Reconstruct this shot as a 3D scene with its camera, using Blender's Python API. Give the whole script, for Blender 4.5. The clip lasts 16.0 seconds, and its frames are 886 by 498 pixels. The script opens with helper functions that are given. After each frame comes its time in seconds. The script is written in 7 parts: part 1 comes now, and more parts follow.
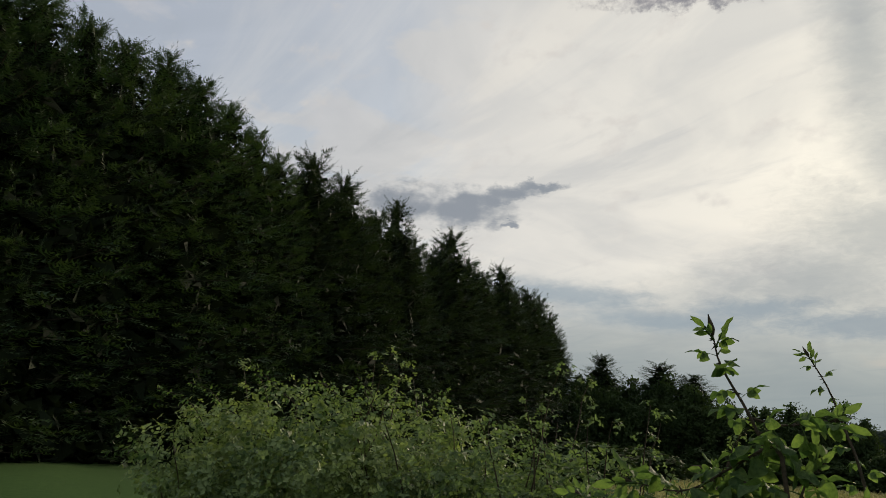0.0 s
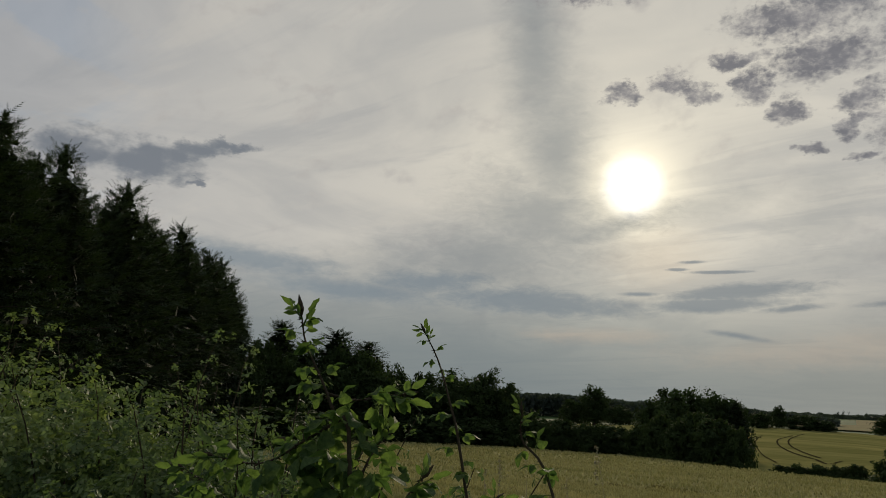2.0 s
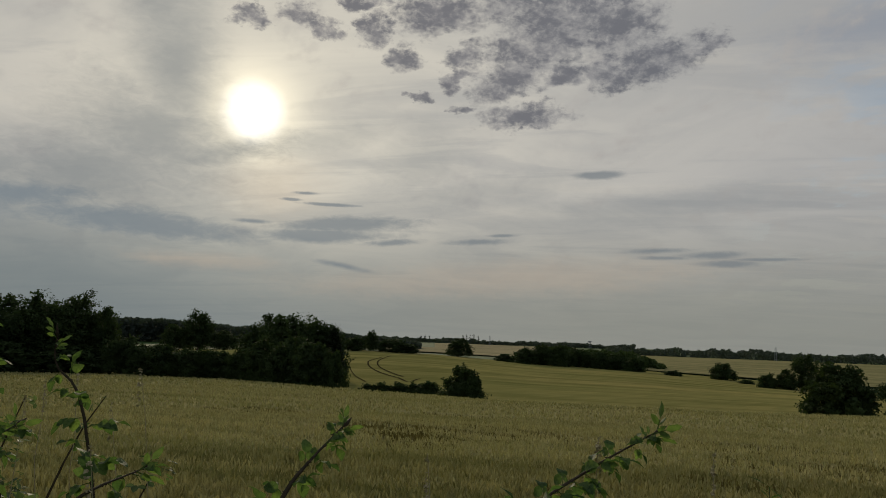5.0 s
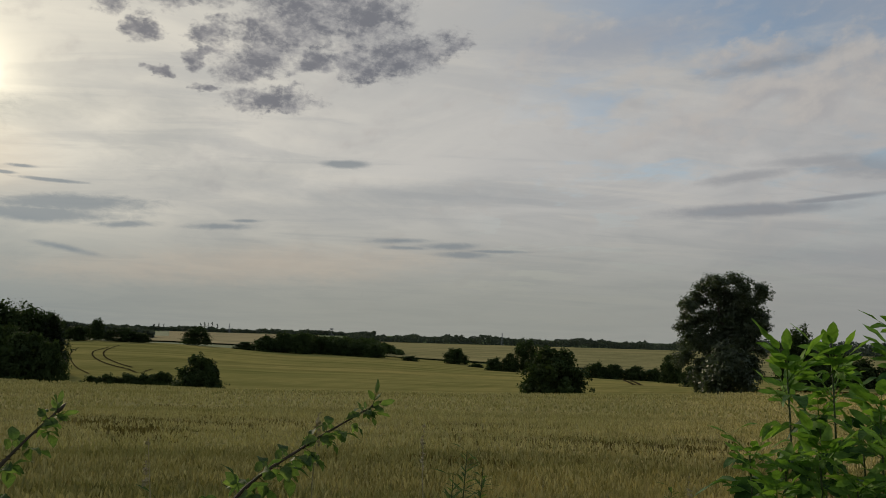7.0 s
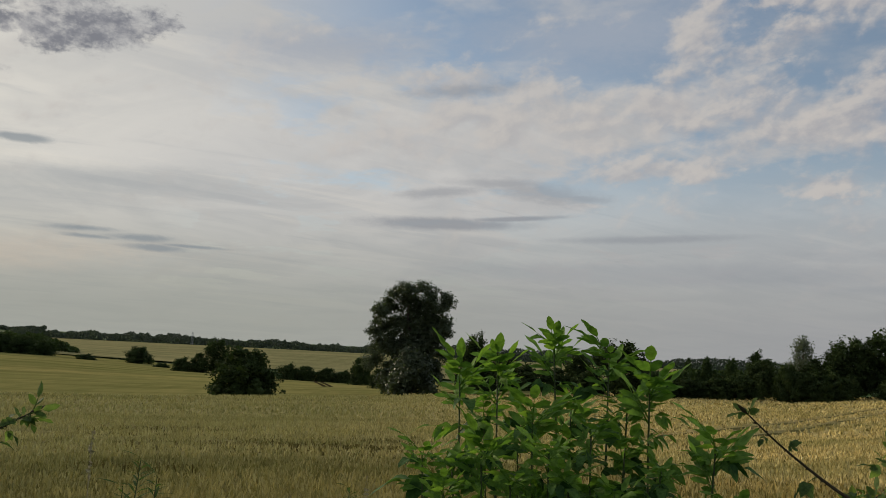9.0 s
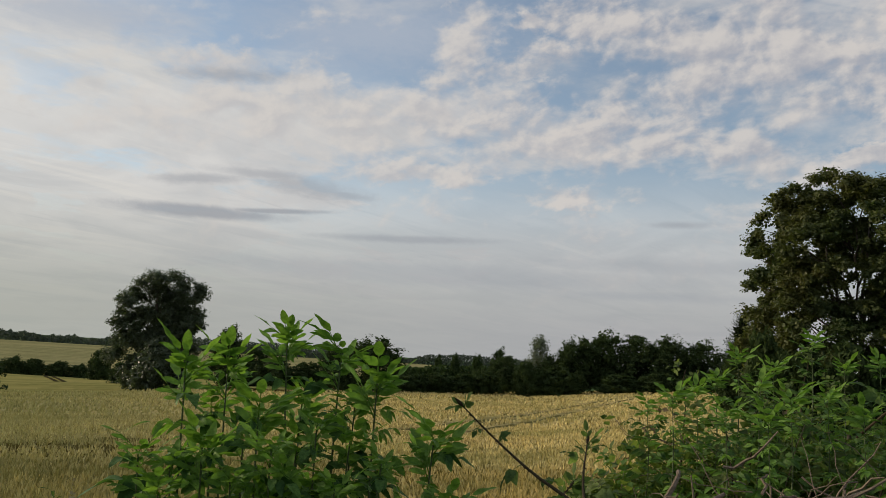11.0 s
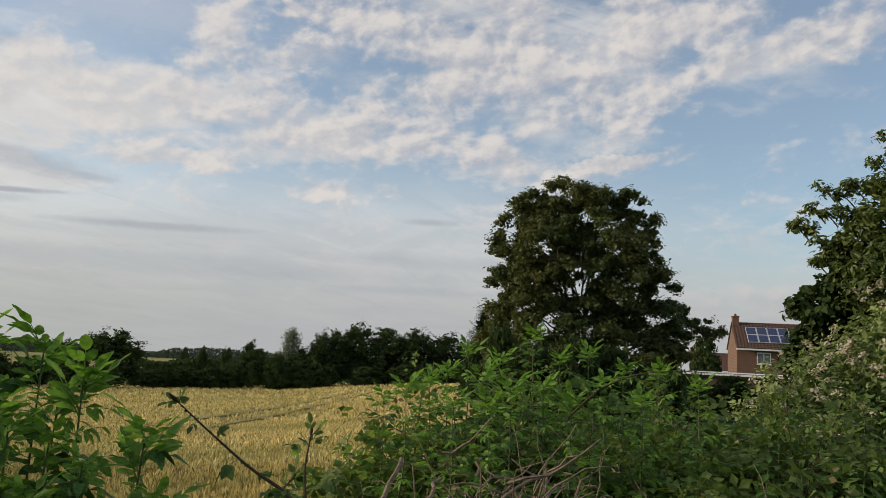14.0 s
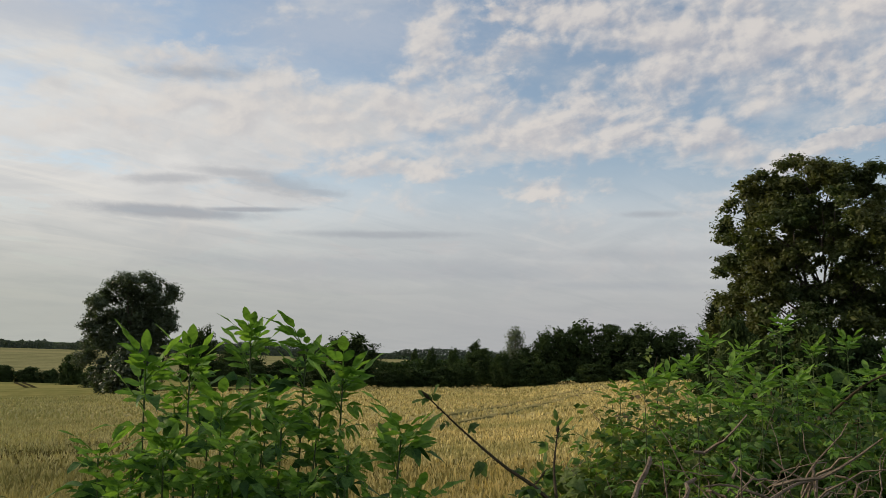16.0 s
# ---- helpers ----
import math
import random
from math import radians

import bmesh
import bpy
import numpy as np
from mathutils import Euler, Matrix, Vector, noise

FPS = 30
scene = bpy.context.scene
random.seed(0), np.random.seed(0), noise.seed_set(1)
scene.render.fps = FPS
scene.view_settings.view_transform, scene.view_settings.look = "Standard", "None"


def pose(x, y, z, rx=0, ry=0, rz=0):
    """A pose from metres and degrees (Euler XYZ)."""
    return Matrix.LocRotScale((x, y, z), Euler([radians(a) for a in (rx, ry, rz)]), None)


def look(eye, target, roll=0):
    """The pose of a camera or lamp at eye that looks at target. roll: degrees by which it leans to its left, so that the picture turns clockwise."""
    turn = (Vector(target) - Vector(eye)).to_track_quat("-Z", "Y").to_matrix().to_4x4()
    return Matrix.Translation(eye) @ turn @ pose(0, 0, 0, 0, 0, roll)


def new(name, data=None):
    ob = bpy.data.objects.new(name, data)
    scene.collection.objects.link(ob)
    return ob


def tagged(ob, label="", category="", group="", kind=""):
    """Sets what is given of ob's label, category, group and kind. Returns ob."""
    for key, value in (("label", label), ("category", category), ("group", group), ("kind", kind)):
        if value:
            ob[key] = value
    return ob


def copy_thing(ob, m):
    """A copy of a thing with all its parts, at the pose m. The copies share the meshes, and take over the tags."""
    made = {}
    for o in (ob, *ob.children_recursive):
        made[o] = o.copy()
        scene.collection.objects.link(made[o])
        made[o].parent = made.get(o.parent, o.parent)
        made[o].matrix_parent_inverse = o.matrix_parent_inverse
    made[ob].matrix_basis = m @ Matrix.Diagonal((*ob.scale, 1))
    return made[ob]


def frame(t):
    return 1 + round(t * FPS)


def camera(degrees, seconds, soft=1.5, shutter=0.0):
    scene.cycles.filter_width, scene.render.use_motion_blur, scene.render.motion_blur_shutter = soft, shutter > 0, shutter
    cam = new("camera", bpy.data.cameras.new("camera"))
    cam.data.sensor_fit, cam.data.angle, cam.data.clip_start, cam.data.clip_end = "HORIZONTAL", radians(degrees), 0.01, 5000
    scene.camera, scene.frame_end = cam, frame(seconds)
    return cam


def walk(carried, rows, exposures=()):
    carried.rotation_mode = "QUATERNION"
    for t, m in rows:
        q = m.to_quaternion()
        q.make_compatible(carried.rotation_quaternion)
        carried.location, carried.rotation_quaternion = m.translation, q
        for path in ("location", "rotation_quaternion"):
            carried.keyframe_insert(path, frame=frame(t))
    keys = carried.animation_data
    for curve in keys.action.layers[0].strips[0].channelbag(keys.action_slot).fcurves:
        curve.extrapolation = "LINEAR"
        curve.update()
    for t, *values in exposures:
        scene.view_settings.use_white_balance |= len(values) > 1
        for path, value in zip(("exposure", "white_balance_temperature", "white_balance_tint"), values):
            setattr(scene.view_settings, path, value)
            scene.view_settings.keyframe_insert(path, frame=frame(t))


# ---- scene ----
cam = camera(57.95, 16.0, 0.45)
PATH = [
    (0.0, pose(0.000, 0.000, 1.650, 102.27, -2.78, -0.71)),
    (0.5, pose(0.018, -0.013, 1.663, 102.55, -2.83, -6.58)),
    (1.0, pose(0.056, -0.023, 1.671, 102.48, -2.66, -12.39)),
    (1.5, pose(0.089, -0.031, 1.671, 101.72, -2.41, -18.08)),
    (2.0, pose(0.110, -0.038, 1.669, 100.83, -2.24, -23.18)),
    (2.5, pose(0.130, -0.032, 1.671, 100.15, -2.23, -27.71)),
    (3.0, pose(0.138, -0.048, 1.672, 99.38, -2.12, -32.48)),
    (3.5, pose(0.169, -0.075, 1.673, 98.62, -1.82, -37.28)),
    (4.0, pose(0.193, -0.107, 1.674, 97.83, -1.67, -42.17)),
    (6.5, pose(0.134, -0.239, 1.662, 96.20, -2.15, -63.36)),
    (7.0, pose(0.124, -0.242, 1.662, 96.31, -1.59, -68.79)),
    (7.5, pose(0.118, -0.234, 1.665, 96.33, -1.45, -74.52)),
    (8.0, pose(0.117, -0.237, 1.665, 96.53, -1.85, -79.99)),
    (8.5, pose(0.119, -0.239, 1.667, 96.91, -2.30, -85.17)),
    (9.0, pose(0.117, -0.251, 1.667, 97.27, -2.92, -90.32)),
    (11.5, pose(0.114, -0.313, 1.671, 98.02, -3.46, -111.90)),
    (12.0, pose(0.099, -0.326, 1.673, 98.23, -3.37, -116.48)),
    (12.5, pose(0.081, -0.340, 1.673, 98.42, -3.28, -120.34)),
    (13.0, pose(0.081, -0.340, 1.672, 98.47, -3.23, -123.09)),
    (13.5, pose(0.081, -0.344, 1.673, 98.44, -3.15, -124.65)),
    (14.0, pose(0.081, -0.349, 1.673, 98.37, -3.01, -124.99)),
    (14.5, pose(0.082, -0.353, 1.673, 98.35, -2.74, -124.12)),
    (15.0, pose(0.085, -0.352, 1.673, 98.29, -2.46, -121.22)),
    (15.5, pose(0.108, -0.335, 1.671, 98.04, -2.19, -116.04)),
    (16.0, pose(0.132, -0.328, 1.667, 97.55, -1.89, -109.22)),
]
walk(cam, PATH, [(0.0, 0.28), (1.0, -0.05), (2.0, -0.3), (4.0, -0.42), (6.5, -0.27), (8.0, -0.06), (9.0, 0.04), (11.5, 0.35), (14.0, 0.48), (16.0, 0.41)])

# ---- world: hazy evening sky with veiled sun ----
SUN_AZ, SUN_EL = 36.35, 15.4


def unit(az, el):
    a, e = radians(az), radians(el)
    return Vector((math.sin(a) * math.cos(e), math.cos(a) * math.cos(e), math.sin(e)))


world = bpy.data.worlds.new("evening_sky")
scene.world = world
world.use_nodes = True
WN, WL = world.node_tree.nodes, world.node_tree.links
WN.clear()


def feed(sock, v):
    if isinstance(v, bpy.types.NodeSocket):
        WL.new(v, sock)
    elif isinstance(v, (tuple, list)):
        sock.default_value = (*v, 1.0) if len(sock.default_value) == 4 and len(v) == 3 else v
    else:
        sock.default_value = v


def wm(op, a, b=0.0, c=0.0):
    n = WN.new("ShaderNodeMath")
    n.operation = op
    feed(n.inputs[0], a), feed(n.inputs[1], b), feed(n.inputs[2], c)
    return n.outputs[0]


def ramp01(v, lo, hi):
    n = WN.new("ShaderNodeMapRange")
    n.interpolation_type = "SMOOTHSTEP"
    feed(n.inputs[0], v), feed(n.inputs[1], lo), feed(n.inputs[2], hi)
    return n.outputs[0]


def wmix(f, a, b, kind="MIX"):
    n = WN.new("ShaderNodeMix")
    n.data_type, n.blend_type, n.clamp_factor = "RGBA", kind, True
    feed(n.inputs[0], f), feed(n.inputs[6], a), feed(n.inputs[7], b)
    return n.outputs[2]


def wnoise(vec, scale, detail=4.0, rough=0.5, dist=0.0):
    n = WN.new("ShaderNodeTexNoise")
    feed(n.inputs["Vector"], vec)
    n.inputs["Scale"].default_value, n.inputs["Detail"].default_value = scale, detail
    n.inputs["Roughness"].default_value, n.inputs["Distortion"].default_value = rough, dist
    return n.outputs[0]


def combine(a, b, c=0.0):
    n = WN.new("ShaderNodeCombineXYZ")
    feed(n.inputs[0], a), feed(n.inputs[1], b), feed(n.inputs[2], c)
    return n.outputs[0]


coord = WN.new("ShaderNodeTexCoord").outputs["Generated"]
parts_xyz = WN.new("ShaderNodeSeparateXYZ")
WL.new(coord, parts_xyz.inputs[0])
DX, DY, DZ = parts_xyz.outputs
AZ = wm("MULTIPLY", wm("ARCTAN2", DX, DY), 57.29578)
EL = wm("MULTIPLY", wm("ARCSINE", DZ), 57.29578)
# a flat cloud deck seen in perspective
lift = wm("ADD", wm("MAXIMUM", DZ, 0.0), 0.10)
QX, QY = wm("DIVIDE", DX, lift), wm("DIVIDE", DY, lift)
dotn = WN.new("ShaderNodeVectorMath")
dotn.operation = "DOT_PRODUCT"
WL.new(coord, dotn.inputs[0])
dotn.inputs[1].default_value = unit(SUN_AZ, SUN_EL)
OFF = wm("MULTIPLY", wm("ARCCOSINE", wm("MINIMUM", dotn.outputs["Value"], 1.0)), 57.29578)

sky = WN.new("ShaderNodeTexSky")
sky.sky_type, sky.sun_disc = "NISHITA", False
sky.sun_elevation, sky.sun_rotation = radians(SUN_EL), radians(SUN_AZ)
sky.air_density, sky.dust_density, sky.ozone_density = 1.0, 1.0, 1.2
skyc = wmix(1.0, sky.outputs[0], (0.12, 0.12, 0.12), "MULTIPLY")

# ragged warp shared by the single clouds
w1 = wm("SUBTRACT", wnoise(combine(wm("MULTIPLY", AZ, 0.6), wm("MULTIPLY", EL, 1.5)), 0.42, 5.0, 0.6), 0.5)
w3 = wm("SUBTRACT", wnoise(combine(wm("MULTIPLY", AZ, 0.55), wm("MULTIPLY", EL, 1.25), 3.0), 1.5, 5.0, 0.65, 0.5), 0.5)
w2 = wm("SUBTRACT", wnoise(combine(wm("MULTIPLY", AZ, 0.45), EL, 7.0), 0.22, 3.0, 0.55), 0.5)


WARPS = {}


def warp_of(k):
    """The shared edge noise, scaled; one chain of nodes for each scale."""
    if k not in WARPS:
        WARPS[k] = wm("ADD", wm("ADD", wm("MULTIPLY", w1, 1.5 * k), wm("MULTIPLY", w2, 0.8 * k)), wm("MULTIPLY", w3, 1.3 * min(1.0, k + 0.25)))
    return WARPS[k]


def cloud(az, el, wide, high, tilt=0.0, soft=0.5, warp=1.0):
    """Mask of one cloud, centre and half-axes in degrees."""
    c, s = math.cos(radians(tilt)), math.sin(radians(tilt))
    da, de = wm("SUBTRACT", AZ, az), wm("SUBTRACT", EL, el)
    u = wm("ADD", wm("MULTIPLY", da, c / wide), wm("MULTIPLY", de, s / wide))
    v = wm("SUBTRACT", wm("MULTIPLY", de, c / high), wm("MULTIPLY", da, s / high))
    r = wm("SQRT", wm("MULTIPLY_ADD", u, u, wm("MULTIPLY", v, v)))
    return ramp01(wm("ADD", r, warp_of(warp)), 1.3 + soft * 0.7, 0.95 - soft)


def most(*masks):
    m = masks[0]
    for k in masks[1:]:
        m = wm("MAXIMUM", m, k)
    return m


# thin veil: warm white near the sun, grey away from it
veil_c = wmix(ramp01(OFF, 3.0, 42.0), (0.80, 0.755, 0.655), (0.56, 0.55, 0.53))
veil_c = wmix(ramp01(OFF, 34.0, 80.0), veil_c, (0.475, 0.472, 0.472))
veil_c = wmix(wm("MULTIPLY", ramp01(AZ, 8.0, -30.0), ramp01(EL, 8.0, 24.0)), veil_c, (0.415, 0.435, 0.485))
streaks = wnoise(combine(wm("MULTIPLY", QX, 0.55), wm("MULTIPLY", QY, 0.35)), 2.2, 6.0, 0.58, 0.6)
puffs = wnoise(combine(QX, QY, 3.0), 3.2, 5.0, 0.55, 0.3)
open_sky = ramp01(wm("ADD", OFF, wm("MULTIPLY", wm("SUBTRACT", EL, 14.0), 1.1)), 36.0, 80.0)
cover = wm("ADD", wm("MULTIPLY", streaks, 0.55), wm("MULTIPLY", puffs, 0.45))
cover = ramp01(wm("SUBTRACT", cover, wm("MULTIPLY", open_sky, 0.15)), 0.345, 0.50)
blue_bit = most(cloud(103.0, 20.2, 9.0, 1.3, 10.0, 0.9, 0.5), cloud(150.0, 14.5, 16.0, 5.0, 0.0, 0.9, 0.4), cloud(118.0, 10.6, 14.0, 1.2, 4.0, 0.9, 0.5), cloud(114.5, 18.8, 4.0, 1.6, 8.0, 0.9, 0.6), cloud(146.0, 25.0, 7.0, 1.6, 0.0, 0.9, 0.5))
cover = wm("MULTIPLY", cover, wm("SUBTRACT", 1.0, wm("MULTIPLY", blue_bit, 0.9)))
cover = wm("MAXIMUM", cover, ramp01(EL, 10.0, 2.0))
cover = wm("MAXIMUM", cover, wm("MULTIPLY", wm("MULTIPLY", ramp01(EL, 16.0, 7.0), ramp01(AZ, 150.0, 126.0)), 0.86))
cover = wm("MAXIMUM", cover, ramp01(OFF, 50.0, 32.0))
cover = wm("MAXIMUM", cover, wm("MULTIPLY", ramp01(AZ, 15.0, -8.0), 0.7))
shade = ramp01(wnoise(combine(wm("MULTIPLY", QX, 0.8), wm("MULTIPLY", QY, 0.8), 5.0), 1.7, 5.0, 0.55, 0.8), 0.36, 0.66)
veil = wmix(wm("MULTIPLY", shade, 0.40), veil_c, wmix(ramp01(OFF, 20.0, 70.0), (0.37, 0.385, 0.40), (0.29, 0.31, 0.335)))
# long thin streaks drawn out across the deck
band = wnoise(combine(wm("ADD", wm("MULTIPLY", QX, 0.9), wm("MULTIPLY", QY, 0.5)), wm("SUBTRACT", wm("MULTIPLY", QY, 0.22), wm("MULTIPLY", QX, 0.10)), 2.0), 3.4, 6.0, 0.6, 0.5)
veil = wmix(wm("MULTIPLY", ramp01(band, 0.52, 0.68), 0.35), veil, wmix(ramp01(OFF, 20.0, 70.0), (0.74, 0.695, 0.61), (0.57, 0.545, 0.515)))
veil = wmix(wm("MULTIPLY", ramp01(band, 0.47, 0.33), 0.30), veil, wmix(ramp01(OFF, 20.0, 70.0), (0.38, 0.395, 0.41), (0.29, 0.31, 0.335)))
# slate-blue thin sheet high up
slate = most(cloud(101.0, 22.6, 8.0, 2.0, 4.0, 0.9, 0.5), cloud(81.0, 20.8, 6.5, 1.3, 6.0, 1.0, 0.5))
blue = wmix(0.14, wmix(1.0, skyc, (0.94, 0.97, 0.97), "MULTIPLY"), (0.44, 0.42, 0.43))
col = wmix(cover, blue, veil)
col = wmix(wm("MULTIPLY", slate, 0.75), col, (0.335, 0.372, 0.435))


# bent coordinates that tear the clouds' rims
bend_a, bend_b = (wm("SUBTRACT", wnoise(combine(wm("MULTIPLY", AZ, 0.8), wm("MULTIPLY", EL, 1.3), k), 0.55, 6.0, 0.62, 0.0), 0.5) for k in (21.0, 33.0))
AZ_BENT, EL_BENT = wm("ADD", AZ, wm("MULTIPLY", bend_a, 5.0)), wm("ADD", EL, wm("MULTIPLY", bend_b, 3.0))


def bank(az, el, wide, high, tilt=0.0):
    """Density of one ragged cloud: 1 in its heart, 0 at its rim, less outside."""
    c, s = math.cos(radians(tilt)), math.sin(radians(tilt))
    da, de = wm("SUBTRACT", AZ_BENT, az), wm("SUBTRACT", EL_BENT, el)
    u = wm("ADD", wm("MULTIPLY", da, c / wide), wm("MULTIPLY", de, s / wide))
    v = wm("SUBTRACT", wm("MULTIPLY", de, c / high), wm("MULTIPLY", da, s / high))
    return wm("SUBTRACT", 1.0, wm("MULTIPLY_ADD", u, u, wm("MULTIPLY", v, v)))


def billows(dx, dy):
    """Heaped cloud texture along rows that rise to the south, shifted by (dx, dy) degrees."""
    x, y = wm("ADD", AZ, dx), wm("ADD", EL, dy)
    u = wm("ADD", wm("MULTIPLY", x, 0.97), wm("MULTIPLY", y, 0.24))
    v = wm("SUBTRACT", wm("MULTIPLY", y, 0.97), wm("MULTIPLY", x, 0.24))
    wide = wnoise(combine(wm("MULTIPLY", u, 0.55), v, 9.0), 0.40, 7.0, 0.52, 0.3)
    fine = wnoise(combine(wm("MULTIPLY", u, 0.8), v, 2.0), 1.05, 5.0, 0.52, 0.2)
    return wm("ADD", wm("MULTIPLY", wide, 0.72), wm("MULTIPLY", fine, 0.28))


# sunlit altocumulus of the southern sky, lit from the north-west, grey below
heap = billows(0.0, 0.0)
relief = wm("SUBTRACT", heap, billows(-0.55, 0.55))
fair = most(bank(93.0, 16.2, 10.0, 2.0, 6.0), bank(104.0, 16.8, 9.0, 2.4, 6.0), bank(113.5, 15.6, 6.0, 2.2, 0.0), bank(122.5, 18.4, 7.5, 3.2, 6.0), bank(120.5, 16.0, 6.5, 1.4, 0.0), bank(130.0, 21.5, 9.0, 3.6, 0.0),
            bank(135.0, 18.8, 6.5, 2.2, 12.0), bank(129.0, 14.8, 4.2, 1.7, -18.0), bank(146.5, 21.3, 6.5, 1.0, 10.0), bank(140.5, 24.2, 5.0, 2.2, 0.0), bank(116.2, 12.1, 3.4, 0.75, 3.0), bank(112.4, 21.0, 3.6, 0.8, 8.0),
            bank(107.8, 23.0, 2.2, 2.6, -10.0), bank(113.2, 23.8, 1.4, 0.7, 0.0), bank(117.5, 24.2, 3.0, 1.6, 0.0), bank(105.0, 13.2, 5.5, 0.8, 4.0), bank(96.0, 18.8, 3.0, 1.2, 10.0), bank(91.0, 19.1, 4.0, 0.8, 6.0), bank(111.5, 20.9, 3.0, 0.9, 20.0),
            bank(137.0, 14.6, 5.0, 0.5, 8.0), bank(155.0, 23.0, 7.0, 1.6, 10.0))
fair = wm("ADD", wm("MULTIPLY", wm("MAXIMUM", fair, -1.6), 0.40), wm("MULTIPLY", wm("SUBTRACT", heap, 0.5), 4.6))
fair = ramp01(fair, -0.55, 0.62)
lit = wmix(ramp01(relief, -0.13, 0.13), (0.345, 0.345, 0.372), (0.530, 0.495, 0.465))
lit = wmix(wm("MULTIPLY", ramp01(AZ, 118.0, 96.0), 0.45), lit, (0.52, 0.50, 0.475))
col = wmix(wm("MULTIPLY", fair, 0.88), col, lit)
# haze at the horizon
haze = wmix(ramp01(AZ, 28.0, 62.0), (0.228, 0.266, 0.270), (0.302, 0.312, 0.276))
haze = wmix(ramp01(AZ, 72.0, 120.0), haze, (0.296, 0.302, 0.308))
col = wmix(wm("MULTIPLY", ramp01(EL, 12.0, 1.0), 0.85), col, haze)
col = wmix(wm("MULTIPLY", wm("MULTIPLY", ramp01(AZ, 48.0, 22.0), ramp01(EL, 12.0, 3.0)), 0.55), col, (0.225, 0.268, 0.28))
# warm glow low under the sun
col = wmix(wm("MULTIPLY", most(cloud(34.0, 5.0, 3.5, 0.45, 0.0, 1.0, 0.9), cloud(55.0, 4.6, 12.0, 1.0, 4.0, 1.0, 0.9), cloud(38.0, 10.5, 3.0, 2.0, 0.0, 1.0, 0.6), cloud(32.1, 5.0, 2.4, 0.25, 3.0, 0.8, 0.6)), 0.38), col, (0.62, 0.50, 0.385))
# the sun behind thin cloud
g = wm("ADD", wm("MULTIPLY", ramp01(OFF, 17.0, 1.5), 0.15), wm("ADD", wm("MULTIPLY", ramp01(OFF, 7.0, 1.5), 0.20), wm("MULTIPLY", ramp01(OFF, 4.4, 1.2), 0.30)))
col = wmix(1.0, col, wmix(1.0, combine(g, g, g), (1.0, 0.87, 0.56), "MULTIPLY"), "ADD")
# shadow streak beside the sun, and dim wisps under it
ray = most(cloud(29.2, 26.0, 2.1, 9.5, 6.0, 1.0, 0.35), cloud(31.0, 17.6, 2.5, 5.4, 4.0, 1.0, 0.35), cloud(29.8, 13.2, 5.2, 3.2, 0.0, 1.0, 0.6), cloud(26.0, 10.4, 7.5, 2.2, 6.0, 1.0, 0.6), cloud(34.2, 12.4, 3.6, 1.0, 14.0, 1.0, 0.7))
ray = wm("ADD", wm("MULTIPLY", ray, 0.66), wm("MULTIPLY", most(cloud(41.5, 13.9, 4.4, 0.8, 12.0, 1.0, 0.8), cloud(48.5, 12.8, 2.6, 2.2, 30.0, 1.0, 0.8), cloud(54.0, 11.0, 6.0, 0.9, 8.0, 1.0, 0.8), cloud(66.0, 10.0, 9.0, 0.9, 5.0, 1.0, 0.7), cloud(51.5, 10.4, 5.0, 0.9, 3.0, 1.0, 0.7)), 0.30))
col = wmix(ray, col, (0.265, 0.295, 0.31))
# low grey bars and single dark clouds
bars = most(cloud(8.6, 9.4, 5.0, 0.8, -4.0, 0.7), cloud(16.0, 7.6, 5.5, 0.6, -3.0, 0.9), cloud(21.6, 8.4, 3.6, 0.7, 0.0, 0.6), cloud(29.6, 7.2, 6.8, 0.75, -3.0, 0.6), cloud(36.8, 7.9, 1.2, 0.14, 0.0, 0.6),
            cloud(43.2, 8.0, 4.2, 0.45, 4.0, 0.5), cloud(41.6, 7.2, 4.0, 0.42, 2.0, 0.5), cloud(46.5, 6.9, 1.6, 0.2, 5.0, 0.6), cloud(53.0, 7.2, 1.7, 0.18, 3.0, 0.6), cloud(54.6, 7.7, 0.9, 0.1, 3.0, 0.6), cloud(43.2, 5.1, 1.8, 0.18, -9.0, 0.7),
            cloud(61.4, 12.05, 1.5, 0.26, 2.0, 0.35, 0.3), cloud(40.4, 10.1, 0.8, 0.10, 0.0), cloud(42.1, 9.4, 1.6, 0.10, 0.0), cloud(39.4, 9.6, 0.6, 0.09, 0.0), cloud(65.5, 6.8, 2.0, 0.16, 2.0, 0.7),
            cloud(69.0, 6.5, 2.0, 0.22, 2.0, 0.6), cloud(70.2, 5.9, 1.7, 0.2, 0.0, 0.6), cloud(72.5, 6.2, 1.6, 0.1, 0.0, 0.6), cloud(66.0, 6.3, 1.6, 0.12, 0.0, 0.7))
col = wmix(wm("MULTIPLY", bars, 0.72), col, wmix(ramp01(AZ, 5.0, 60.0), (0.238, 0.297, 0.345), (0.222, 0.257, 0.285)))
lens = most(cloud(89.6, 9.05, 5.0, 0.40, 1.0, 0.4, 0.3), cloud(94.8, 9.6, 3.0, 0.16, 4.0, 0.5, 0.3))
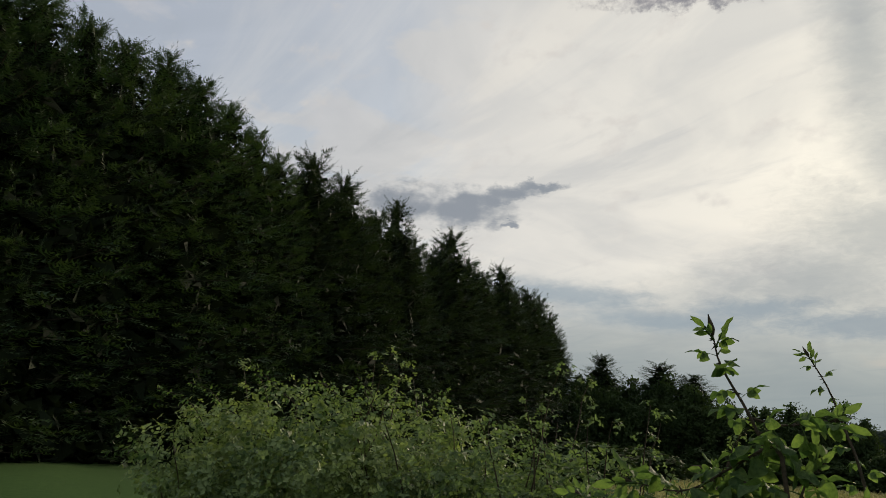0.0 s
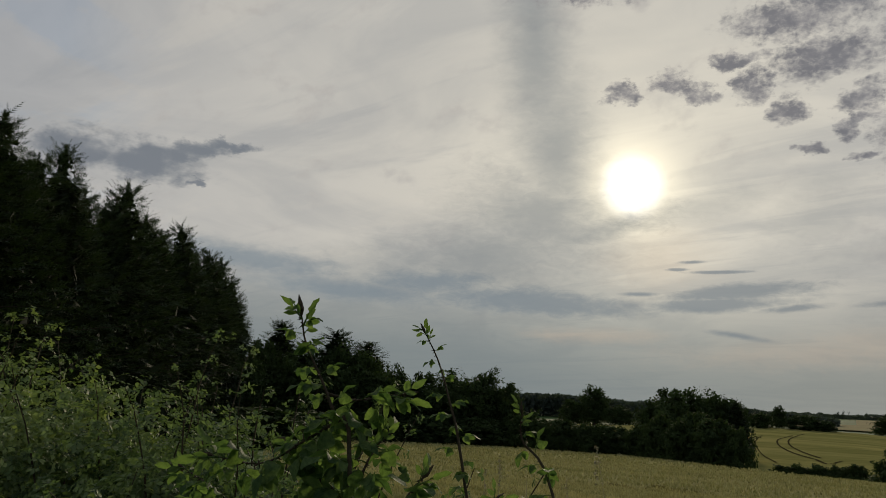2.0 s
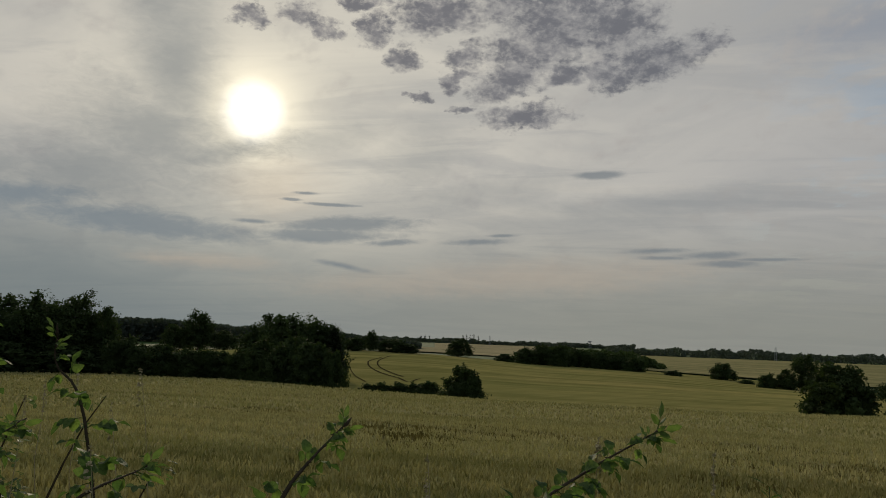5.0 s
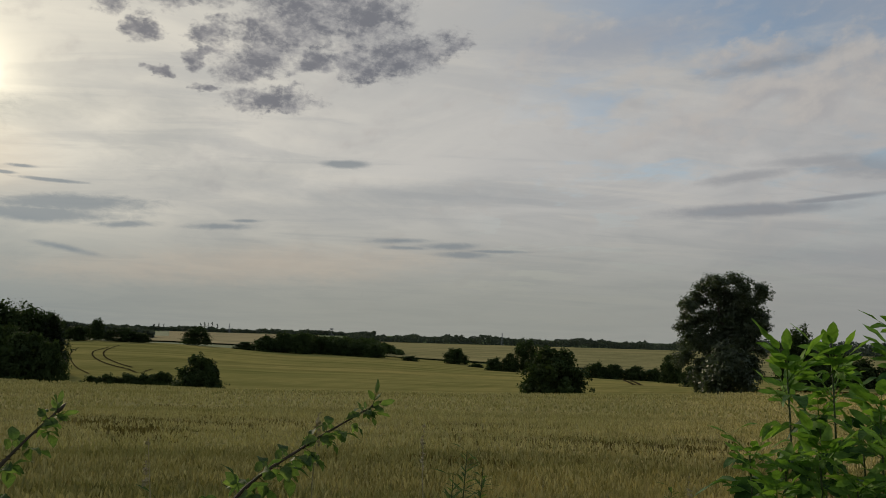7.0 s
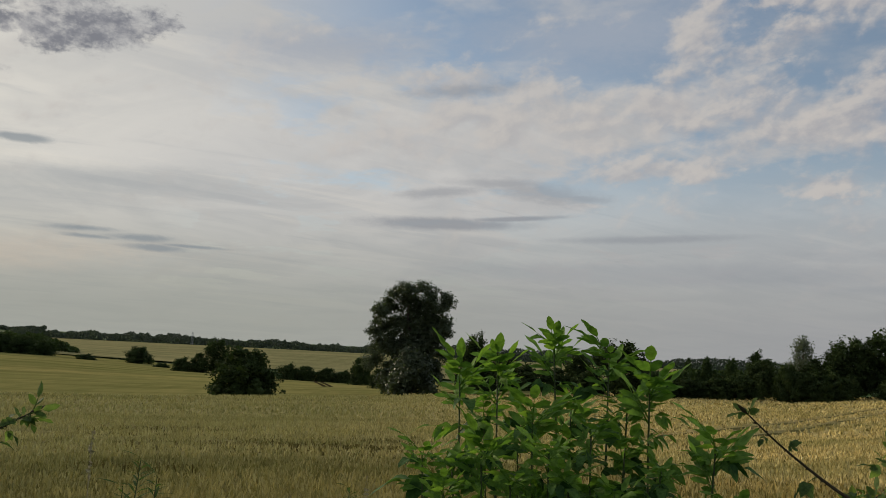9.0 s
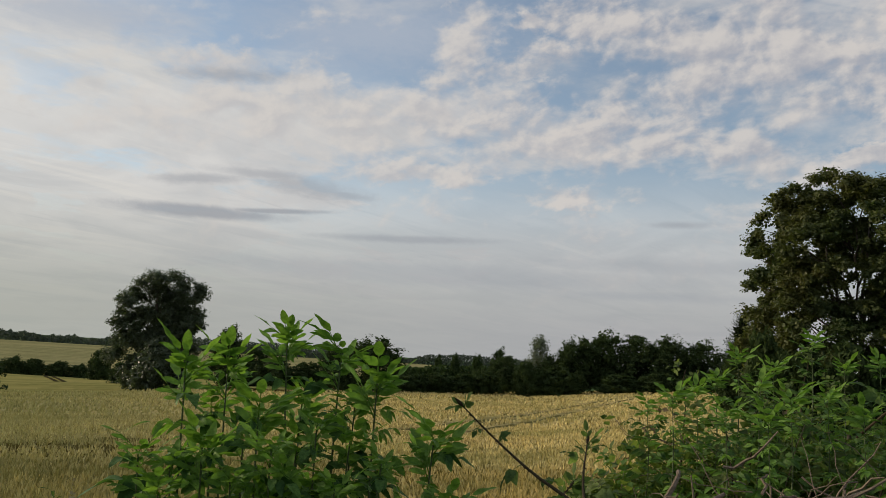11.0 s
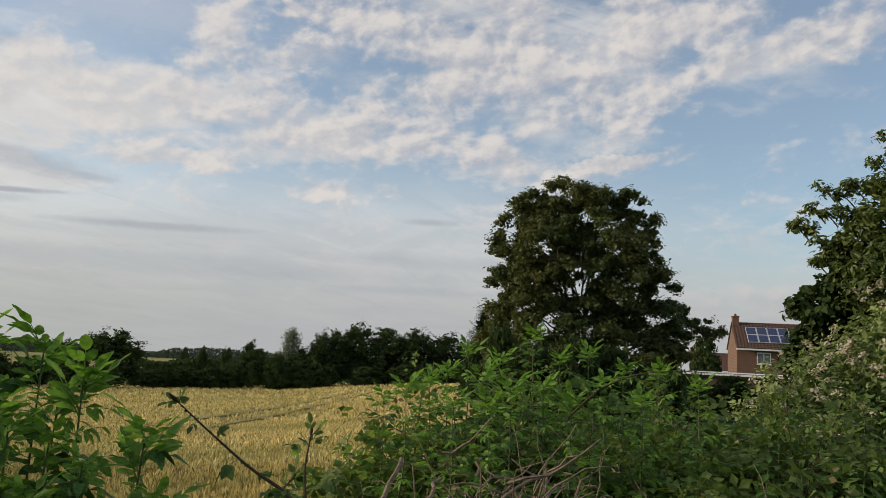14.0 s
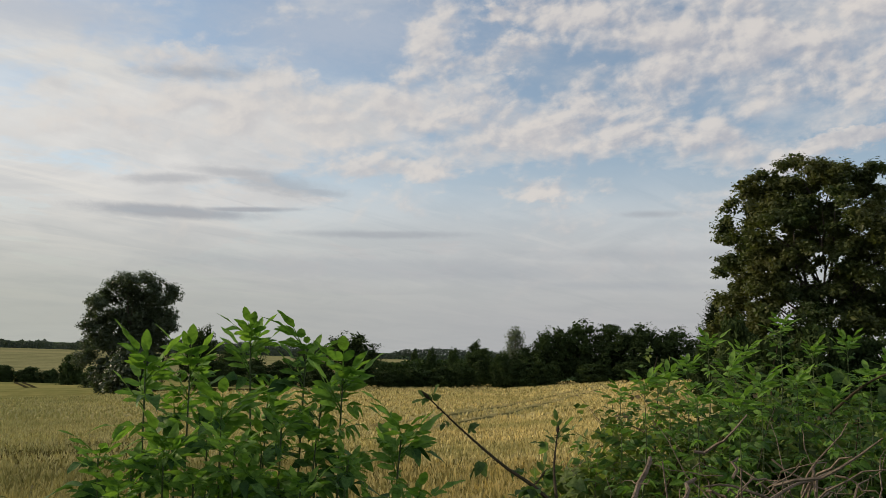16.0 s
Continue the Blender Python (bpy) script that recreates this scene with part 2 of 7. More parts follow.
wisps = most(cloud(97.2, 11.5, 3.6, 0.6, -8.0, 0.8, 0.9), cloud(94.0, 12.1, 3.0, 0.3, 0.0, 0.8, 0.8), cloud(89.4, 11.3, 2.6, 0.3, 6.0, 0.7, 0.8), cloud(99.5, 11.2, 2.0, 0.3, -4.0, 0.7, 0.8), cloud(104.5, 8.4, 5.0, 0.22, 2.0, 0.7, 0.5), cloud(123.7, 10.2, 1.8, 0.22, 0.0, 0.7, 0.4), cloud(90.8, 18.5, 3.4, 0.4, 6.0, 0.9, 0.8))
col = wmix(wm("ADD", wm("MULTIPLY", lens, 0.72), wm("MULTIPLY", wisps, 0.5)), col, (0.24, 0.255, 0.285))
flat_bar = most(cloud(107.0, 6.0, 15.0, 0.75, 0.5, 0.5, 0.35), cloud(124.0, 7.3, 9.0, 0.5, 0.0, 0.8, 0.5), cloud(122.0, 5.2, 6.0, 0.3, 0.0, 0.8, 0.5))
col = wmix(wm("MULTIPLY", flat_bar, 0.36), col, (0.265, 0.285, 0.315))
# broken dark flock high beside the sun
lumps = wm("SUBTRACT", wnoise(combine(wm("MULTIPLY", AZ, 0.72), wm("MULTIPLY", EL, 1.15), 1.7), 0.80, 5.0, 0.56, 0.15), 0.5)
grain = wm("SUBTRACT", wnoise(combine(AZ, wm("MULTIPLY", EL, 1.4), 4.4), 2.3, 4.0, 0.6, 0.4), 0.5)
field = most(bank(35.7, 21.8, 1.1, 0.65), bank(39.4, 22.2, 1.5, 0.8, -10.0), bank(41.0, 21.4, 1.5, 0.7, -14.0), bank(44.6, 21.6, 1.2, 1.0, 30.0), bank(46.9, 19.9, 1.2, 0.9, 20.0), bank(48.1, 17.3, 0.8, 0.35), bank(44.0, 23.5, 1.8, 0.5),
             bank(47.7, 25.6, 4.6, 1.1), bank(49.4, 23.0, 3.2, 1.3, 6.0), bank(54.9, 23.9, 2.4, 1.3), bank(59.4, 22.6, 5.2, 2.3, 12.0), bank(57.2, 20.9, 3.6, 1.9, 20.0), bank(54.8, 18.8, 2.6, 1.3, 30.0), bank(51.6, 20.2, 1.9, 0.8, 20.0),
             bank(50.9, 18.6, 1.1, 0.6, 20.0), bank(56.0, 16.0, 2.9, 0.8, 6.0), bank(51.9, 16.6, 1.1, 0.3), bank(58.8, 18.8, 2.0, 0.8, 20.0), bank(62.0, 19.2, 1.6, 1.2), bank(65.4, 19.8, 3.4, 1.4, 12.0), bank(68.6, 20.4, 1.8, 0.6, 8.0),
             bank(62.6, 22.2, 3.2, 1.8), bank(20.0, 29.4, 8.0, 0.8), bank(33.0, 29.0, 6.0, 1.0), bank(52.0, 26.6, 6.0, 1.2, -4.0), bank(61.0, 26.2, 6.0, 1.6))
dense = wm("ADD", wm("MAXIMUM", field, -1.5), wm("ADD", wm("MULTIPLY", lumps, 2.2), wm("MULTIPLY", grain, 2.4)))
flock = wm("MULTIPLY", ramp01(dense, -1.0, 1.05), ramp01(field, -1.5, -0.1))
col = wmix(wm("MULTIPLY", flock, 0.94), col, wmix(ramp01(wm("ADD", wm("MULTIPLY", lumps, 3.0), wm("MULTIPLY", dense, 0.35)), -0.3, 0.8), wmix(ramp01(AZ, 40.0, 70.0), (0.36, 0.345, 0.345), (0.335, 0.335, 0.35)), wmix(ramp01(AZ, 40.0, 72.0), (0.205, 0.205, 0.226), (0.178, 0.186, 0.215))))
lone = most(bank(-2.6, 15.4, 3.4, 1.25, 4.0), bank(1.4, 15.2, 3.8, 1.3, 2.0), bank(4.4, 16.2, 3.6, 0.75, 10.0), bank(7.4, 16.9, 2.0, 0.5, 4.0), bank(4.8, 14.3, 0.8, 0.3))
lone = ramp01(wm("ADD", wm("MAXIMUM", lone, -1.4), wm("ADD", wm("MULTIPLY", lumps, 2.0), wm("MULTIPLY", w1, 1.6))), -0.7, 1.0)
col = wmix(wm("MULTIPLY", lone, 0.85), col, (0.185, 0.212, 0.25))
# bright disc
disc = ramp01(OFF, 2.7, 0.6)
col = wmix(1.0, col, wmix(1.0, combine(disc, disc, disc), (0.95, 0.92, 0.85), "MULTIPLY"), "ADD")
# below the horizon the haze goes on
col = wmix(ramp01(EL, -0.5, -4.0), col, (0.16, 0.15, 0.11))
bg = WN.new("ShaderNodeBackground")
WL.new(col, bg.inputs[0])
bg.inputs[1].default_value = 1.0
WL.new(bg.outputs[0], WN.new("ShaderNodeOutputWorld").inputs[0])

sun = new("sun", bpy.data.lights.new("sun", "SUN"))
sun.data.energy, sun.data.angle, sun.data.color = 2.6, radians(4.0), (1.0, 0.84, 0.62)
sun.matrix_world = look(unit(SUN_AZ, SUN_EL) * 50, (0, 0, 0))

# ---- materials ----
def material(name, build):
    m = bpy.data.materials.new(name)
    m.use_nodes = True
    nt = m.node_tree
    nt.nodes.clear()
    out = nt.nodes.new("ShaderNodeOutputMaterial")
    build(nt, out)
    return m


def put(nt, sock, v):
    if isinstance(v, bpy.types.NodeSocket):
        nt.links.new(v, sock)
    elif isinstance(v, (tuple, list)) and len(v) == 3 and len(sock.default_value) == 4:
        sock.default_value = (*v, 1.0)
    else:
        sock.default_value = v


def tex(nt, scale, detail=4.0, rough=0.55, kind="Object", stretch=(1, 1, 1)):
    tc = nt.nodes.new("ShaderNodeTexCoord")
    mp = nt.nodes.new("ShaderNodeMapping")
    mp.inputs["Scale"].default_value = stretch
    nt.links.new(tc.outputs[kind], mp.inputs[0])
    n = nt.nodes.new("ShaderNodeTexNoise")
    nt.links.new(mp.outputs[0], n.inputs["Vector"])
    n.inputs["Scale"].default_value, n.inputs["Detail"].default_value, n.inputs["Roughness"].default_value = scale, detail, rough
    return n.outputs[0]


def ramp(nt, fac, *stops):
    r = nt.nodes.new("ShaderNodeValToRGB")
    while len(r.color_ramp.elements) < len(stops):
        r.color_ramp.elements.new(0.5)
    for e, (p, c) in zip(r.color_ramp.elements, stops):
        e.position, e.color = p, (*c, 1.0)
    put(nt, r.inputs[0], fac)
    return r.outputs[0]


def mix(nt, f, a, b, kind="MIX"):
    n = nt.nodes.new("ShaderNodeMix")
    n.data_type, n.blend_type = "RGBA", kind
    put(nt, n.inputs[0], f), put(nt, n.inputs[6], a), put(nt, n.inputs[7], b)
    return n.outputs[2]


def bump(nt, height, strength=0.4, dist=0.02):
    b = nt.nodes.new("ShaderNodeBump")
    b.inputs["Strength"].default_value, b.inputs["Distance"].default_value = strength, dist
    nt.links.new(height, b.inputs["Height"])
    return b.outputs[0]


def surface(nt, out, colour, rough=0.7, spec=0.3, normal=None, metal=0.0):
    p = nt.nodes.new("ShaderNodeBsdfPrincipled")
    put(nt, p.inputs["Base Color"], colour), put(nt, p.inputs["Roughness"], rough)
    p.inputs["Specular IOR Level"].default_value, p.inputs["Metallic"].default_value = spec, metal
    if normal is not None:
        nt.links.new(normal, p.inputs["Normal"])
    nt.links.new(p.outputs[0], out.inputs[0])
    return p


def leafy(name, dark, light, glow=0.35, rough=0.5, spec=0.35, patch=0.6, tint=None, grain=0.0):
    """Leaves that differ one by one and in patches, and let some light through."""
    def build(nt, out):
        geo = nt.nodes.new("ShaderNodeNewGeometry")
        c = ramp(nt, geo.outputs["Random Per Island"], (0.0, dark), (1.0, light))
        big = tex(nt, patch, 3.0)
        c = mix(nt, 0.55, c, ramp(nt, big, (0.35, tuple(v * 0.75 for v in dark)), (0.68, tint or tuple(v * 1.1 for v in light))))
        relief = None
        if grain:
            # blotches and veins within the leaf
            spots = tex(nt, grain, 4.0, 0.6)
            c = mix(nt, 1.0, c, ramp(nt, spots, (0.32, (0.62, 0.66, 0.60)), (0.52, (1.0, 1.0, 1.0)), (0.72, (1.30, 1.22, 1.05))), "MULTIPLY")
            relief = bump(nt, spots, 0.5, 0.004)
        p = surface(nt, out, c, rough, spec, relief)
        t = nt.nodes.new("ShaderNodeBsdfTranslucent")
        put(nt, t.inputs[0], mix(nt, 1.0, c, (1.45, 1.6, 0.85), "MULTIPLY"))
        ms = nt.nodes.new("ShaderNodeMixShader")
        ms.inputs[0].default_value = glow
        nt.links.new(p.outputs[0], ms.inputs[1]), nt.links.new(t.outputs[0], ms.inputs[2])
        nt.links.new(ms.outputs[0], out.inputs[0])
    return material(name, build)


def plain(name, a, b, scale, rough=0.8, spec=0.2, relief=0.3, dist=0.01, stretch=(1, 1, 1), fine=None):
    def build(nt, out):
        n = tex(nt, scale, 6.0, 0.6, stretch=stretch)
        c = ramp(nt, n, (0.3, a), (0.7, b))
        f = tex(nt, fine or scale * 9, 4.0, 0.6, stretch=stretch)
        c = mix(nt, 0.5, c, ramp(nt, f, (0.3, tuple(v * 0.65 for v in a)), (0.7, tuple(min(1, v * 1.25) for v in b))))
        surface(nt, out, c, rough, spec, bump(nt, f, relief, dist))
    return material(name, build)


M_CONIFER = leafy("conifer_sprays", (0.020, 0.044, 0.022), (0.060, 0.098, 0.038), 0.2, 0.6, 0.25, 0.35, (0.068, 0.098, 0.030))
M_CONIFER_DARK = leafy("dark_conifer_sprays", (0.016, 0.030, 0.014), (0.038, 0.058, 0.020), 0.18, 0.6, 0.25, 0.35)
# Far darker than the sprays: shade inside the crown is in this colour.
M_CONIFER_CORE = leafy("shaded_conifer_core", (0.010, 0.016, 0.008), (0.022, 0.030, 0.013), 0.1, 0.8, 0.1, 0.35)
M_DEAD = plain("dead_conifer_twigs", (0.030, 0.024, 0.016), (0.055, 0.043, 0.028), 3.0)
M_OAK = leafy("field_maple_leaves", (0.034, 0.063, 0.022), (0.126, 0.156, 0.044), 0.30, 0.55, 0.3, 0.30, (0.135, 0.112, 0.032))
M_TREE = leafy("tree_leaves", (0.026, 0.044, 0.017), (0.055, 0.082, 0.026), 0.16, 0.8, 0.08, 0.25)
M_POPLAR = leafy("poplar_leaves", (0.040, 0.055, 0.032), (0.075, 0.100, 0.050), 0.30, 0.45, 0.4, 0.25)
M_WILLOW = leafy("grey_willow_leaves", (0.080, 0.100, 0.066), (0.135, 0.160, 0.108), 0.30, 0.6, 0.3, 0.4)
# Distance haze is mixed into this leaf colour: greyer and bluer than near trees.
M_FAR = leafy("hazed_wood_leaves", (0.040, 0.053, 0.046), (0.066, 0.083, 0.068), 0.2, 0.8, 0.1, 0.01)
M_BRAMBLE = leafy("bramble_leaves", (0.050, 0.095, 0.034), (0.400, 0.480, 0.175), 0.28, 0.6, 0.28, 0.9, (0.27, 0.30, 0.11))
M_BRAMBLE_DULL = leafy("mixed_bramble_leaves", (0.032, 0.063, 0.029), (0.227, 0.311, 0.126), 0.36, 0.62, 0.2, 1.2, (0.18, 0.215, 0.095))
M_BANK = leafy("bank_bramble_leaves", (0.026, 0.056, 0.018), (0.270, 0.350, 0.095), 0.36, 0.62, 0.2, 0.9, (0.22, 0.27, 0.07))
M_ELDER = leafy("elder_leaves", (0.026, 0.076, 0.026), (0.160, 0.280, 0.068), 0.26, 0.62, 0.14, 5.0, None, 70.0)
M_ELDER_YOUNG = leafy("young_elder_leaves", (0.11, 0.225, 0.042), (0.245, 0.39, 0.072), 0.34, 0.6, 0.15, 5.0, None, 70.0)
M_ROSE = leafy("bramble_shoot_leaves", (0.050, 0.098, 0.040), (0.185, 0.255, 0.080), 0.46, 0.65, 0.12, 8.0, None, 90.0)
M_SALLOW = leafy("sallow_leaves", (0.050, 0.085, 0.030), (0.150, 0.195, 0.058), 0.3, 0.5, 0.35, 0.9, (0.17, 0.185, 0.045))
M_NETTLE = leafy("nettle_leaves", (0.045, 0.105, 0.028), (0.165, 0.275, 0.06), 0.36, 0.6, 0.2, 3.0, None, 60.0)
M_FLOWER = leafy("faded_cream_flowers", (0.36, 0.32, 0.25), (0.66, 0.62, 0.52), 0.2, 0.8, 0.1, 3.0, (0.46, 0.37, 0.28))
M_YELLOWED = leafy("yellowing_leaves", (0.13, 0.14, 0.025), (0.24, 0.21, 0.035), 0.35, 0.5, 0.3, 2.0)
M_DRYLEAF = leafy("dry_brown_leaves", (0.10, 0.075, 0.045), (0.26, 0.20, 0.12), 0.2, 0.8, 0.1, 3.0)
M_BARK = plain("grey_brown_bark", (0.055, 0.045, 0.034), (0.12, 0.10, 0.08), 2.0, stretch=(3, 3, 0.6), relief=0.8, dist=0.03)
M_CANE = plain("green_red_cane", (0.036, 0.032, 0.018), (0.075, 0.055, 0.032), 30.0, 0.75, 0.15)
M_STEM = plain("green_elder_stem", (0.05, 0.08, 0.025), (0.09, 0.12, 0.04), 30.0, 0.5, 0.4)
M_STICK = plain("dead_grey_sticks", (0.085, 0.062, 0.044), (0.27, 0.21, 0.155), 14.0, 0.85, 0.15, stretch=(1, 1, 1))
M_DRYGRASS = plain("dry_grass", (0.30, 0.25, 0.13), (0.48, 0.42, 0.25), 20.0)
M_GREENGRASS = leafy("grass_blades", (0.05, 0.095, 0.022), (0.11, 0.16, 0.04), 0.35, 0.55, 0.3, 3.0)


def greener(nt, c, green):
    """Backlit look put into the crop's colour: greener, duller towards the field's northern side."""
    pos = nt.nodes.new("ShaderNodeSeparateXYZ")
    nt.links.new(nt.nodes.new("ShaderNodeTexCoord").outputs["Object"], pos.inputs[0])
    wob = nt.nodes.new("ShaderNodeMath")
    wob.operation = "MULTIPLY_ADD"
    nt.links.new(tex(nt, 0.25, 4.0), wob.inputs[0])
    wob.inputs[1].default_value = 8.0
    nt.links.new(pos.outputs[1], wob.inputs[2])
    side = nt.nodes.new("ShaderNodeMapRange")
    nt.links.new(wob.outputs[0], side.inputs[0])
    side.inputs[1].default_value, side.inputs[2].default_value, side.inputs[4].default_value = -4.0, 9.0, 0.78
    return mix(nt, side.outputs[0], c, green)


def wheat_colour(nt):
    """Ripe straw gold, greener in broad patches, darker in drill rows."""
    geo = nt.nodes.new("ShaderNodeNewGeometry")
    c = ramp(nt, geo.outputs["Random Per Island"], (0.0, (0.15, 0.125, 0.045)), (0.14, (0.42, 0.330, 0.125)), (0.55, (0.82, 0.66, 0.285)), (1.0, (0.93, 0.79, 0.41)))
    g = tex(nt, 0.16, 3.0, 0.6)
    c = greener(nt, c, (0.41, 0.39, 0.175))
    clump = tex(nt, 2.6, 5.0, 0.65, stretch=(1.0, 0.7, 1))
    c = mix(nt, 1.0, c, ramp(nt, clump, (0.36, (0.55, 0.55, 0.50)), (0.5, (1.0, 1.0, 1.0)), (0.64, (1.0, 1.0, 1.0))), "MULTIPLY")
    c = mix(nt, 1.0, c, ramp(nt, bands(nt, -72.0, 1.1, 22.0), (0.36, (0.66, 0.70, 0.62)), (0.5, (1.0, 1.0, 1.0)), (0.66, (1.16, 1.14, 1.12))), "MULTIPLY")
    return mix(nt, ramp(nt, g, (0.44, (0, 0, 0)), (0.68, (0.36, 0.36, 0.36))), c, (0.42, 0.39, 0.135))


def wheat_ear(nt, out):
    c = wheat_colour(nt)
    p = surface(nt, out, c, 0.85, 0.12)
    t = nt.nodes.new("ShaderNodeBsdfTranslucent")
    put(nt, t.inputs[0], mix(nt, 0.6, c, (0.24, 0.27, 0.06)))
    ms = nt.nodes.new("ShaderNodeMixShader")
    ms.inputs[0].default_value = 0.14
    nt.links.new(p.outputs[0], ms.inputs[1]), nt.links.new(t.outputs[0], ms.inputs[2])
    nt.links.new(ms.outputs[0], out.inputs[0])


def wheat_sheet(nt, out):
    fine = tex(nt, 7.0, 6.0, 0.75)
    big = tex(nt, 0.07, 4.0, 0.6)
    rows = tex(nt, 1.0, 4.0, 0.6, stretch=(0.05, 0.9, 1))
    c = ramp(nt, fine, (0.25, (0.26, 0.20, 0.080)), (0.5, (0.52, 0.415, 0.18)), (0.75, (0.74, 0.61, 0.28)))
    c = mix(nt, ramp(nt, big, (0.38, (0, 0, 0)), (0.64, (0.5, 0.5, 0.5))), c, (0.31, 0.29, 0.10))
    c = mix(nt, ramp(nt, rows, (0.40, (0.5, 0.5, 0.5)), (0.54, (0, 0, 0))), c, (0.32, 0.255, 0.10))
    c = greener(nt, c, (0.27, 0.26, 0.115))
    surface(nt, out, c, 1.0, 0.0, bump(nt, fine, 0.7, 0.12))


def bands(nt, turn, across, along, detail=4.0):
    """Long irregular strips that follow the slope: noise drawn out along a line turned by so many degrees."""
    tc, mp, n = nt.nodes.new("ShaderNodeTexCoord"), nt.nodes.new("ShaderNodeMapping"), nt.nodes.new("ShaderNodeTexNoise")
    mp.vector_type = "TEXTURE"
    mp.inputs["Rotation"].default_value, mp.inputs["Scale"].default_value = (0, 0, radians(turn)), (along, across, 1.0)
    nt.links.new(tc.outputs["Object"], mp.inputs[0]), nt.links.new(mp.outputs[0], n.inputs["Vector"])
    n.inputs["Scale"].default_value, n.inputs["Detail"].default_value = 1.0, detail
    return n.outputs[0]


def far_crop(a, b, c):
    def build(nt, out):
        n = tex(nt, 0.02, 5.0, 0.6, stretch=(1, 1, 1))
        f = tex(nt, 0.5, 4.0, 0.6, stretch=(0.25, 1.0, 1))
        k = ramp(nt, n, (0.35, a), (0.65, b))
        k = mix(nt, ramp(nt, f, (0.42, (0.45, 0.45, 0.45)), (0.56, (0, 0, 0))), k, c)
        k = mix(nt, 1.0, k, ramp(nt, bands(nt, -65.0, 9.0, 140.0), (0.36, (0.74, 0.78, 0.72)), (0.5, (1.0, 1.0, 1.0)), (0.66, (1.22, 1.16, 1.14))), "MULTIPLY")
        surface(nt, out, k, 1.0, 0.0, bump(nt, f, 0.6, 0.3))
    return build


def grass_ground(nt, out):
    n = tex(nt, 0.05, 5.0, 0.6)
    f = tex(nt, 5.0, 6.0, 0.7)
    c = ramp(nt, n, (0.35, (0.030, 0.072, 0.014)), (0.65, (0.046, 0.096, 0.020)))
    c = mix(nt, 0.5, c, ramp(nt, f, (0.3, (0.022, 0.052, 0.011)), (0.7, (0.066, 0.122, 0.027))))
    surface(nt, out, c, 0.9, 0.1, bump(nt, f, 0.8, 0.06))


M_WHEAT = material("wheat_ears", wheat_ear)
M_SHEET = material("wheat_canopy", wheat_sheet)
M_CROP_A = material("far_crop_olive", far_crop((0.285, 0.25, 0.090), (0.215, 0.208, 0.070), (0.165, 0.168, 0.055)))
M_CROP_B = material("far_crop_pale", far_crop((0.40, 0.345, 0.20), (0.32, 0.285, 0.165), (0.29, 0.25, 0.14)))
M_CROP_C = material("far_crop_yellow_green", far_crop((0.30, 0.275, 0.13), (0.25, 0.235, 0.11), (0.21, 0.195, 0.09)))
M_GRASS = material("rough_grass", grass_ground)
# Dark colour stands in for shade between the stalks along wheel gaps.
M_GAP = plain("wheel_gap_shade", (0.045, 0.048, 0.018), (0.17, 0.15, 0.06), 1.6, 1.0, 0.0)
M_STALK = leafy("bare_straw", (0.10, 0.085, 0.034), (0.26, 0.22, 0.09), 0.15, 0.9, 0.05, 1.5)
M_TRACK = plain("bent_crop_and_soil", (0.035, 0.030, 0.016), (0.07, 0.06, 0.03), 1.5, 1.0, 0.0)

# ---- building helpers ----
EYE = Vector((0.09, -0.22, 1.67))


def mesh_from(name, verts, faces, mat):
    me = bpy.data.meshes.new(name)
    me.from_pydata([tuple(map(float, v)) for v in verts], [], [tuple(int(i) for i in f) for f in faces])
    me.materials.append(mat)
    me.update()
    return me


def part_mesh(name, me, parent=None, label="", m=None):
    ob = new(name, me)
    ob.parent = parent
    if m is not None:
        ob.matrix_local = m
    if label:
        tagged(ob, label)
    return ob


def thing(name, at=(0, 0, 0), label="", category="", group="", kind=""):
    ob = new(name)
    ob.location = at
    ob.empty_display_size = 0.2
    return tagged(ob, label, category, group, kind)


def place(az, d, z=None, el=None, eye=EYE):
    a = radians(az)
    zz = z if z is not None else eye[2] + d * math.tan(radians(el or 0.0))
    return Vector((eye[0] + d * math.sin(a), eye[1] + d * math.cos(a), zz))


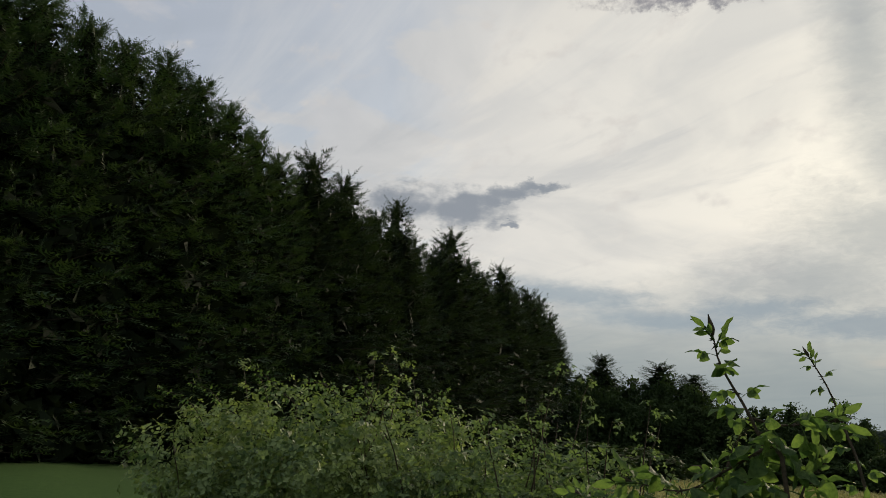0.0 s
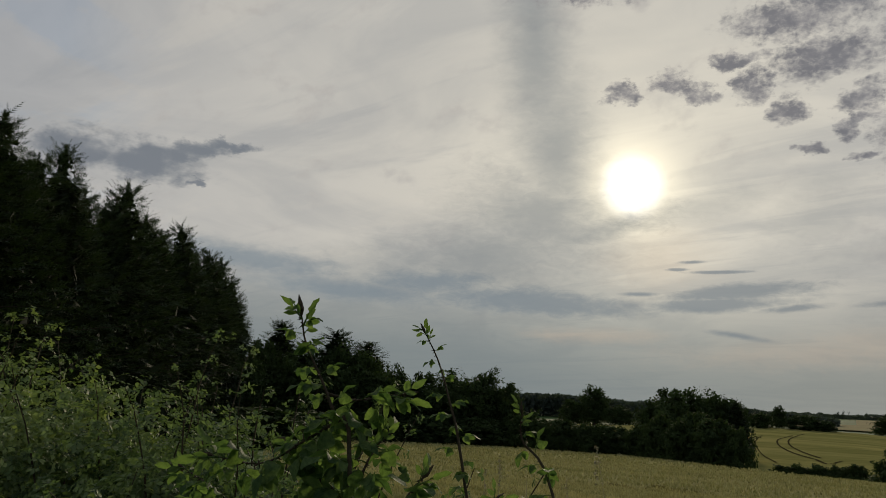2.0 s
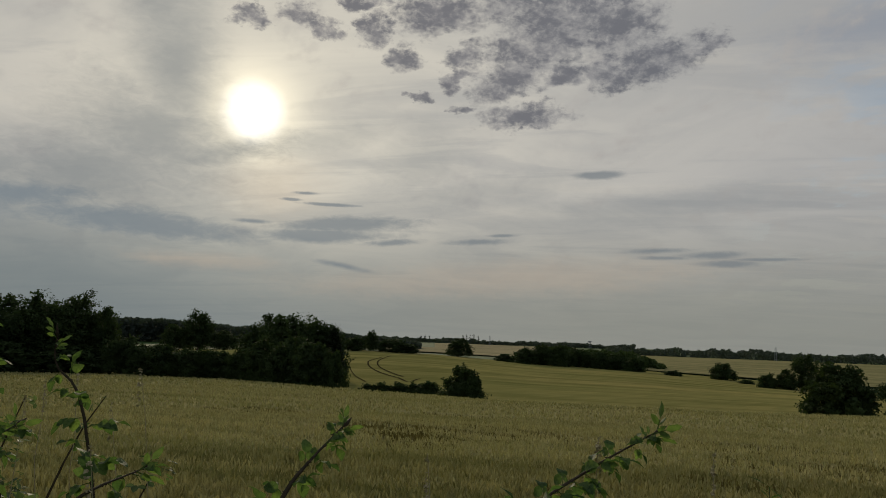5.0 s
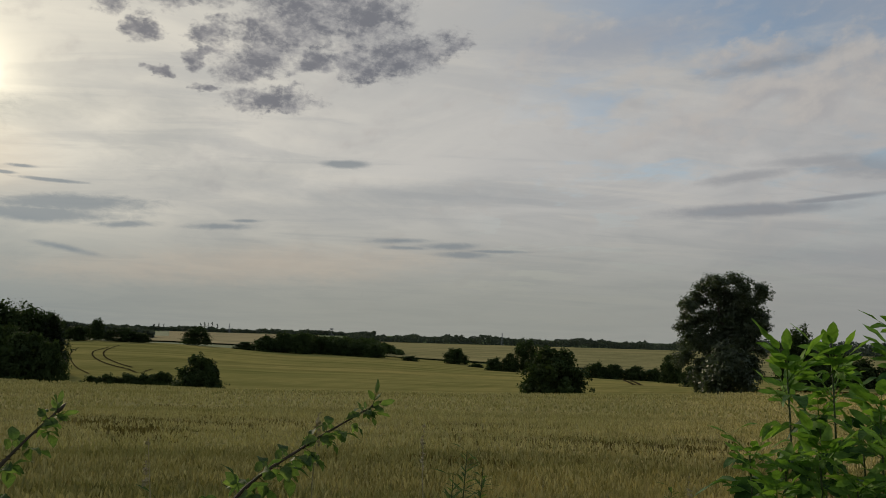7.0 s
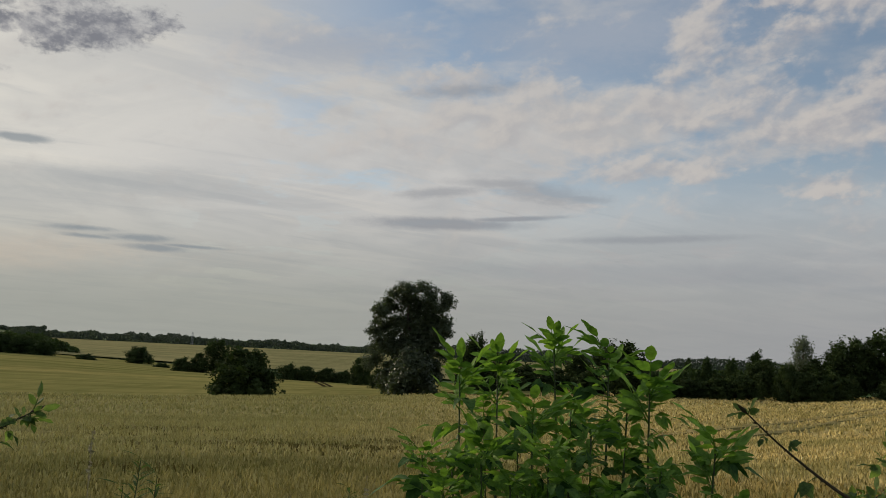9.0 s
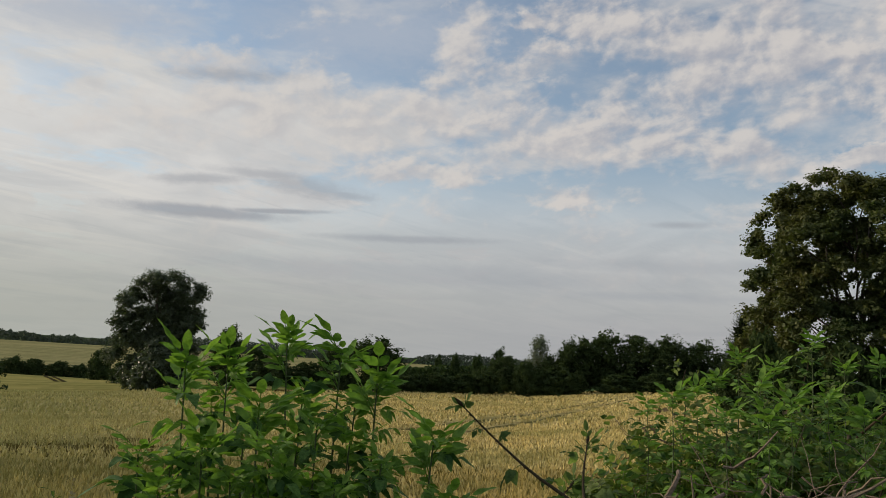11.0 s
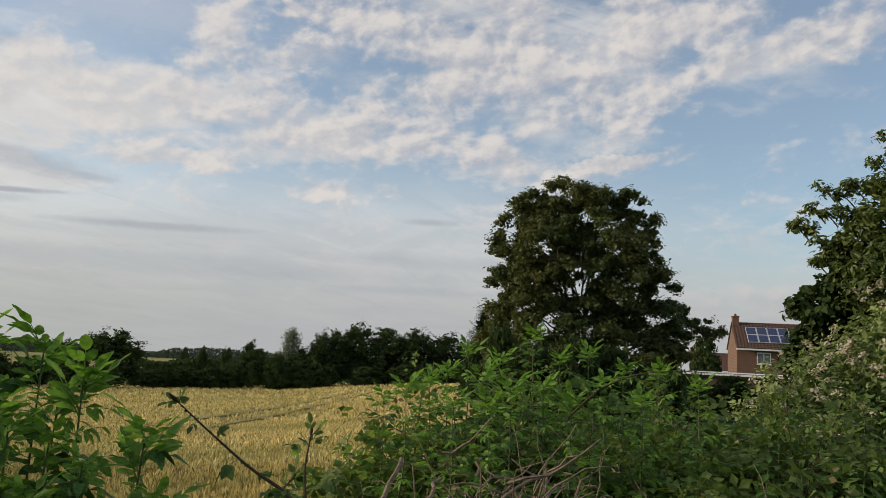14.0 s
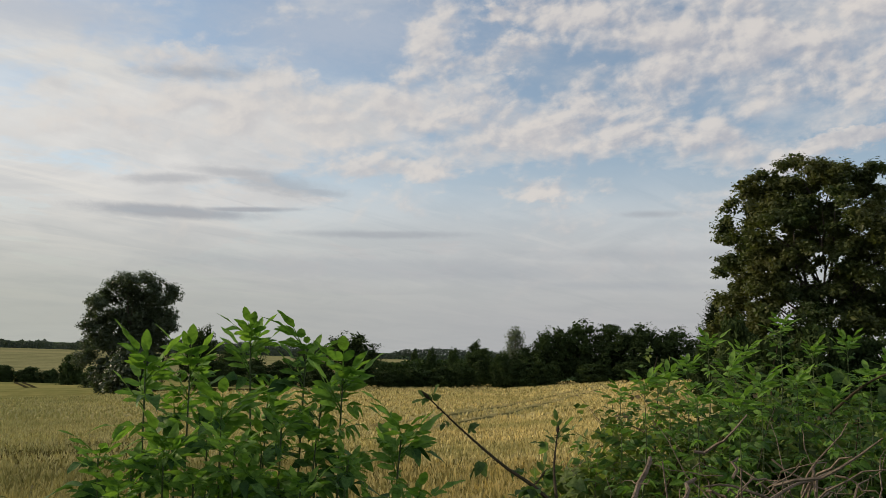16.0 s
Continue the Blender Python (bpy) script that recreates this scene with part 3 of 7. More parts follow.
class Soup:
    """Vertices and faces gathered for one mesh."""

    def __init__(self):
        self.v, self.f, self.n = [], [], 0

    def add(self, verts, faces):
        self.v.extend(verts)
        self.f.extend([tuple(i + self.n for i in f) for f in faces])
        self.n += len(verts)

    def tube(self, pts, radii, sides=6):
        pts = [Vector(p) for p in pts]
        vs, fs = [], []
        up = Vector((0.3, 0.2, 1.0))
        for i, p in enumerate(pts):
            d = (pts[min(i + 1, len(pts) - 1)] - pts[max(i - 1, 0)]).normalized()
            a = d.cross(up if abs(d.dot(up.normalized())) < 0.98 else Vector((1, 0, 0))).normalized()
            b = d.cross(a)
            for k in range(sides):
                t = 2 * math.pi * k / sides
                vs.append(p + (a * math.cos(t) + b * math.sin(t)) * radii[i])
        for i in range(len(pts) - 1):
            for k in range(sides):
                j = (k + 1) % sides
                fs.append((i * sides + k, i * sides + j, (i + 1) * sides + j, (i + 1) * sides + k))
        fs.append(tuple(reversed(range(sides))))
        fs.append(tuple((len(pts) - 1) * sides + k for k in range(sides)))
        self.add(vs, fs)

    def box(self, lo, hi):
        x0, y0, z0 = lo
        x1, y1, z1 = hi
        vs = [Vector(p) for p in ((x0, y0, z0), (x1, y0, z0), (x1, y1, z0), (x0, y1, z0), (x0, y0, z1), (x1, y0, z1), (x1, y1, z1), (x0, y1, z1))]
        self.add(vs, [(0, 3, 2, 1), (4, 5, 6, 7), (0, 1, 5, 4), (1, 2, 6, 5), (2, 3, 7, 6), (3, 0, 4, 7)])

    def mesh(self, name, mat):
        return mesh_from(name, self.v, self.f, mat)


def curve_points(a, b, sag=0.0, n=6, wob=0.0, rng=random):
    a, b = Vector(a), Vector(b)
    out = []
    for i in range(n):
        t = i / (n - 1)
        p = a.lerp(b, t)
        p.z += sag * 4 * t * (1 - t)
        if 0 < i < n - 1 and wob:
            p += Vector([rng.uniform(-wob, wob) for _ in range(3)])
        out.append(p)
    return out


def scatter_leaves(P, N, L, W, rng, fold=0.12, shape=4):
    """Many leaves: positions, facing, lengths and widths. shape 4: lozenge; 6: oval halves folded on the midrib."""
    n = len(P)
    N = N / np.maximum(np.linalg.norm(N, axis=1, keepdims=True), 1e-6)
    R = rng.normal(size=(n, 3))
    T = np.cross(N, R)
    T /= np.maximum(np.linalg.norm(T, axis=1, keepdims=True), 1e-6)
    B = np.cross(N, T)
    L, W = np.asarray(L).reshape(-1, 1) * np.ones((n, 1)), np.asarray(W).reshape(-1, 1) * np.ones((n, 1))
    if shape in (9, 10):
        # three leaflets on one stalk, the side ones drooping
        T, B, P, N, L, W = (np.concatenate(k) for k in zip(*(
            (T * math.cos(a) + B * math.sin(a), B * math.cos(a) - T * math.sin(a), P + (T * math.cos(a) + B * math.sin(a) - N * dr) * L * 0.58, N, L * sz, W * sz)
            for a, dr, sz in ((0.0, 0.15, 1.0), (1.25, 0.3, 0.85), (-1.25, 0.3, 0.85)))))
        n, shape = n * 3, 6 if shape == 9 else 4
    if shape == 3:
        V = np.stack([P - T * L / 2 - B * W * 0.5, P - T * L / 2 + B * W * 0.5, P + T * L * 0.6], 1)
        return V.reshape(-1, 3), np.arange(n)[:, None] * 3 + np.array([[0, 1, 2]])
    if shape == 4:
        V = np.stack([P - T * L / 2, P + B * W / 2 + N * W * fold, P + T * L / 2, P - B * W / 2 + N * W * fold], 1)
        base = np.arange(n)[:, None] * 4
        F = base + np.array([[0, 1, 2, 3]])
        return V.reshape(-1, 3), F
    V = np.stack([P - T * L / 2, P - T * L * 0.15 + B * W / 2 + N * W * fold, P + T * L * 0.22 + B * W * 0.38 + N * W * fold, P + T * L / 2,
                  P + T * L * 0.22 - B * W * 0.38 + N * W * fold, P - T * L * 0.15 - B * W / 2 + N * W * fold], 1)
    base = np.arange(n)[:, None] * 6
    F = np.stack([base + np.array([[0, 1, 2, 3]]), base + np.array([[0, 3, 4, 5]])], 1).reshape(-1, 4)
    return V.reshape(-1, 3), F


def fast_mesh(name, V, F, mat):
    me = bpy.data.meshes.new(name)
    me.from_pydata(np.asarray(V, float).tolist(), [], np.asarray(F).tolist())
    me.materials.append(mat)
    me.update()
    return me


def crown(name, lobes, clumps, per, leaf, spread, seed, mat, fill=0.25, shape=4, flat=0.7, core=0.0, slim=0.66, face=0.45, loose=0.42):
    """Leaves in clumps on and in the lobes (centre, radii), so that the outline is uneven and sky shows through."""
    rng = np.random.default_rng(seed)
    L = np.array(lobes, float)
    area = (L[:, 3] * L[:, 4] + L[:, 3] * L[:, 5] + L[:, 4] * L[:, 5])
    pick = rng.choice(len(L), clumps, p=area / area.sum())
    D = rng.normal(size=(clumps, 3))
    D /= np.linalg.norm(D, axis=1, keepdims=True)
    rad = np.where(rng.random(clumps) < fill, rng.uniform(0.35, 0.85, clumps), rng.uniform(0.85, 1.08, clumps))
    C = L[pick, :3] + D * L[pick, 3:] * rad[:, None]
    S = spread * rng.uniform(0.55, 1.35, clumps)
    # leaves lie over a rounded clump, thicker near its skin, and face outwards
    Q = rng.normal(size=(clumps * per, 3))
    Q /= np.linalg.norm(Q, axis=1, keepdims=True)
    P = np.repeat(C, per, 0) + Q * (rng.random((len(Q), 1)) ** 0.55) * np.repeat(S, per)[:, None] * np.array([2.0, 2.0, 1.45])
    N = np.repeat(D, per, 0) * face + Q * 0.45 + rng.normal(size=P.shape) * loose + np.array([0, 0, flat])
    s = leaf * rng.uniform(0.6, 1.3, len(P))
    # coarser inner leaves close the heart of the crown
    m = int(len(P) * core)
    if m:
        k = rng.choice(len(L), m, p=area / area.sum())
        Q = rng.normal(size=(m, 3))
        Q /= np.linalg.norm(Q, axis=1, keepdims=True)
        P = np.concatenate([P, L[k, :3] + Q * L[k, 3:] * rng.uniform(0.1, 0.74, (m, 1))])
        N = np.concatenate([N, Q * 0.3 + rng.normal(size=(m, 3))])
        s = np.concatenate([s, leaf * rng.uniform(1.3, 2.1, m)])
    keep = P[:, 2] > 0.02
    V, F = scatter_leaves(P[keep], N[keep], s[keep], s[keep] * slim, rng, shape=shape)
    return fast_mesh(name, V, F, mat)


def knobs(lobes, count, size, seed):
    """Smaller lobes studded over larger ones, thick above and outside, so that the crown has boughs and hollows."""
    r = random.Random(seed)
    out = []
    for x, y, z, a, b, c in lobes:
        for _ in range(count):
            d = Vector((r.gauss(0, 1), r.gauss(0, 1), r.gauss(0.25, 1))).normalized()
            k = size * r.uniform(0.7, 1.3)
            q = r.uniform(0.72, 1.02)
            out.append((x + d.x * a * q, y + d.y * b * q, z + d.z * c * q, a * k, b * k, c * k))
    return out


def tree_lobes(h, w, low, count, seed, top=0.55):
    """Lobes within an egg-shaped envelope of height h and width w, from height low."""
    r = random.Random(seed)
    out = []
    for i in range(count):
        f = (i + 0.5) / count
        z = low + (h - low) * (0.12 + 0.76 * f)
        env = w / 2 * math.sin(math.pi * min(1.0, 0.22 + 0.72 * f) ** (0.9)) * (1.0 if f < top else 1.0)
        a = i * 2.4 + r.uniform(-0.5, 0.5)
        k = r.uniform(0.35, 0.68)
        rr = w * r.uniform(0.19, 0.27)
        out.append((math.cos(a) * env * k, math.sin(a) * env * k, z, rr, rr, min(rr * 0.85, (h - low) * 0.28)))
    out.append((0, 0, h - w * 0.17, w * 0.2, w * 0.2, w * 0.17))
    return out


def dome(h, w, seed):
    """Lobes of a rounded clump that is leafy down to the ground."""
    r = random.Random(seed)
    out = [(0, 0, h * 0.48, w * 0.30, w * 0.30, h * 0.42), (0, 0, h * 0.2, w * 0.42, w * 0.42, h * 0.22)]
    for n, rad, z, wide, high in ((7, 0.34, 0.28, 0.18, 0.27), (6, 0.27, 0.60, 0.19, 0.25), (4, 0.14, 0.82, 0.18, 0.17)):
        for k in range(n):
            a = 6.283 * k / n + r.uniform(-0.4, 0.4)
            q = r.uniform(0.8, 1.15)
            out.append((math.cos(a) * rad * w * q, math.sin(a) * rad * w * q, h * z * r.uniform(0.88, 1.1), wide * w * r.uniform(0.8, 1.2), wide * w * r.uniform(0.8, 1.2), high * h * r.uniform(0.85, 1.1)))
    return out


def broad_tree(name, h, w, low, count, clumps, per, leaf, spread, seed, mat, label, category="tree", group="", limbs=True, bark=None, shape=3, lobes=None, core=0.75):
    root = thing(name, (0, 0, 0), label, category, group)
    lobes = lobes or tree_lobes(h, w, low, count, seed)
    r = random.Random(seed)
    s = Soup()
    tr = h * 0.018 + 0.05
    s.tube(curve_points((0, 0, -0.3), (r.uniform(-.2, .2), r.uniform(-.2, .2), h * 0.72), 0, 7, h * 0.008, r), [tr * k for k in (1.3, 1.0, .9, .75, .55, .35, .15)], 8)
    part_mesh("trunk", s.mesh("trunk", bark or M_BARK), root)
    if limbs:
        for lo in lobes[::max(2, len(lobes) // 9)]:
            q = Soup()
            z0 = max(0.4, min(lo[2] - 0.8, h * 0.15 + lo[2] * 0.4))
            q.tube(curve_points((0, 0, z0), lo[:3], h * 0.01, 6, h * 0.01, r), [tr * k for k in (0.6, .5, .4, .3, .2, .1)], 6)
            part_mesh("limb", q.mesh("limb", bark or M_BARK), root)
    part_mesh("crown", crown("crown", lobes, clumps, per, leaf, spread, seed, mat, shape=shape, core=core), root)
    return root


# ---- land ----
# azimuth, distance of the field's far edge, its height angle, drop beyond it
EDGE = np.array([(-180, 40, -0.5, 0.0), (-60, 35, -3.1, 0.0), (-25, 36, -3.2, 0.0), (-10, 60, -2.9, 0.0), (5, 100, -2.9, 0.0), (16, 122, -2.75, 0.0), (28, 122, -2.8, 0.3),
                 (36, 100, -3.1, 1.5), (43, 70, -3.42, 3.0), (54, 52, -3.88, 3.2), (70, 52, -3.88, 3.2), (85, 60, -3.38, 2.6), (93, 80, -2.85, 1.2), (101, 108, -2.5, 0.2),
                 (114, 110, -2.1, 0.0), (123, 110, -1.2, 0.0), (130, 110, -0.9, 0.0), (145, 110, -0.75, 0.0), (180, 110, -0.6, 0.0)])
HILL = np.array([(-180, 0.0), (10, -1.5), (30, -1.4), (36, -1.1), (45, -0.80), (50, -0.92), (58, -1.35), (64, -1.45), (71, -1.75), (84, -2.2), (95, -2.2), (105, -1.6), (120, -1.0), (140, -0.6), (180, 0.0)])


def land(x, y):
    """Height of the crop's top in the fields, and of the turf elsewhere."""
    x, y = np.asarray(x, float) - EYE[0], np.asarray(y, float) - EYE[1]
    d, az = np.hypot(x, y), np.degrees(np.arctan2(x, y))
    De, ee, drop = (np.interp(az, EDGE[:, 0], EDGE[:, k]) for k in (1, 2, 3))
    ze = 1.67 + De * np.tan(np.radians(ee))
    e1 = np.interp(az, HILL[:, 0], HILL[:, 1])
    z3 = 1.67 + 300 * np.tan(np.radians(e1))
    z8 = 1.67 + 800 * math.tan(radians(-0.42))
    ks = [(np.zeros_like(d), 0.12 + 0 * d), (5.0 + 0 * d, 0.12 + 0 * d), (De, ze), (De + 28, ze - drop), (300 + 0 * d, z3), (380 + 0 * d, z3 - 2.0), (800 + 0 * d, z8 + 0 * d), (1100 + 0 * d, z8 - 6 + 0 * d),
          (2000 + 0 * d, 2.5 + 0 * d), (4700 + 0 * d, -4.0 + 0 * d)]
    z = np.full_like(d, -4.0)
    for (a, za), (b, zb) in zip(ks[:-1], ks[1:]):
        t = np.clip((d - a) / np.maximum(b - a, 0.01), 0, 1)
        s = t if za is ks[1][1] else t * t * (3 - 2 * t) * 0.6 + t * 0.4
        z = np.where((d >= a) & (d < b), za + (zb - za) * s, z)
    return z


def polar_sheet(name, az0, az1, naz, dists, offset, mat, wave=0.0):
    """A sheet draped on the land between two azimuths."""
    A = np.radians(np.linspace(az0, az1, naz))
    D = np.asarray(dists, float)
    X = EYE[0] + np.outer(D, np.sin(A))
    Y = EYE[1] + np.outer(D, np.cos(A))
    Z = land(X, Y) + offset(X, Y, np.outer(D, np.ones_like(A)))
    V = np.stack([X, Y, Z], -1).reshape(-1, 3)
    i = (np.arange(len(D) - 1)[:, None] * naz + np.arange(naz - 1)[None, :]).reshape(-1)
    F = np.stack([i, i + naz, i + naz + 1, i + 1], 1)
    me = fast_mesh(name, V, F, mat)
    me.shade_smooth()
    return me


def spot(az, d, sink=0.0):
    p = place(az, d, 0)
    p.z = float(land(p.x, p.y)) - sink
    return p


def soil(X, Y, D):
    """The ground lies a crop's height under the field, and rises to the bank where the camera stands."""
    az = np.degrees(np.arctan2(X - EYE[0], Y - EYE[1]))
    crop = np.clip((az - 12) / 10, 0, 1) * np.clip((165 - az) / 25, 0, 1)
    near = np.clip((D - 3.0) / 2.5, 0, 1)
    return -(0.12 + 0.55 * crop * near)


rings = np.concatenate([[0.05, 1, 2, 3, 4, 5], np.geomspace(6, 4700, 84)])
ground = new("ground", polar_sheet("ground", -180, 180, 289, rings, soil, M_GRASS))
tagged(ground, "rough grassy ground of gently rolling farmland", "ground", kind="structure")


# wheel tracks in the near field, two lines each
def track_depth(X, Y):
    dip = np.zeros_like(X)
    head = (Y > -1.0) & (Y < 26)
    wig = 17.0 + 0.25 * np.sin(Y * 0.5) + 0.02 * Y
    for off in (0.0, 1.9):
        dip = np.maximum(dip, np.where(head, np.exp(-((X - wig - off) / 0.5) ** 4) * np.clip(0.5 + 0.8 * np.sin(Y * 0.55 + off) + 0.3 * np.sin(Y * 2.3), 0, 1), 0))
    ux, uy = 0.806, -0.592
    s = (X - 30) * ux + (Y + 13) * uy
    t = -(X - 30) * uy + (Y + 13) * ux
    for off in (0.0, 1.9):
        dip = np.maximum(dip, np.where(s > -9, np.exp(-((t - off) / 0.42) ** 4), 0))
    return dip


def lodged(X, Y):
    """Flattened hollows in the crop."""
    h = np.zeros_like(X)
    for cx, cy, rx, ry in ((16.0, 15.6, 1.2, 2.2), (14.6, 12.6, 1.0, 1.4), (21.5, 7.0, 0.9, 2.5), (12.8, 4.4, 0.5, 1.2), (11.6, -1.6, 0.5, 1.0), (24.0, 19.0, 1.0, 2.5)):
        h = np.maximum(h, np.exp(-((X - cx) / rx) ** 2 - ((Y - cy) / ry) ** 2))
    return h


def sheet_top(X, Y, D):
    n = np.sin(X * 1.9 + np.sin(Y * 1.3)) * np.sin(Y * 2.1 + np.sin(X * 0.9)) * 0.03
    return -0.18 - 0.10 * np.clip((17 - D) / 3, 0, 1) - 0.50 * np.clip((5.9 - D) / 0.6, 0, 1) + n - 0.48 * track_depth(X, Y) - 0.35 * lodged(X, Y)


near_rings = np.concatenate([np.linspace(5.2, 30, 80), np.geomspace(30.3, 130, 40)])
wheat_field = new("wheat_field", polar_sheet("wheat_field", 9, 131, 240, near_rings, sheet_top, M_SHEET))
tagged(wheat_field, "ripe golden wheat field with tractor tracks running across", "wheat field", kind="structure")


def wheat(name, n, d0, d1, az0, az1, ear, width, seed, label):
    rng = np.random.default_rng(seed)
    D = np.sqrt(rng.uniform(d0 ** 2, d1 ** 2, n))
    A = np.radians(rng.uniform(az0, az1, n))
    X, Y = EYE[0] + D * np.sin(A), EYE[1] + D * np.cos(A)
    # drill rows
    row = np.round(X / 0.125) * 0.125
    X = row + rng.normal(0, 0.05, n)
    low = np.maximum(track_depth(X, Y), lodged(X, Y))
    keep = rng.random(n) > low * 1.05
    X, Y = X[keep], Y[keep]
    n = len(X)
    Z = land(X, Y) + rng.normal(-0.02, 0.05, n) + 0.03 * np.sin(X * 1.3) * np.sin(Y * 0.9) - 0.12
    lean = rng.normal(0, 0.28, (n, 2))
    up = np.stack([lean[:, 0], lean[:, 1], np.ones(n)], 1)
    up /= np.linalg.norm(up, axis=1, keepdims=True)
    side = rng.normal(size=(n, 3))
    side -= up * (side * up).sum(1, keepdims=True)
    side /= np.linalg.norm(side, axis=1, keepdims=True)
    oth = np.cross(up, side)
    P = np.stack([X, Y, Z], 1)
    e, w = ear * rng.uniform(0.7, 1.2, (n, 1)), width * rng.uniform(0.8, 1.2, (n, 1))
    m = P + up * e * 0.45
    V = np.stack([P - up * 0.06, m + side * w, m - side * w, m + oth * w, m - oth * w, P + up * e], 1).reshape(-1, 3)
    b = np.arange(n)[:, None] * 6
    F = np.concatenate([b + np.array([[0, 1, 5, 2]]), b + np.array([[0, 3, 5, 4]])])
    ob = new(name, fast_mesh(name, V, F, M_WHEAT))
    return tagged(ob, label, "wheat", kind="stuff")


def tufts(name, n, d0, d1, az0, az1, high, width, seed, label):
    """Upright tufts of ears and leaf, two blades each, for the crop farther off."""
    rng = np.random.default_rng(seed)
    D = np.sqrt(rng.uniform(d0 ** 2, d1 ** 2, n))
    A = np.radians(rng.uniform(az0, az1, n))
    X, Y = EYE[0] + D * np.sin(A), EYE[1] + D * np.cos(A)
    keep = rng.random(n) > np.maximum(track_depth(X, Y), lodged(X, Y)) * 1.05
    X, Y = X[keep], Y[keep]
    n = len(X)
    Z = land(X, Y) - 0.12 + rng.normal(0, 0.02, n)
    P = np.stack([X, Y, Z], 1)
    V = []
    for k in range(2):
        a = rng.uniform(0, 2 * np.pi, n)
        w = width * rng.uniform(0.6, 1.2, (n, 1))
        s = np.stack([np.cos(a), np.sin(a), 0 * a], 1) * w / 2
        top = np.stack([rng.normal(0, 0.03, n), rng.normal(0, 0.03, n), high * rng.uniform(0.65, 1.15, n)], 1)
        V += [P - s, P + s, P + top]
    V = np.stack(V, 1).reshape(-1, 3)
    F = np.arange(n * 2)[:, None] * 3 + np.array([[0, 1, 2]])
    return tagged(new(name, fast_mesh(name, V, F, M_WHEAT)), label, "wheat", kind="stuff")


wheat("wheat_ears", 66000, 5.6, 15.0, 15, 128, 0.080, 0.0125, 3, "dense ripe wheat ears standing over straw stalks")
tufts("wheat_tufts", 70000, 14.5, 30.0, 12, 127, 0.105, 0.04, 4, "dense ripe wheat ears standing over straw stalks")
tufts("wheat_tufts", 46000, 30.0, 66.0, 11, 126, 0.13, 0.09, 5, "dense ripe wheat ears standing over straw stalks")
tufts("wheat_tufts", 22000, 66.0, 126.0, 11, 127, 0.20, 0.24, 6, "dense ripe wheat ears standing over straw stalks")


def flat_off(h):
    return lambda X, Y, D: 0 * X + h


# fields on the opposite slope and beyond
for az0, az1, d0, d1, mat, lab in ((43, 97, 82, 296, M_CROP_A, "olive-gold wheat field rising on the opposite slope"),
                                   (29, 40, 230, 420, M_CROP_A, "olive-gold wheat strip behind the hedge"),
                                   (63, 101, 390, 770, M_CROP_C, "pale yellow-green barley field on the far slope"),
                                   (46, 57, 500, 900, M_CROP_B, "pale stubble field on the far slope"),
                                   (57, 68, 820, 1000, M_CROP_B, "pale stubble field high on the far slope"),
                                   (101, 118, 420, 800, M_CROP_C, "yellow field between distant hedges"),
                                   (50, 60, 1150, 1700, M_CROP_B, "pale field near the skyline")):
    f = new("far_field", polar_sheet("far_field", az0, az1, int((az1 - az0) * 2) + 2, np.geomspace(d0, d1, 26), flat_off(0.12), mat))
    tagged(f, lab, "field", kind="structure")


def on_land(az, el):
    """Where a sight line from the bank meets the land beyond the near rise."""
    t = math.tan(radians(el))
    for d in np.arange(95, 420, 1.0):
        p = place(az, d, 0)
        if EYE[2] + d * t <= float(land(p.x, p.y)) + 0.2:
            return d
    return 290.0


def wheel_track(points, wide, label):
    """A dark strip of bent crop, given by azimuth and distance."""
    s = Soup()
    pts = []
    for (a0, d0), (a1, d1) in zip(points[:-1], points[1:]):
        pts += [(a0 + (a1 - a0) * k / 6, d0 + (d1 - d0) * k / 6) for k in range(6)]
    vs, fs = [], []
    for a, d in pts:
        for sgn in (-1, 1):
            p = place(a + sgn * math.degrees(wide / d) / 2, d + sgn * wide * 0.5, 0)
            p.z = float(land(p.x, p.y)) + 0.20
            vs.append(p)
    for i in range(len(pts) - 1):
        fs.append((2 * i, 2 * i + 1, 2 * i + 3, 2 * i + 2))
    s.add(vs, fs)
    return tagged(new("wheel_track", s.mesh("wheel_track", M_TRACK)), label, "wheel track", kind="structure")


def smooth_line(points, n):
    """Points along a smooth curve through the given ones."""
    P = [Vector(p) for p in points]
    P = [P[0] * 2 - P[1]] + P + [P[-1] * 2 - P[-2]]
    out = []
    for i in range(n):
        t = i / (n - 1) * (len(P) - 3)
        k = min(int(t), len(P) - 4)
        u = t - k
        a, b, c, d = P[k:k + 4]
        out.append(0.5 * (2 * b + (c - a) * u + (2 * a - 5 * b + 4 * c - d) * u * u + (3 * b - a - 3 * c + d) * u ** 3))
    return out


for line in (((46.3, -1.22), (45.9, -1.36), (45.37, -1.56), (45.49, -1.94), (46.38, -2.35), (47.51, -2.63)), ((46.95, -1.1), (46.55, -1.24), (46.04, -1.53), (46.16, -1.91), (47.04, -2.31), (47.9, -2.55)),
             ((47.51, -2.63), (48.0, -2.82), (48.4, -2.85), (49.1, -2.62)), ((44.5, -1.3), (44.1, -1.6), (44.05, -2.0), (44.5, -2.6), (45.3, -3.0))):
    wheel_track([(q.x, on_land(q.x, q.y)) for q in smooth_line([(a, e, 0) for a, e in line], 14)], 0.36 if line[0][0] > 45 else 0.2, "dark curving tractor track in the far wheat")
for shift in (0.0, 0.45):
    wheel_track([(a + shift, on_land(a, e)) for a, e in ((81.9, -2.35), (81.5, -2.6), (82.3, -2.95))], 0.7, "dark curving tractor track in the far wheat")

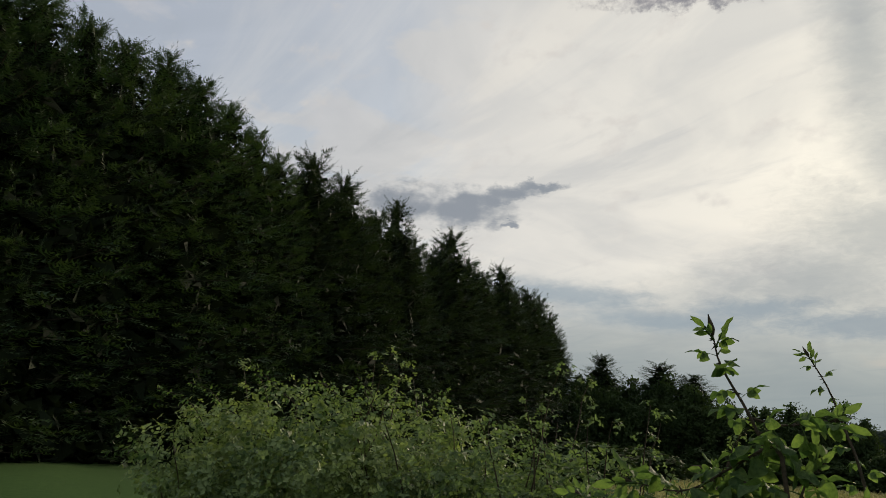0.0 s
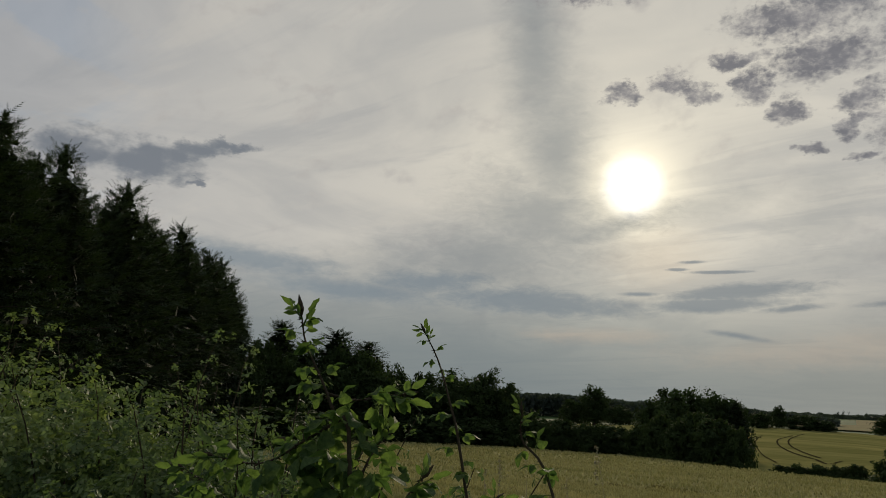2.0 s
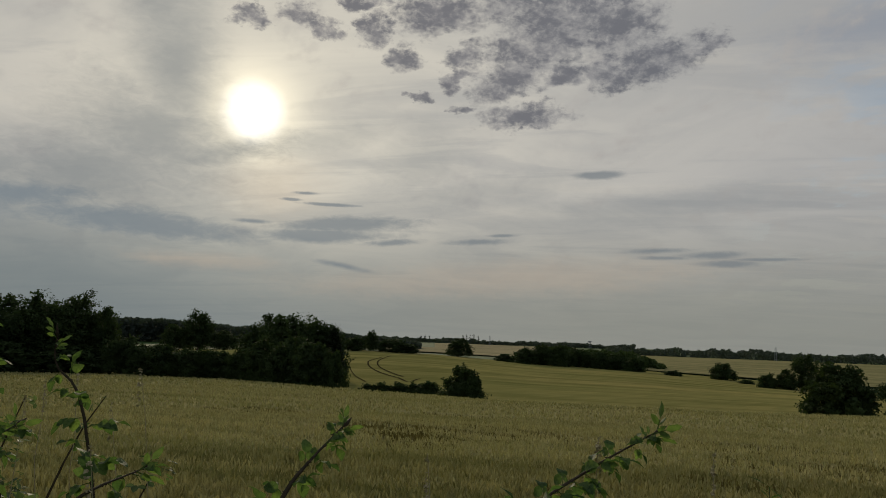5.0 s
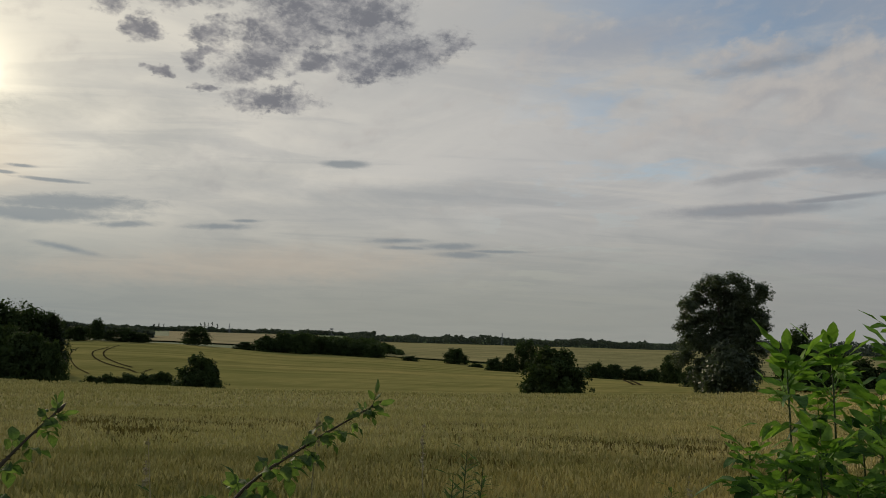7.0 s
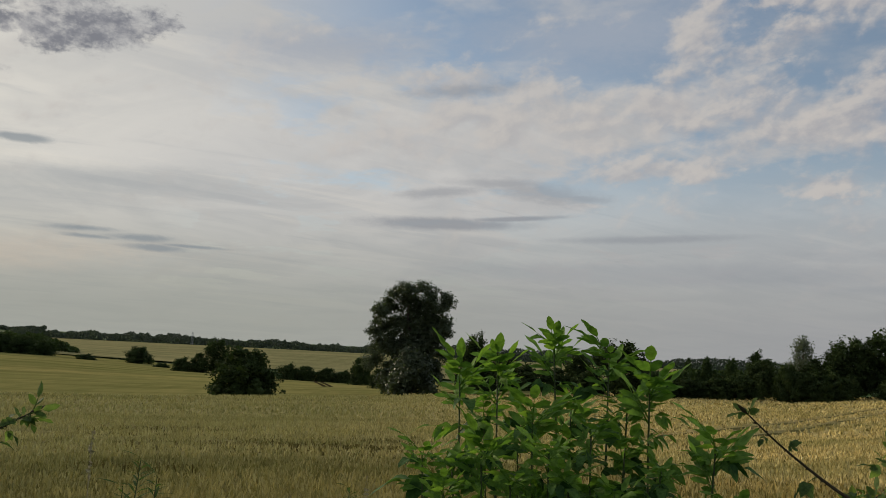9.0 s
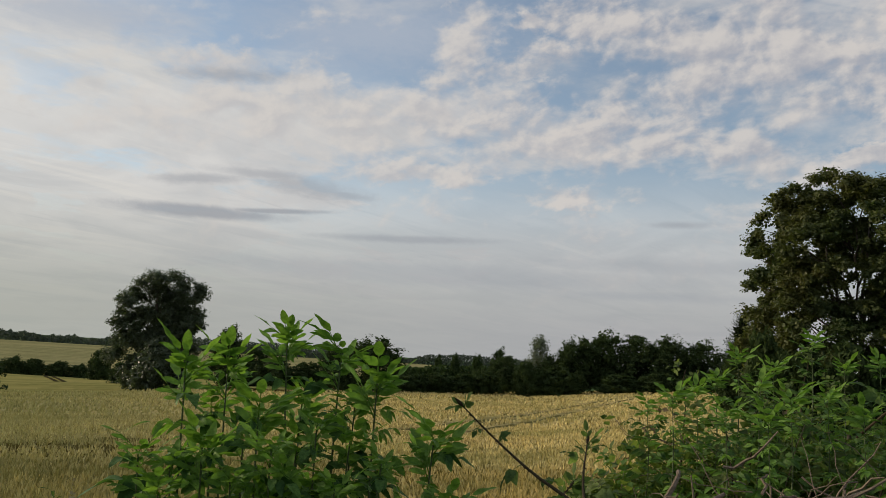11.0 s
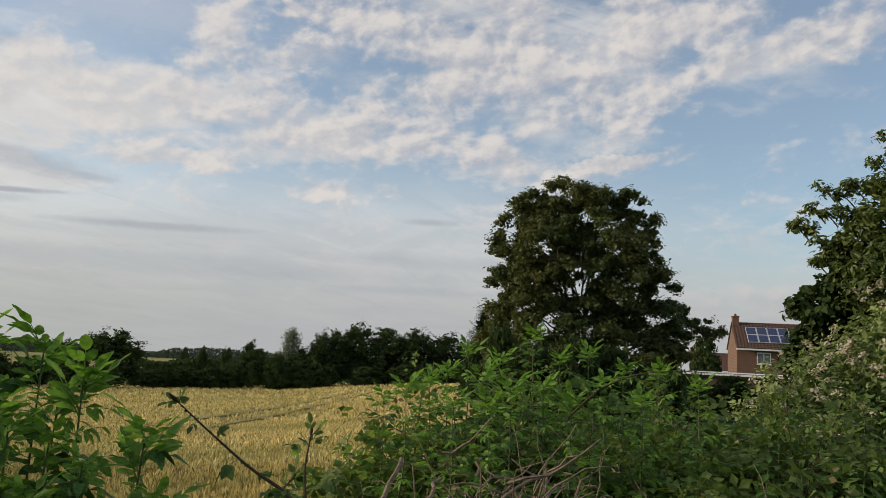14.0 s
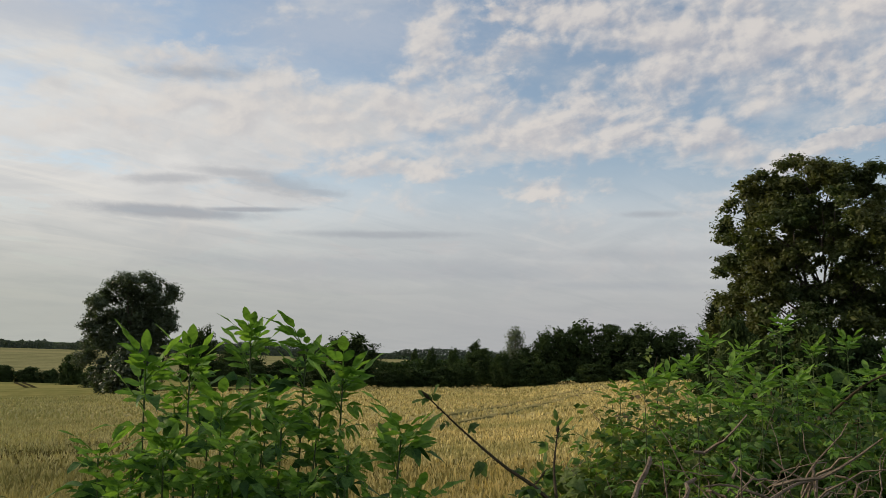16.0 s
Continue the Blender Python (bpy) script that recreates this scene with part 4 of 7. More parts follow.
# ---- trees of the conifer row ----
def frond(V, F, p, out, n, b, ln, wide, seg, sag, r, root=0.14):
    """One feathery spray: narrow side shoots in pairs along an axis."""
    v0 = len(V)
    for j in range(seg + 1):
        V.append(p + out * ln * (j / seg) - Vector((0, 0, sag * ln * (j / seg) ** 2)))
    for j in range(seg):
        wd = ln * wide * (1.0 - 0.72 * j / seg) * r.uniform(0.7, 1.3)
        for sg in (-1, 1):
            V.append(p + out * ln * (j / seg + 0.26) + b * sg * wd + n * r.uniform(-0.10, 0.08) * ln - Vector((0, 0, sag * ln * (j / seg) ** 2)))
            V.append(p + out * ln * (j / seg + root) - Vector((0, 0, sag * ln * (j / seg + root) ** 2)))
            F.append((v0 + j, len(V) - 1, len(V) - 2))


def conifer(name, h, w, seed, mat, branches=230, sprays=15, size=0.62, label="", group="", sharp=1.6):
    """A dense cypress: trunk, whorled limbs with feathery sprays, dead twigs inside."""
    root = thing(name, (0, 0, 0), label, "conifer", group)
    r, rng = random.Random(seed), np.random.default_rng(seed)
    s = Soup()
    s.tube([(0, 0, -0.3), (0.1, 0, h * 0.4), (0, 0.1, h * 0.8), (0, 0, h * 0.99)], [h * 0.016, h * 0.012, h * 0.006, 0.02], 8)
    s.tube([(0, 0, h * 0.98), (0, 0, h * 1.02)], [0.025, 0.008], 4)
    part_mesh("trunk", s.mesh("trunk", M_BARK), root)
    limbs, V, F, base = Soup(), [], [], 0
    for i in range(branches):
        f = (i + r.random()) / branches
        z = h * (0.015 + 0.975 * f ** 0.95)
        rad = w / 2 * min(1.0, (1 - z / h) * sharp + 0.05) ** 0.8 * r.uniform(0.70, 1.10) * (1.28 if r.random() < 0.10 else 1.0)
        a = i * 2.39996 + r.uniform(-0.3, 0.3)
        rise = r.uniform(-0.05, 0.30) + 0.5 * f ** 2
        d = Vector((math.cos(a), math.sin(a), 0))
        tip = d * rad + Vector((0, 0, z + rad * rise))
        if i % 3 == 0:
            limbs.tube([(0, 0, z), tuple(d * rad * 0.5 + Vector((0, 0, z + rad * rise * 0.4))), tuple(tip)], [0.05, 0.03, 0.01], 4)
        side = Vector((-d.y, d.x, 0))
        for k in range(sprays):
            q = 1.0 - 0.62 * (k / sprays) ** 1.3
            p = Vector((0, 0, z)).lerp(tip, q) + side * r.uniform(-0.35, 0.35) * rad * (1.15 - q) * 1.6 + Vector((0, 0, r.uniform(-0.25, 0.2)))
            out = (d + side * r.uniform(-0.9, 0.9) + Vector((0, 0, r.uniform(-0.25, 0.65) + 0.7 * f ** 3))).normalized()
            n = (Vector((0, 0, 1)) + d * r.uniform(-0.6, 0.6) + side * r.uniform(-0.7, 0.7)).normalized()
            b = out.cross(n).normalized()
            ln = size * r.uniform(0.65, 1.35) * (0.55 + 0.45 * min(1.0, rad / 1.6))
            frond(V, F, p, out, n, b, ln, 0.36, 4, 0.22, r)
        # long bare-tipped sprays that stand out of the outline
        if f > (0.25 if branches > 200 else 0.55):
            for k in range(2):
                out = (d * r.uniform(0.3, 1.0) + side * r.uniform(-0.7, 0.7) + Vector((0, 0, r.uniform(0.25, 1.1)))).normalized()
                b = out.cross(Vector((d.x, d.y, r.uniform(-0.5, 0.5)))).normalized()
                frond(V, F, tip - d * 0.25 * rad * r.random(), out, out.cross(b), b, size * r.uniform(0.7, 1.4), r.uniform(0.10, 0.2), 7, r.uniform(-0.25, 0.1), r, 0.065)
    # leading shoot
    for k in range(26):
        z = h * (0.955 + 0.06 * k / 26)
        a = k * 2.4
        d = Vector((math.cos(a), math.sin(a), r.uniform(0.2, 0.9))).normalized()
        q, ln = Vector((0, 0, z)), 0.5 * (1.1 - k / 26)
        sd = d.cross(Vector((0, 0, 1))).normalized() * 0.08
        V += [q - sd, q + sd, q + d * ln]
        F.append((len(V) - 3, len(V) - 2, len(V) - 1))
    part_mesh("branchwork", limbs.mesh("branchwork", M_DEAD), root, "dead brown inner limbs")
    part_mesh("foliage", mesh_from("foliage", V, F, mat), root)
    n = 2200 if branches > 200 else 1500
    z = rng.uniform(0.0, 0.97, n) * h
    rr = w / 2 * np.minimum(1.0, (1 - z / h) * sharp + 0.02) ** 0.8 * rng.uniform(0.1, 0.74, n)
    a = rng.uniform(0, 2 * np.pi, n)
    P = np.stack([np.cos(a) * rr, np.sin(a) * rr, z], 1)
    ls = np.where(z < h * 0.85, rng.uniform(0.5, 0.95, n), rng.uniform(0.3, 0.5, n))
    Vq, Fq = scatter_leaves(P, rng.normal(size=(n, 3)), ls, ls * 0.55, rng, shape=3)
    part_mesh("inner_foliage", fast_mesh("inner_foliage", Vq, Fq, M_CONIFER_CORE), root, "inner foliage and twigs, coloured dark for the crown's shade")
    return root


def spread_copies(protos, spots, rng):
    """Put copies of the proto trees at (position, height scale, width scale); the first use of each is the proto itself."""
    used = set()
    for i, (p, sx, sz) in enumerate(spots):
        pr = protos[i % len(protos)]
        turn = rng.uniform(0, 360)
        m = Matrix.Translation(p) @ Matrix.Rotation(radians(turn), 4, "Z") @ Matrix.Diagonal((sx, sx, sz, 1))
        if pr in used:
            copy_thing(pr, m)
        else:
            used.add(pr)
            later.append((pr, m))


later = []
rt = random.Random(11)
ROW = "tall conifers in the shelter row"
cyp = [conifer("cypress_tree", 17.0, 7.0, 21 + k, M_CONIFER, 205, 13, 0.54, "tall dense dark-green cypress in a shelter row", ROW) for k in range(3)]
spots = []
# azimuth and height angle of the tops along the row
for az, el in ((-42, 23.5), (-38, 24.2), (-34.2, 24.5), (-30.6, 24.6), (-27.4, 24.3), (-25.4, 24.9), (-22.6, 24.0), (-20.2, 23.0), (-17.6, 22.6), (-15.6, 21.6), (-13.4, 20.2), (-11.6, 18.6), (-10.0, 17.2)):
    t = math.tan(radians(az - 0.7 - 3.0 * (9 - az) / 34))
    # line through (-15.5, 31.5) along (0.36, 0.93)
    k = (-15.5 - 31.5 * t) / (0.93 * t - 0.36)
    x, y = -15.5 + 0.36 * k, 31.5 + 0.93 * k
    g = float(land(x, y)) - 0.15
    hgt = math.hypot(x - EYE.x, y - EYE.y) * math.tan(radians(el + 0.5)) + EYE.z - g
    spots.append((Vector((x, y, g)), hgt / 17.0 * rt.uniform(1.0, 1.2), hgt / 17.0))
spread_copies(cyp, spots, rt)
spr = [conifer("spruce_tree", 15.0, 7.4, 31 + k, M_CONIFER_DARK, 138, 10, 0.62, "tall dark spruce with pointed top in a shelter row", ROW, 1.25) for k in range(3)]
spots = []
TOPS = ((-8.9, 14.6), (-7.6, 17.6), (-6.4, 14.6), (-5.3, 16.2), (-4.2, 13.4), (-3.2, 14.0), (-1.8, 14.8), (-0.4, 12.0), (0.8, 11.4), (2.0, 12.9), (3.2, 10.9), (4.2, 10.1), (5.4, 10.6), (6.4, 8.9), (7.2, 9.0), (8.0, 8.5), (8.7, 7.4), (9.3, 5.6))
TOPS += tuple(((a[0] + b[0]) / 2, (a[1] + b[1]) / 2 - rt.uniform(-0.2, 0.7)) for a, b in zip(TOPS[:-1:2], TOPS[1::2]))
for az, el in TOPS:
    t = math.tan(radians(az - 0.7 - 3.0 * (9 - az) / 34))
    k = (-15.5 - 31.5 * t) / (0.93 * t - 0.36)
    x, y = -15.5 + 0.36 * k, 31.5 + 0.93 * k
    g = float(land(x, y)) - 0.15
    hgt = math.hypot(x - EYE.x, y - EYE.y) * math.tan(radians(el + 0.45)) + EYE.z - g
    spots.append((Vector((x, y, g)), hgt / 15.0 * rt.uniform(0.9, 1.1), hgt / 15.0))
# three more behind the corner of the field
for az, d, el, wide in ((11.6, 126, 5.1, 2.6), (15.5, 130, 4.6, 3.4), (17.7, 132, 3.9, 3.0)):
    q = place(az, d, 0)
    q.z = float(land(q.x, q.y)) - 0.2
    spots.append((q, d * math.tan(radians(wide)) / 3.2, (EYE.z + d * math.tan(radians(el)) - q.z) / 15.0))
spread_copies(spr, spots, rt)

# ---- broad trees and bushes ----
BUSH = [broad_tree("hedge_bush", 4.0, 5.0, 0.05, 9, 150, 22, 0.22, 0.22, 41 + k, M_TREE, "dark green rounded hedgerow bush", "bush", "hedgerow bushes", limbs=False, lobes=dome(4.0, 5.0, 41 + k)) for k in range(3)]
ROUND = [broad_tree("field_tree", 10.0, 8.5, 0.3, 14, 260, 20, 0.30, 0.34, 51 + k, M_TREE, "dark green broadleaf tree at the field's edge", "tree", "field edge trees", limbs=False, lobes=dome(10.0, 8.5, 51 + k)) for k in range(3)]


def tree_at(az, d, top_el, width_deg, base_el=None):
    """Place, width scale and height scale for a tree whose top shows at top_el and which is width_deg wide."""
    p = spot(az, d, 0.3)
    if base_el is not None:
        p.z = min(p.z, EYE.z + d * math.tan(radians(base_el)))
    h = (EYE.z + d * math.tan(radians(top_el)) - p.z) * 1.01
    return p, d * math.tan(radians(width_deg)), h


def plant(protos, rows, h0, w0, rng):
    spread_copies(protos, [(p, w / w0, h / h0) for p, w, h in (tree_at(row[0], row[1], row[2], row[3] * (1.3 if row[0] < 30 else 1.45 if 37 < row[0] < 44 and row[1] > 115 else 1.4 if 115 < row[0] < 129 and row[1] > 112 else 1.25 if 100 < row[0] < 104 and row[2] > 1 else 1.0)) for row in rows)], rng)


plant(ROUND, [(10.4, 118, 3.9, 3.0), (11.8, 124, 3.7, 3.0), (15.6, 126, 3.9, 3.4), (17.6, 126, 3.4, 3.2), (13.4, 128, 3.9, 3.2), (19.8, 128, 2.5, 2.6), (21.8, 126, 2.1, 2.8), (23.8, 125, 2.4, 3.2),
              (26.0, 124, 2.4, 3.4), (27.6, 122, 1.6, 2.2), (14.4, 122, 2.5, 4.0), (9.0, 112, 3.0, 4.0), (20.8, 122, 1.4, 3.2), (22.9, 121, 1.3, 3.2), (24.9, 120, 1.7, 3.4), (18.6, 122, 2.0, 3.4), (16.6, 122, 2.6, 3.4), (12.4, 118, 2.8, 3.6),
              (38.6, 128, 1.6, 3.0), (40.2, 132, 1.65, 2.8), (41.8, 128, 1.45, 2.6), (42.9, 130, 1.0, 1.6), (37.6, 124, 0.9, 2.4),
              (33.7, 330, 1.55, 2.9), (32.2, 330, 0.6, 2.2), (35.4, 320, 0.3, 2.4), (45.5, 300, 0.65, 1.3), (47.0, 290, 0.1, 2.6), (44.4, 285, 0.2, 2.0), (48.2, 290, -0.2, 1.8),
              (51.7, 300, 0.35, 2.3), (74.7, 210, 0.15, 2.2), (92.6, 110, 1.45, 2.9), (94.6, 118, 0.1, 2.6), (102.7, 108, 1.45, 4.0),
              (108.4, 330, 0.55, 0.9), (107.2, 350, 0.45, 0.8), (110.0, 320, 0.62, 1.0), (111.5, 175, 1.15, 1.5), (111.9, 118, 0.62, 3.0), (117.0, 116, 2.3, 2.6), (118.9, 117, 2.75, 3.0), (121.3, 116, 2.6, 3.0), (123.2, 115, 2.7, 2.6), (125.2, 115, 2.4, 2.8), (127.6, 112, 2.1, 3.0),
              (115.4, 116, 0.9, 2.6), (99.8, 130, 0.5, 2.6)], 10.0, 8.5, rt)
NEAR_BUSH = [broad_tree("hedge_bush", 4.0, 5.0, 0.05, 9, 290, 30, 0.17, 0.17, 45 + k, M_TREE, "dark green rounded hedgerow bush", "bush", "hedgerow bushes", limbs=False, lobes=dome(4.0, 5.0, 45 + k)) for k in range(2)]
plant(NEAR_BUSH, [(45.6, 84, -3.15, 2.2), (46.5, 84, -3.05, 2.4), (47.6, 84, -3.0, 2.6), (48.7, 84, -3.0, 2.6), (49.8, 82, -2.85, 2.4), (52.2, 76, -1.75, 3.9), (76.7, 72, -0.55, 5.0)], 4.0, 5.0, rt)
plant(BUSH, [(29.0, 116, -0.4, 2.6), (31.4, 113, -0.9, 3.0), (33.8, 112, -1.1, 3.2), (38.0, 104, -0.2, 3.4), (40.3, 100, -0.1, 3.6), (30.2, 116, -0.9, 3.2), (32.6, 114, -1.1, 3.2), (35.0, 112, -1.2, 3.4), (36.8, 108, -0.9, 3.0), (39.2, 98, -0.6, 3.2), (41.4, 94, -0.45, 4.0), (42.9, 92, -0.9, 2.4),
             (56.4, 285, -0.2, 2.2), (57.6, 290, 0.0, 2.0), (58.8, 285, 0.05, 2.2), (60.2, 290, -0.1, 2.4), (61.6, 285, -0.3, 2.0), (62.8, 280, -0.4, 2.2), (64.0, 275, -0.6, 1.8), (55.0, 290, -0.7, 1.8),
             (69.7, 265, -0.75, 1.95), (72.5, 212, -1.3, 1.4), (73.6, 212, -1.0, 1.4), (75.9, 210, -0.9, 1.6),
             (79.6, 190, -1.4, 1.6), (80.8, 190, -1.55, 1.8), (82.2, 190, -1.6, 1.8), (83.4, 188, -1.7, 1.8), (84.6, 170, -0.8, 1.9), (71.2, 240, -1.75, 1.2), (66.5, 262, -1.35, 1.4),
             (86.0, 140, -1.5, 2.0), (93.5, 104, -0.9, 3.0), (96.0, 112, -0.6, 3.4), (98.2, 112, -0.8, 3.2), (100.4, 108, -1.0, 2.8),
             (105.4, 112, -1.15, 3.0), (107.2, 112, -0.95, 3.0), (109.0, 112, -0.85, 3.0), (110.6, 112, -0.35, 2.6), (113.4, 110, 0.2, 2.2), (114.6, 110, -0.3, 2.4), (116.2, 110, -0.2, 2.8), (119.8, 110, -0.3, 3.2), (122.4, 110, 0.0, 3.2), (124.8, 110, 0.1, 3.2),
             (127.5, 50, 1.2, 3.4), (129.4, 38, 3.2, 3.6), (131.6, 37, 2.4, 4.2), (134.2, 36, 2.6, 4.4), (136.8, 37, 2.0, 4.4), (139.4, 38, 1.4, 4.2), (143.0, 75, 2.8, 2.7), (141.0, 34, 0.6, 3.6), (142.2, 46, 0.40, 3.6), (144.8, 46, 0.35, 3.6), (147.4, 46, 0.45, 3.6), (139.4, 44, 0.4, 3.6),
             (10.5, 60, -0.9, 7.0), (14.5, 95, -1.0, 5.0), (18.0, 112, -1.0, 4.0), (22.0, 116, -1.0, 4.0), (26.0, 116, -1.0, 4.0)], 4.0, 5.0, rt)

# tall poplar with airy crown, and a grey willow before it
POPLAR = [(0.6, 0, 13.0, 2.0, 1.9, 1.5), (-1.9, 0.3, 12.0, 1.7, 1.7, 1.5), (3.1, -0.2, 11.6, 1.6, 1.6, 1.4), (-3.3, 0, 9.9, 1.6, 1.6, 1.5), (0.4, 0.8, 10.4, 2.2, 2.0, 1.7), (3.7, 0.3, 9.2, 1.5, 1.5, 1.4),
          (-3.8, -0.3, 7.4, 1.4, 1.5, 1.5), (1.3, -0.8, 7.8, 1.8, 1.7, 1.6), (-1.3, 0.2, 6.6, 1.8, 1.7, 1.7), (3.5, 0, 6.4, 1.3, 1.3, 1.3), (-2.9, 0, 4.6, 1.6, 1.5, 1.6), (1.7, 0, 4.6, 1.6, 1.5, 1.5), (-0.6, 0, 2.6, 1.9, 1.7, 1.6), (2.6, 0, 2.6, 1.3, 1.3, 1.3), (0.2, 0, 9.0, 2.2, 1.6, 1.8), (0.2, 0, 6.0, 2.0, 1.5, 1.9), (0.6, 0, 3.6, 2.0, 1.5, 1.8), (-2.2, 0, 8.6, 1.5, 1.4, 1.4), (2.3, 0, 8.0, 1.5, 1.4, 1.4), (-1.8, 0, 1.8, 1.6, 1.4, 1.4), (1.6, 0, 1.6, 1.6, 1.4, 1.4), (-0.8, 0.2, 4.8, 1.6, 1.4, 1.6)]
pop = broad_tree("poplar_tree", 15.0, 10.5, 1.0, 21, 2100, 28, 0.21, 0.26, 61, M_POPLAR, "tall grey-green poplar with airy crown over the far field edge", "tree", lobes=knobs(POPLAR, 6, 0.6, 61), core=0.35)
p, w, h = tree_at(88.0, 106, 5.0, 6.3)
later.append((pop, Matrix.Translation(p) @ Matrix.Rotation(radians(-88.1), 4, "Z") @ Matrix.Diagonal((w / 10.5, w / 10.5, h / 15.0, 1))))
wil = broad_tree("willow_bush", 5.0, 5.0, 0.1, 9, 200, 28, 0.28, 0.34, 62, M_POPLAR, "grey-green willow bush at the foot of the poplar", "bush", limbs=False)
p, w, h = tree_at(88.2, 98, -0.05, 3.5)
later.append((wil, Matrix.Translation(p) @ Matrix.Diagonal((w / 5, w / 5, h / 5, 1))))
# pale airy ash in the hedge line
ash = broad_tree("ash_tree", 10.0, 5.5, 2.0, 11, 190, 16, 0.30, 0.36, 63, M_WILLOW, "thin pale ash tree above the far hedge", "tree", core=0.15)
p, w, h = tree_at(114.3, 118, 2.1, 2.0)
later.append((ash, Matrix.Translation(p) @ Matrix.Diagonal((w / 5.5, w / 5.5, h / 10, 1))))
# young conifer beside the big tree
yc = conifer("young_fir_tree", 7.0, 3.4, 64, M_CONIFER_DARK, 110, 8, 0.6, "small dark pointed fir behind the hedge")
p, w, h = tree_at(127.9, 60, 4.1, 2.6)
later.append((yc, Matrix.Translation(p) @ Matrix.Diagonal((w / 3.4, w / 3.4, h / 7, 1))))
copy_thing(yc, Matrix.Translation(spot(42.9, 126, 0.2)) @ Matrix.Diagonal((1.3, 1.3, 1.25, 1)))

# big many-stemmed tree at the right of the field
big = thing("maple_tree", (0, 0, 0), "large spreading field maple with dark green and bronze leaves", "tree")
lobes = [(-0.9, 0, 11.5, 1.3, 1.5, 1.0), (-2.4, 0.3, 10.7, 1.2, 1.4, 0.9), (0.3, -0.2, 10.8, 1.2, 1.4, 1.0), (2.3, 0, 10.8, 0.8, 1.0, 0.75), (3.0, 0.2, 9.7, 0.9, 1.1, 0.8), (-3.4, 0, 10.5, 0.7, 0.8, 0.6), (-3.8, 0, 9.3, 1.0, 1.2, 0.9),
         (-4.0, 0.2, 7.8, 1.1, 1.3, 1.0), (-3.9, -0.2, 6.3, 1.1, 1.2, 1.0), (-3.6, 0, 4.7, 1.3, 1.2, 1.2), (-3.4, 0, 3.0, 1.5, 1.3, 1.2), (3.0, 0, 8.4, 1.0, 1.2, 0.9), (3.2, 0.1, 7.2, 1.1, 1.2, 0.9), (3.8, 0, 6.0, 1.1, 1.2, 0.8),
         (4.3, 0, 4.7, 1.1, 1.2, 0.9), (0, -1.9, 9.0, 1.6, 1.2, 1.1), (-1.9, -1.6, 8.0, 1.4, 1.2, 1.0), (1.8, -1.6, 8.2, 1.3, 1.2, 1.0), (0.3, 1.8, 8.6, 1.6, 1.3, 1.2), (-2.1, 1.5, 6.6, 1.3, 1.2, 1.0), (2.1, 1.5, 6.2, 1.3, 1.2, 1.0),
         (-2.2, -1.3, 4.6, 1.5, 1.4, 1.1), (0.6, -1.7, 3.5, 1.7, 1.4, 1.1), (2.4, -1.1, 4.2, 1.6, 1.4, 1.1), (-2.4, -0.6, 2.2, 1.9, 1.8, 1.2), (0.2, 0, 1.8, 2.1, 2.0, 1.2), (2.8, -0.4, 2.6, 2.2, 1.8, 1.4), (-2.3, -1.4, 6.2, 1.2, 1.1, 0.85),
         (2.0, -1.4, 6.4, 1.2, 1.1, 0.85), (1.0, -1.8, 6.9, 0.9, 0.8, 0.7), (-0.6, -0.2, 9.8, 1.7, 1.5, 1.2), (1.5, 0.3, 9.5, 1.4, 1.5, 1.1), (-2.3, 0.2, 9.2, 1.4, 1.4, 1.1), (0.2, 0.4, 7.6, 1.6, 1.3, 1.0), (-1.3, 1.2, 5.2, 1.3, 1.0, 0.9), (1.5, -1.5, 5.3, 1.4, 1.0, 0.9),
         (-3.0, -0.8, 7.0, 1.3, 1.2, 1.0), (2.7, -0.8, 7.3, 1.1, 1.2, 0.9), (-1.0, -1.7, 4.7, 0.9, 0.7, 0.7), (-0.5, -2.0, 6.9, 1.0, 0.7, 0.7), (0.6, 1.6, 5.6, 1.2, 0.9, 0.9), (-1.0, 1.4, 7.4, 1.3, 0.9, 0.9), (-1.6, 0.6, 10.4, 1.3, 1.2, 0.9), (1.4, -0.6, 10.2, 1.0, 1.0, 0.8),
         (5.0, 0.2, 4.3, 0.8, 0.7, 0.5), (5.9, 0.1, 4.4, 0.8, 0.6, 0.35), (6.6, 0, 4.1, 0.5, 0.4, 0.35), (4.3, 0, 3.2, 1.2, 1.2, 1.0), (4.0, 0, 1.7, 1.2, 1.2, 1.2), (-3.4, 0, 1.4, 1.5, 1.3, 1.2), (0.6, 1.0, 4.2, 2.0, 1.2, 1.2), (3.0, 0.9, 4.6, 1.5, 1.0, 1.2), (-3.0, 0.9, 5.4, 1.3, 1.0, 1.1)]
r8 = random.Random(8)
for k in range(5):
    s = Soup()
    a = k * 1.256
    s.tube(curve_points((0.25 * math.cos(a), 0.25 * math.sin(a), -0.3), (1.8 * math.cos(a), 1.4 * math.sin(a), 9.5), 0.0, 7, 0.18, r8), [0.17, 0.14, 0.12, 0.10, 0.07, 0.045, 0.015], 8)
    part_mesh("stem", s.mesh("stem", M_BARK), big)
for lo in lobes:
    s = Soup()
    s.tube(curve_points((lo[0] * 0.15, lo[1] * 0.15, max(0.6, lo[2] - 2.2)), (lo[0] * 1.1, lo[1] * 1.1, lo[2]), 0.1, 6, 0.12, r8), [0.06, 0.05, 0.045, 0.035, 0.022, 0.01], 6)
    part_mesh("limb", s.mesh("limb", M_BARK), big)
part_mesh("crown", crown("crown", knobs(lobes, 9, 0.42, 66), 4300, 22, 0.158, 0.165, 66, M_OAK, 0.5, 4, core=0.42), big)
